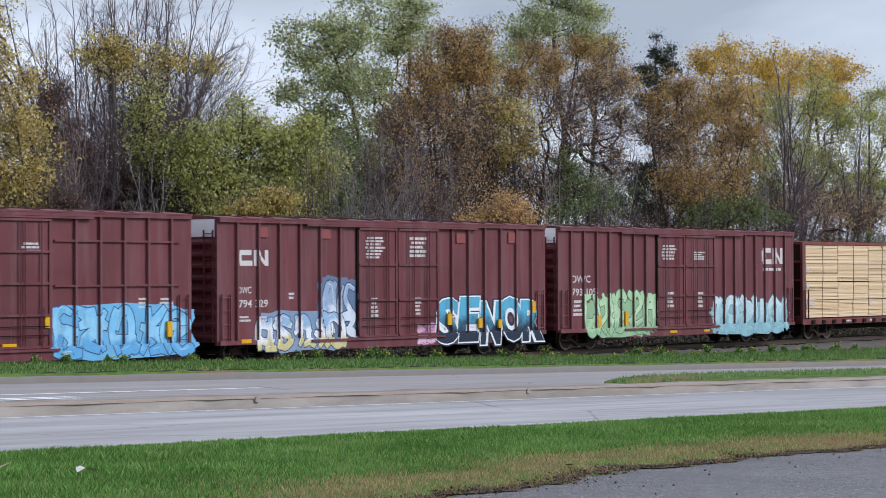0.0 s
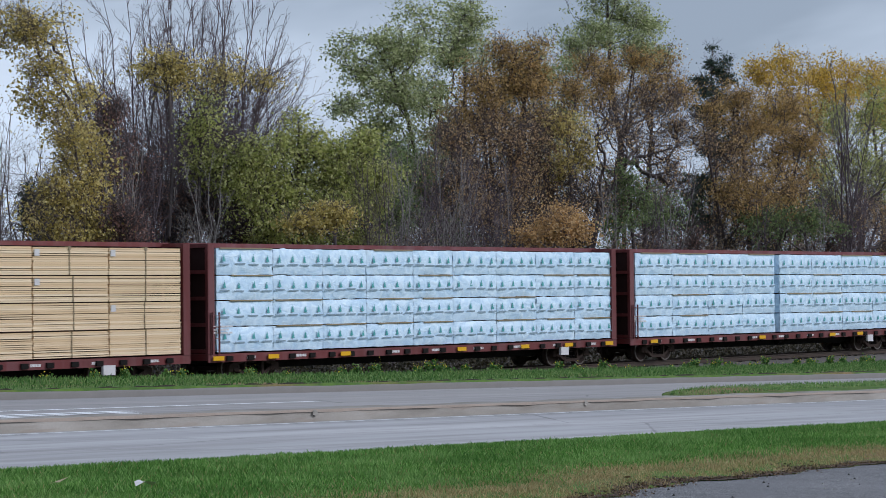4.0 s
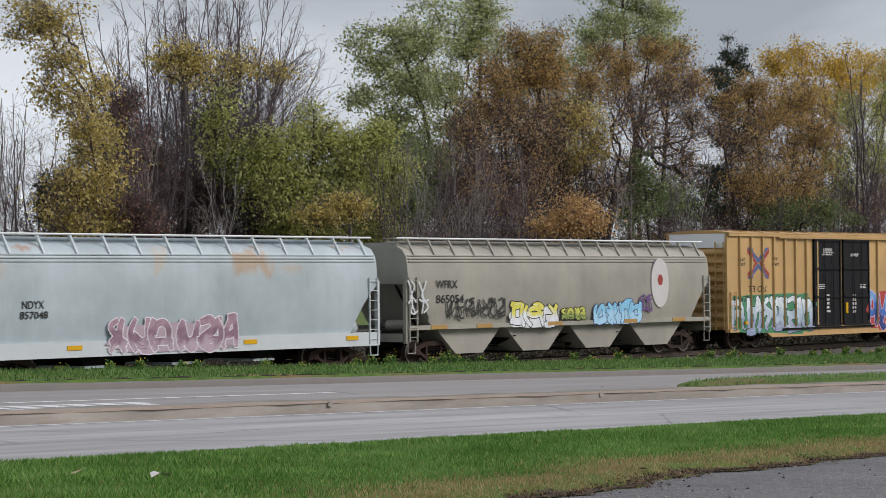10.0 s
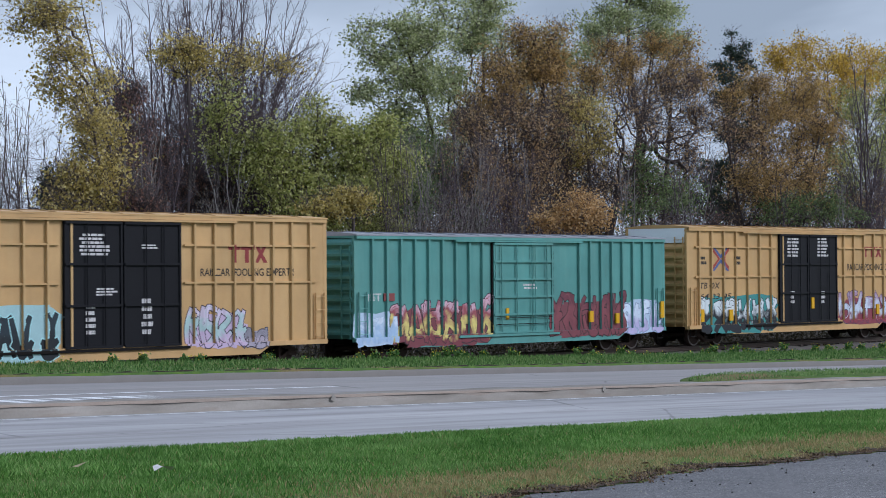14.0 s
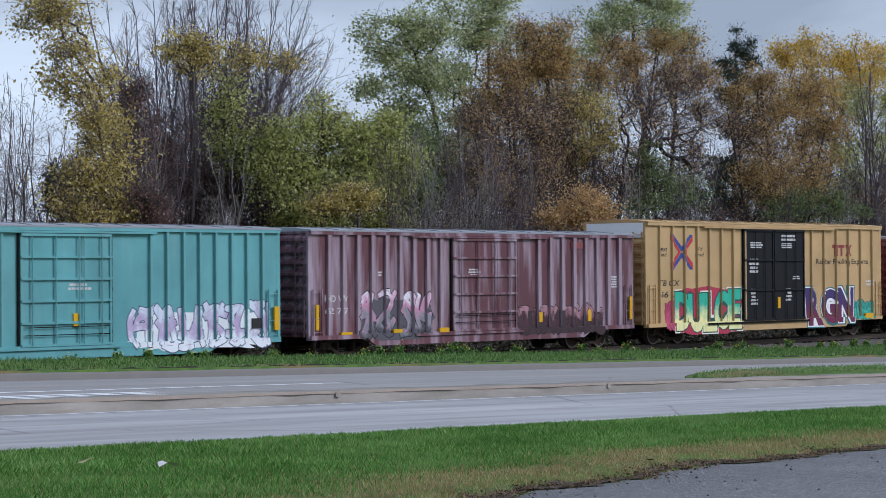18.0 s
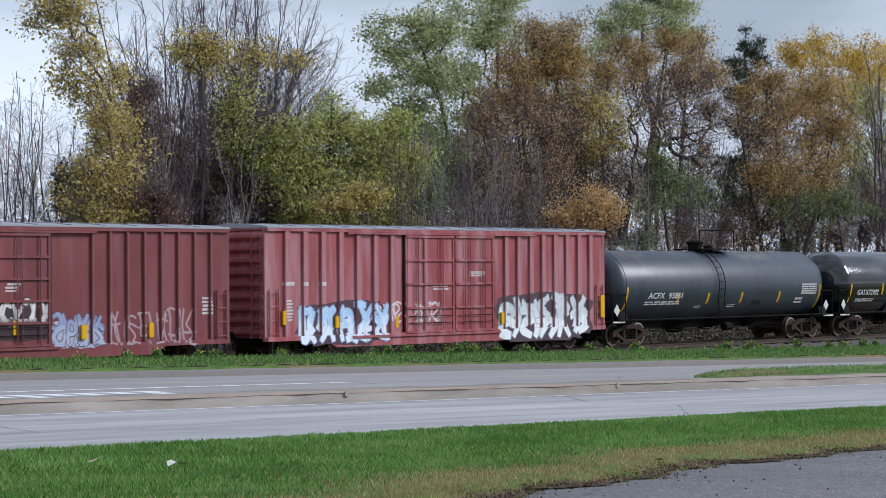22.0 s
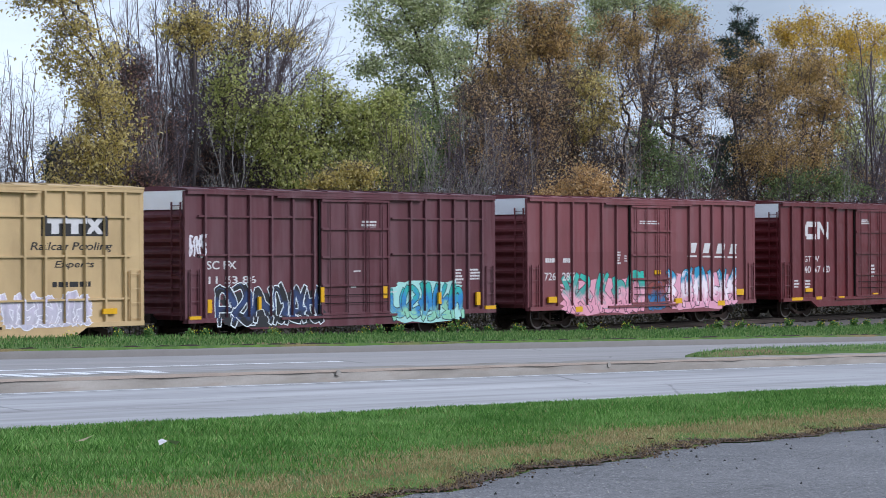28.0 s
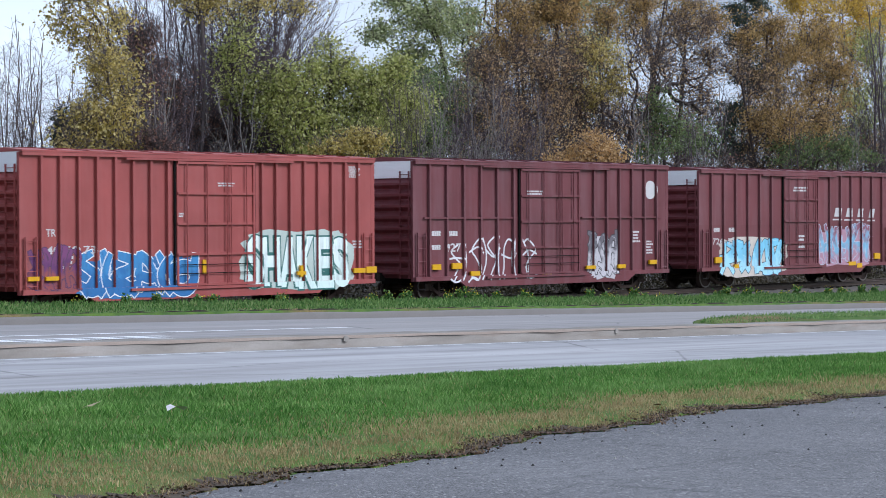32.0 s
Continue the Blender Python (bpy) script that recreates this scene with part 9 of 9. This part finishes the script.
        part("side_mirror", MB().prism([(1.99, 1.15), (2.1, 1.14), (2.11, 1.22), (2.06, 1.27), (2.0, 1.27)], "y", min(s * 0.92, s * 1.1), max(s * 0.92, s * 1.1)), M_TRIM, body)
        lamp = MB()
        run = [(-1.21, 0.64), (-1.21, 0.70)] + [(-1.2 + 0.04 * k, width(-1.2 + 0.04 * k) + 0.012) for k in range(1, 10)]
        for k in range(len(run) - 1):
            q = []
            for i, top in ((k, 0), (k + 1, 0), (k + 1, 1), (k, 1)):
                x, yy = run[i]
                low = 1.01 if x < -1.02 else 1.01 + 0.16 * min(1, (x + 1.02) / 0.08)
                q.append((x, s * yy, (low, 1.235)[top]))
            lamp.face(*q)
        tl = part("tail_lamp", lamp, M_LAMPRED, body)
        part("lamp_lens", MB().box(-1.222, -1.212, min(s * 0.63, s * 0.69), max(s * 0.63, s * 0.69), 1.04, 1.19), M_PLATE, tl)
        hl = MB()
        for k in range(7):
            xa = 3.3 + 0.07 * k
            hl.v += [(xa, s * (width(xa) + 0.008), 0.80 - 0.003 * k), (xa, s * (width(xa) - 0.01), 0.93 - 0.005 * k)]
        hl.f = [(2 * k, 2 * k + 2, 2 * k + 3, 2 * k + 1) for k in range(6)]
        part("headlamp", hl, M_PLATE, body)
        part("exhaust_tip", MB().lathe([(-1.25, 0.04), (-1.25, 0.055), (-1.2, 0.055)], "x", 12, (0, s * 0.52, 0.47)), M_EXHAUST, car)
    part("rear_window", MB().face((-1.228, -0.69, 1.295), (-1.015, -0.60, 1.63), (-1.015, 0.60, 1.63), (-1.228, 0.69, 1.295)), M_GLASS, body)
    for s in (-1, 1):
        part("corner_glass", MB().face((-1.228, s * 0.69, 1.295), (-1.015, s * 0.60, 1.63), (-0.96, s * 0.715, 1.63), (-1.10, s * 0.845, 1.295)).face((-1.10, s * 0.845, 1.295), (-0.96, s * 0.715, 1.63), (-0.89, s * (side_y(-0.9, 1.62) + 0.02), 1.62), (-0.94, s * (side_y(-0.95, 1.293) + 0.02), 1.293)), M_GLASS, body)
    part("rear_spoiler", MB().prism([(-1.1, 1.665), (-0.9, 1.715), (-0.85, 1.69), (-1.06, 1.635)], "y", -0.6, 0.6), M_CARWHITE, body)
    part("windscreen", MB().face((2.30, -0.78, 1.18), (2.30, 0.78, 1.18), (1.47, 0.62, 1.688), (1.47, -0.62, 1.688)), M_GLASS, body)
    side = [(-0.46 - 0.074 * k, width(-0.46 - 0.074 * k) + 0.012) for k in range(11)]
    loop = [(x, -y) for x, y in side] + [(-1.24, -0.66), (-1.24, 0.66)] + [(x, y) for x, y in reversed(side)]
    part("rear_bumper", MB().prism(loop, "z", 0.40, 0.64), M_TRIM, car)
    part("bumper_skid", MB().box(-1.255, -1.235, -0.5, 0.5, 0.45, 0.49), M_EXHAUST, car)
    part("tailgate_seam", MB().box(-1.208, -1.2, -0.58, 0.58, 0.735, 0.75), M_TRIM, body)
    part("tailgate_strip", MB().box(-1.215, -1.19, -0.6, 0.6, 1.155, 1.195), M_ALLOY, body)
    part("licence_plate", MB().box(-1.212, -1.19, -0.16, 0.16, 0.94, 1.08), M_PLATE, body)
    bars_on = MB()
    for k in range(2):
        bars_on.face((-1.214, -0.12, 0.965 + 0.05 * k), (-1.214, 0.12, 0.965 + 0.05 * k), (-1.214, 0.12, 0.995 + 0.05 * k), (-1.214, -0.12, 0.995 + 0.05 * k))
    part("plate_bars", bars_on, M_TRIM, body)
    part("badge", MB().lathe([(-1.222, 0.02), (-1.222, 0.06), (-1.19, 0.06)], "x", 16, (0, 0, 1.24)), M_TRIM, body)
    part("underbody", MB().box(-0.9, 3.5, -0.6, 0.6, 0.31, 0.45), M_TRIM, car)
    part("grille", MB().box(3.84, 3.87, -0.42, 0.42, 0.55, 0.86), M_TRIM, body)
    tyre = MB().lathe([(-0.125, 0.275), (-0.125, 0.35), (-0.09, 0.38), (0.09, 0.38), (0.125, 0.35), (0.125, 0.275)], "y", 32, caps=False).mesh("tyre", True)
    rim = MB().lathe([(-0.128, 0.285), (-0.115, 0.262), (0.1, 0.255), (0.11, 0.275)], "y", 28, caps=False).mesh("rim", True)
    spoke = MB().prism([(-0.02, 0.04), (0.02, 0.04), (0.03, 0.27), (-0.03, 0.27)], "y", -0.125, -0.105).mesh("spoke")
    dark = MB().lathe([(-0.09, 0.02), (-0.09, 0.26)], "y", 24).mesh("brake_disc")
    hub = MB().lathe([(-0.132, 0.03), (-0.13, 0.06), (-0.1, 0.065)], "y", 14).mesh("hub")
    for x in (0.0, 2.86):
        for s in (-1, 1):
            w = part("wheel", tyre, M_TYRE, car)
            w.matrix_parent_inverse = pose(x, s * 0.84, R, 0, 0, 0 if s < 0 else 180)
            part("rim", rim, M_ALLOY, w)
            part("brake_disc", dark, M_TRIM, w)
            part("hub", hub, M_ALLOY, w)
            for k in range(10):
                part("spoke", spoke, M_ALLOY, w).matrix_basis = pose(0, 0, 0, 0, 72 * (k // 2) + (22 if k % 2 else 0), 0)
            SUV_WHEELS.append((w, s))
    return car


SUV.append(suv())


def suv_x(t):
    return 27.45 + 19.1 * (t - 8.5)


def drive():
    """It crosses from left to right on the near carriageway and goes on down the road."""
    rows = []
    for t in [0, 2, 4, 6, 7, 7.5, 8, 8.5, 9, 9.5, 10, 11, 12, 14, 18, 24, 32]:
        x = suv_x(t)
        fall = math.degrees(math.atan(float(land(x + 1.4) - land(x - 1.4)) / 2.8))
        rows.append((t, pose(x, 21.68, float(land(x)) + 0.002, 0, -fall, 0)))
    walk(SUV[0], rows)
    times = [0.0] + [7.0 + k / FPS for k in range(int(3.0 * FPS) + 1)] + [32.0]
    for w, s in SUV_WHEELS:
        turn = [min(max(t, 7.0), 10.0) for t in times]
        walk(w, [(t, pose(0, 0, 0, 0, -s * -1 * math.degrees(suv_x(u) / 0.38), 0)) for t, u in zip(times, turn)])

# ---- grass, weeds and litter ----
def grass_mat(name, cols):
    m = Mat(name, 0.7, 0, 0.2)
    r = m.t.nodes.new("ShaderNodeNewGeometry").outputs["Random Per Island"]
    n = m.n("ShaderNodeValToRGB", Fac=r)
    e = n.color_ramp.elements
    e[0].position, e[0].color = 0.0, srgb(cols[0])
    e[1].position, e[1].color = 1.0, srgb(cols[-1])
    for k, c in enumerate(cols[1:-1]):
        e.new((k + 1) / (len(cols) - 1)).color = srgb(c)
    big = m.noise(m.co, 0.8, 4)
    col = m.mix(m.math("MULTIPLY", m.ramp(big, 0.4, 0.65), 0.45), n.outputs["Color"], srgb(cols[0]))
    pale = m.noise(m.scaled(0.5, 0.9, 1), 1.3, 4)
    col = m.mix(m.math("MULTIPLY", m.ramp(pale, 0.5, 0.68), 0.4), col, srgb(cols[-1]))
    m.put(m.b.inputs["Base Color"], col)
    tr = m.n("ShaderNodeBsdfTranslucent", Color=col)
    mx = m.n("ShaderNodeMixShader", Fac=0.35)
    m.t.links.new(m.b.outputs["BSDF"], mx.inputs[1])
    m.t.links.new(tr.outputs["BSDF"], mx.inputs[2])
    m.t.links.new(mx.outputs["Shader"], m.t.nodes["Material Output"].inputs["Surface"])
    return m.m


M_GRASS = grass_mat("lush_grass_blades", ("3c6428", "528036", "6c9a48", "98b870"))
M_DRY = grass_mat("dry_grass_blades", ("84744e", "a69268", "ccb88c", "90825a"))
M_FARGRASS = grass_mat("roadside_grass_blades", ("34582a", "4c7438", "668a48", "90a468"))
M_FLOWER = plain("yellow_flower", "e4d038", 0.6)
M_STEM = plain("weed_green", "4c6a30", 0.7)
M_LITTER = plain("dead_leaf_litter", "5e4a38", 0.85, vary=0.5, scale=9)


def blades(name, rng, x, y, hgt, wid, material, label):
    """Single bent blades of grass standing on the ground."""
    n = len(x)
    z = ground_z(x, y) - 0.01
    a = rng.uniform(0, 2 * math.pi, n)
    lean = rng.uniform(0.1, 0.7, n) * hgt
    b = rng.uniform(0, 2 * math.pi, n)
    dx, dy = np.cos(a) * wid / 2, np.sin(a) * wid / 2
    lx, ly = np.cos(b) * lean, np.sin(b) * lean
    v = np.stack([np.stack([x - dx, y - dy, z], 1), np.stack([x + dx, y + dy, z], 1),
                  np.stack([x + dx * .7 + lx * .4, y + dy * .7 + ly * .4, z + hgt * .6], 1),
                  np.stack([x + lx, y + ly, z + hgt], 1)], 1).reshape(-1, 3)
    k = np.arange(n)[:, None] * 4
    f = np.concatenate([k + np.array([[0, 1, 2]]), k + np.array([[0, 2, 3]])])
    ob = new(name, arrays(name, v, f, material))
    tagged(ob, label, "grass", kind="stuff")


def verge():
    rng = np.random.default_rng(11)
    n = 430000
    x, y = rng.uniform(7, 34, n), rng.uniform(9.0, NEAR + 0.12, n)
    e = lot_edge(x)
    patch = np.sin(x * 1.3 + y) * 0.3 + np.sin(x * 0.6 - y * 2.1) * 0.3
    t = (y - e) / (NEAR - e)
    keep = (y > e + rng.uniform(-0.12, 0.2, n)) & (y < NEAR + 0.03)
    # only what the lens can take in
    keep &= (x * 0.95 + 1.5 > y * 0.62) & (x < y * 2.6 + 3)
    dry = (t + patch * 0.12 + rng.normal(0, 0.07, n)) < 0.215
    tall = 0.045 + 0.03 * np.clip(t, 0, 1)
    tuft = np.sin(x * 7.1 + 2 * np.sin(y * 5)) * np.sin(y * 6.3 + 2 * np.sin(x * 4.1))
    hgt = tall * rng.uniform(0.55, 1.5, n) * (1 + 0.35 * tuft) * 0.8 * np.clip((NEAR - y) * 0.9 + 0.3, 0.3, 1)
    sel = keep & ~dry
    blades("verge_grass", rng, x[sel], y[sel], hgt[sel], 0.0075 * np.ones(sel.sum()), M_GRASS, "thick green grass of the near verge")
    sel = keep & (dry | (rng.uniform(0, 1, n) < 0.05))
    blades("dry_grass", rng, x[sel], y[sel], hgt[sel] * 0.85, 0.007 * np.ones(sel.sum()), M_DRY, "dry tan grass along the asphalt edge")
    m = 60000
    x, y = rng.uniform(26, 125, m), rng.uniform(FAR + 0.24, 51.5, m)
    keep = (y > x * 0.40) & (y < x * 1.25)
    t = (y - FAR) / (51 - FAR)
    hgt = (0.07 + 0.04 * t ** 2) * rng.uniform(0.5, 1.5, m)
    blades("roadside_grass", rng, x[keep], y[keep], hgt[keep], 0.03 * np.ones(keep.sum()), M_FARGRASS, "ragged green grass strip beside the far road")
    m = 9000
    x = rng.uniform(41.5, 75, m)
    y = 27.0 + rng.uniform(-1, 1, m) * 1.6 * (1 - np.exp(-(x - 41) / 1.5))
    z = ground_z(x, y)
    isl = np.asarray(land(x) - fall(y)) + 0.18 * (1 - np.exp(-(x - 41) / 1.5))
    k = rng.uniform(0.03, 0.08, m)
    a = rng.uniform(0, 6.28, m)
    v = np.stack([np.stack([x - 0.015, y, isl], 1), np.stack([x + 0.015, y, isl], 1), np.stack([x + np.cos(a) * k * .5, y + np.sin(a) * k * .5, isl + k], 1)], 1).reshape(-1, 3)
    ob = new("island_grass", arrays("island_grass", v, np.arange(3 * m).reshape(m, 3), M_FARGRASS))
    tagged(ob, "short grass on the traffic island", "grass", kind="stuff")
    # litter and crumbs along the lot's edge
    m = 1500
    x = rng.uniform(8, 26, m)
    y = lot_edge(x) + rng.normal(0.0, 0.13, m)
    z = np.asarray(land(x)) + 0.012
    pts = np.stack([x, y, z], 1)
    me = leaves_mesh(rng, pts, 0.024, M_LITTER, 2.5)
    me.name = "leaf_litter"
    tagged(new("leaf_litter", me), "dark crumbs and dead leaves along the asphalt edge", "litter", kind="stuff")


def undergrowth():
    """Dark tangle of weeds and litter on the woodland floor behind the track, shade put into the weeds' colour."""
    rng = np.random.default_rng(77)
    v, f = [], []
    xs = np.arange(20, 190, 3.0)
    ys = [59.5, 62, 66, 72, 80, 95, 130]
    for x in xs:
        for y in ys:
            v.append((x, y, BED + 0.02 + 0.25 * step(y, 60, 63) + rng.uniform(0, 0.06)))
    n = len(ys)
    for i in range(len(xs) - 1):
        for j in range(n - 1):
            a = i * n + j
            f.append((a, a + n, a + n + 1, a + 1))
    floor = new("woodland_floor", arrays("woodland_floor", v, f, plain("dark_leaf_mould", "3a3128", 0.95, vary=0.5, scale=1.5)))
    tagged(floor, "dark leaf mould under the trees", "ground", kind="structure")
    m = 42000
    x = rng.uniform(44, 150, m)
    y = rng.uniform(60.5, 64.5, m)
    lump = 0.55 + 0.45 * np.sin(x * 0.9 + 2 * np.sin(x * 0.37)) * np.sin(y * 1.7 + x * 0.21)
    z = BED + 0.15 + rng.uniform(0, 1, m) ** 1.3 * (0.5 + 1.1 * lump)
    me = leaves_mesh(rng, np.stack([x, y, z], 1), 0.13, LEAF["mould"])
    me.name = "undergrowth"
    tagged(new("undergrowth", me), "weedy undergrowth along the edge of the wood, coloured dark for shade", "undergrowth", kind="stuff")


verge()
undergrowth()


def weed(x, y, h, seed):
    rng = np.random.default_rng(seed)
    z = float(ground_z(np.array([x]), np.array([y]))[0]) - 0.02
    ob = thing("flowering_weed", pose(x, y, z), "green roadside weed with small yellow flowers", "weed", "weeds along the track")
    mb, tips = MB(), []
    for k in range(7):
        a, l = rng.uniform(0, 6.28), h * rng.uniform(0.6, 1.0)
        tip = (math.cos(a) * l * 0.4, math.sin(a) * l * 0.4, l)
        mb.tube((math.cos(a) * 0.03, math.sin(a) * 0.03, 0), tip, 0.012, 0.006, 4, False)
        tips.append(tip)
    part("stems", mb, M_STEM, ob)
    pts = np.array([np.array(t) * rng.uniform(0.25, 0.95) + rng.normal(0, 0.06, 3) for t in tips for _ in range(14)])
    part("leaves", leaves_mesh(rng, pts, 0.11, M_FARGRASS), M_FARGRASS, ob)
    pts = np.array([np.array(t) + rng.normal(0, 0.06, 3) for t in tips for _ in range(3)])
    tagged(part("flowers", leaves_mesh(rng, pts, 0.05, M_FLOWER), M_FLOWER, ob), kind="stuff")


wr = random.Random(5)
for k in range(85):
    wx = 44 + 52 * (k + wr.random()) / 85
    weed(wx, wr.uniform(49.6, 51.6), wr.uniform(0.2, 0.45), 900 + k)


# stray leaf and scrap of paper on the grass, chipped blocks on the kerb
def scrap(name, x, y, size, material, label, seed, lift=0.07):
    rng = random.Random(seed)
    mb = MB()
    z = float(ground_z(np.array([x]), np.array([y]))[0]) + lift
    ring = [(x + size * rng.uniform(.5, 1) * math.cos(a), y + size * rng.uniform(.5, 1) * math.sin(a), z + rng.uniform(0, size * .7)) for a in [k * 1.05 for k in range(6)]]
    for k in range(6):
        mb.face((x, y, z + size * .4), ring[k], ring[(k + 1) % 6])
    tagged(part(name, mb, material), label, "litter")


scrap("dry_leaf", 12.43, 13.72, 0.11, plain("curled_tan_leaf", "a89a78", 0.8), "curled pale tan leaf on the grass", 1)
scrap("paper_scrap", 12.78, 13.18, 0.10, M_WHITE, "white crumpled paper scrap on the grass", 2)
M_CHIP = plain("broken_pale_concrete", "938d85", 0.9, vary=0.4, scale=9)
for cx, w in ((26.0, 0.06), (32.7, 0.05)):
    zc = float(land(cx))
    mb = MB().prism([(cx - w, zc + 0.1), (cx, zc + 0.08), (cx + w, zc + 0.105), (cx + w * 0.7, zc + 0.15), (cx, zc + 0.172), (cx - w * 0.8, zc + 0.155)], "y", MED0 - 0.025, MED0 + 0.12)
    tagged(part("kerb_chunk", mb, M_CHIP), "chipped pale concrete lump in the kerb", "kerb block")
M_SOIL = plain("dark_damp_soil", "4a3e32", 0.95, vary=0.5, scale=7)


def soil():
    """A crumbling strip of bare soil where the turf meets the asphalt."""
    rng = random.Random(21)
    mb = MB()
    xs = [7 + 0.05 * k for k in range(496)]
    wav = lambda x: 0.5 + 0.5 * math.sin(x * 2.1 + 1.7 * math.sin(x * 0.9))
    rows = [(float(lot_edge(x)) - 0.01 - 0.10 * rng.random() * wav(x), float(lot_edge(x)) + 0.04 + 0.22 * rng.random() * wav(x * 1.3 + 2)) for x in xs]
    for i in range(len(xs) - 1):
        q = []
        for k, s in ((i, 0), (i + 1, 0), (i + 1, 1), (i, 1)):
            x, y = xs[k], rows[k][s]
            q.append((x, y, max(float(ground_z(np.array([x]), np.array([y]))[0]), float(land(x)) - 0.01) + 0.006))
        mb.face(*q)
    tagged(part("soil_edge", mb, M_SOIL), "strip of dark bare soil along the asphalt edge", "soil", kind="structure")


soil()


def litter():
    """Dead leaves and crumbs of earth caught along the edge of the turf."""
    rng = np.random.default_rng(23)
    n = 5600
    x = 7.5 + 17 * rng.uniform(0, 1, n) ** 0.8
    heap = 0.5 + 0.5 * np.sin(x * 3.1 + 2.2 * np.sin(x * 1.3))
    y = lot_edge(x) + 0.04 + rng.normal(0, 1, n) * (0.03 + 0.09 * heap)
    z = np.maximum(ground_z(x, y), land(x) - 0.01) + 0.004 + 0.014 * rng.uniform(0, 1, n) * heap
    dead = leaf_mat("litter_leaves", "34291f", "5c4836", "947558", 0.1)
    tagged(new("leaf_litter", leaves_mesh(rng, np.stack([x, y, z], 1), 0.023, dead, 1.2)), "brown dead leaves and earth along the asphalt edge", "leaf litter", kind="stuff")


litter()


def gravel():
    """Loose bright and dark grit scattered over the asphalt."""
    rng = random.Random(61)
    for nm, mat, label in (("pale_grit", plain("pale_grit", "96948e", 0.8), "pale grit scattered on the asphalt"), ("dark_grit", plain("dark_grit", "2c2a28", 0.9), "dark grit scattered on the asphalt")):
        mb = MB()
        for k in range(90 if nm == 'pale_grit' else 60):
            x = rng.uniform(8, 24)
            y = float(lot_edge(x)) - 0.1 - rng.expovariate(1.1)
            s, z = rng.uniform(0.006, 0.016), float(land(x)) - 0.012
            a = rng.uniform(0, 6.28)
            ring = [(x + s * math.cos(a + q), y + s * math.sin(a + q), z) for q in (0, 1.3, 2.7, 4.4)]
            tip = (x + s * 0.2, y, z + s * 1.1)
            for i in range(4):
                mb.face(ring[i], ring[(i + 1) % 4], tip)
        tagged(part(nm, mb, mat), label, "grit", kind="stuff")


gravel()
M_DEADLEAF = plain("curled_brown_leaf", "7a5a40", 0.8, vary=0.4, scale=8)
lr = random.Random(31)
for k in range(14):
    lx = 9.5 + 14 * lr.random()
    scrap("fallen_leaf", lx, float(lot_edge(lx)) + lr.uniform(-0.25, 0.3), lr.uniform(0.03, 0.055), M_DEADLEAF, "curled brown fallen leaf by the asphalt", 40 + k, 0.02)

# ---- everything that moves ----
TRAVEL = [(0, -0.0), (1.5, 24.96), (3.0, 49.79), (4.0, 66.2), (4.5, 74.12), (6.5, 106.71), (7.0, 115.2), (7.7, 126.66), (9, 147.66), (10.5, 172.11), (12, 196.28), (13, 212.29), (14.2, 231.45), (16.5, 267.88), (17, 275.83), (18, 291.63), (19, 307.02), (20, 322.98), (22, 354.36), (23, 369.74), (24.5, 392.61), (26.7, 425.84), (27.3, 434.97), (28, 445.52), (29.2, 463.9), (31, 490.83), (32, 505.77)]

def travelled(t):
    """How far the train has rolled by t seconds."""
    ts, ds = zip(*TRAVEL)
    return float(np.interp(t, ts, ds))


def motions():
    for car, x0 in CARS:
        walk(car, [(t, pose(x0 - d, CY, 0)) for t, d in TRAVEL])
    # all wheels of the train turn alike: the first is keyed frame by frame, the rest share its keys
    walk(WHEELS[0], [(k / FPS, pose(0, 0, 0, 0, -math.degrees(travelled(k / FPS) / 0.457), 0)) for k in range(32 * FPS + 1)])
    keys = WHEELS[0].animation_data
    for w in WHEELS[1:]:
        w.rotation_mode = "QUATERNION"
        own = w.animation_data_create()
        own.action = keys.action
        own.action_slot = keys.action_slot
    if SUV:
        drive()


motions()
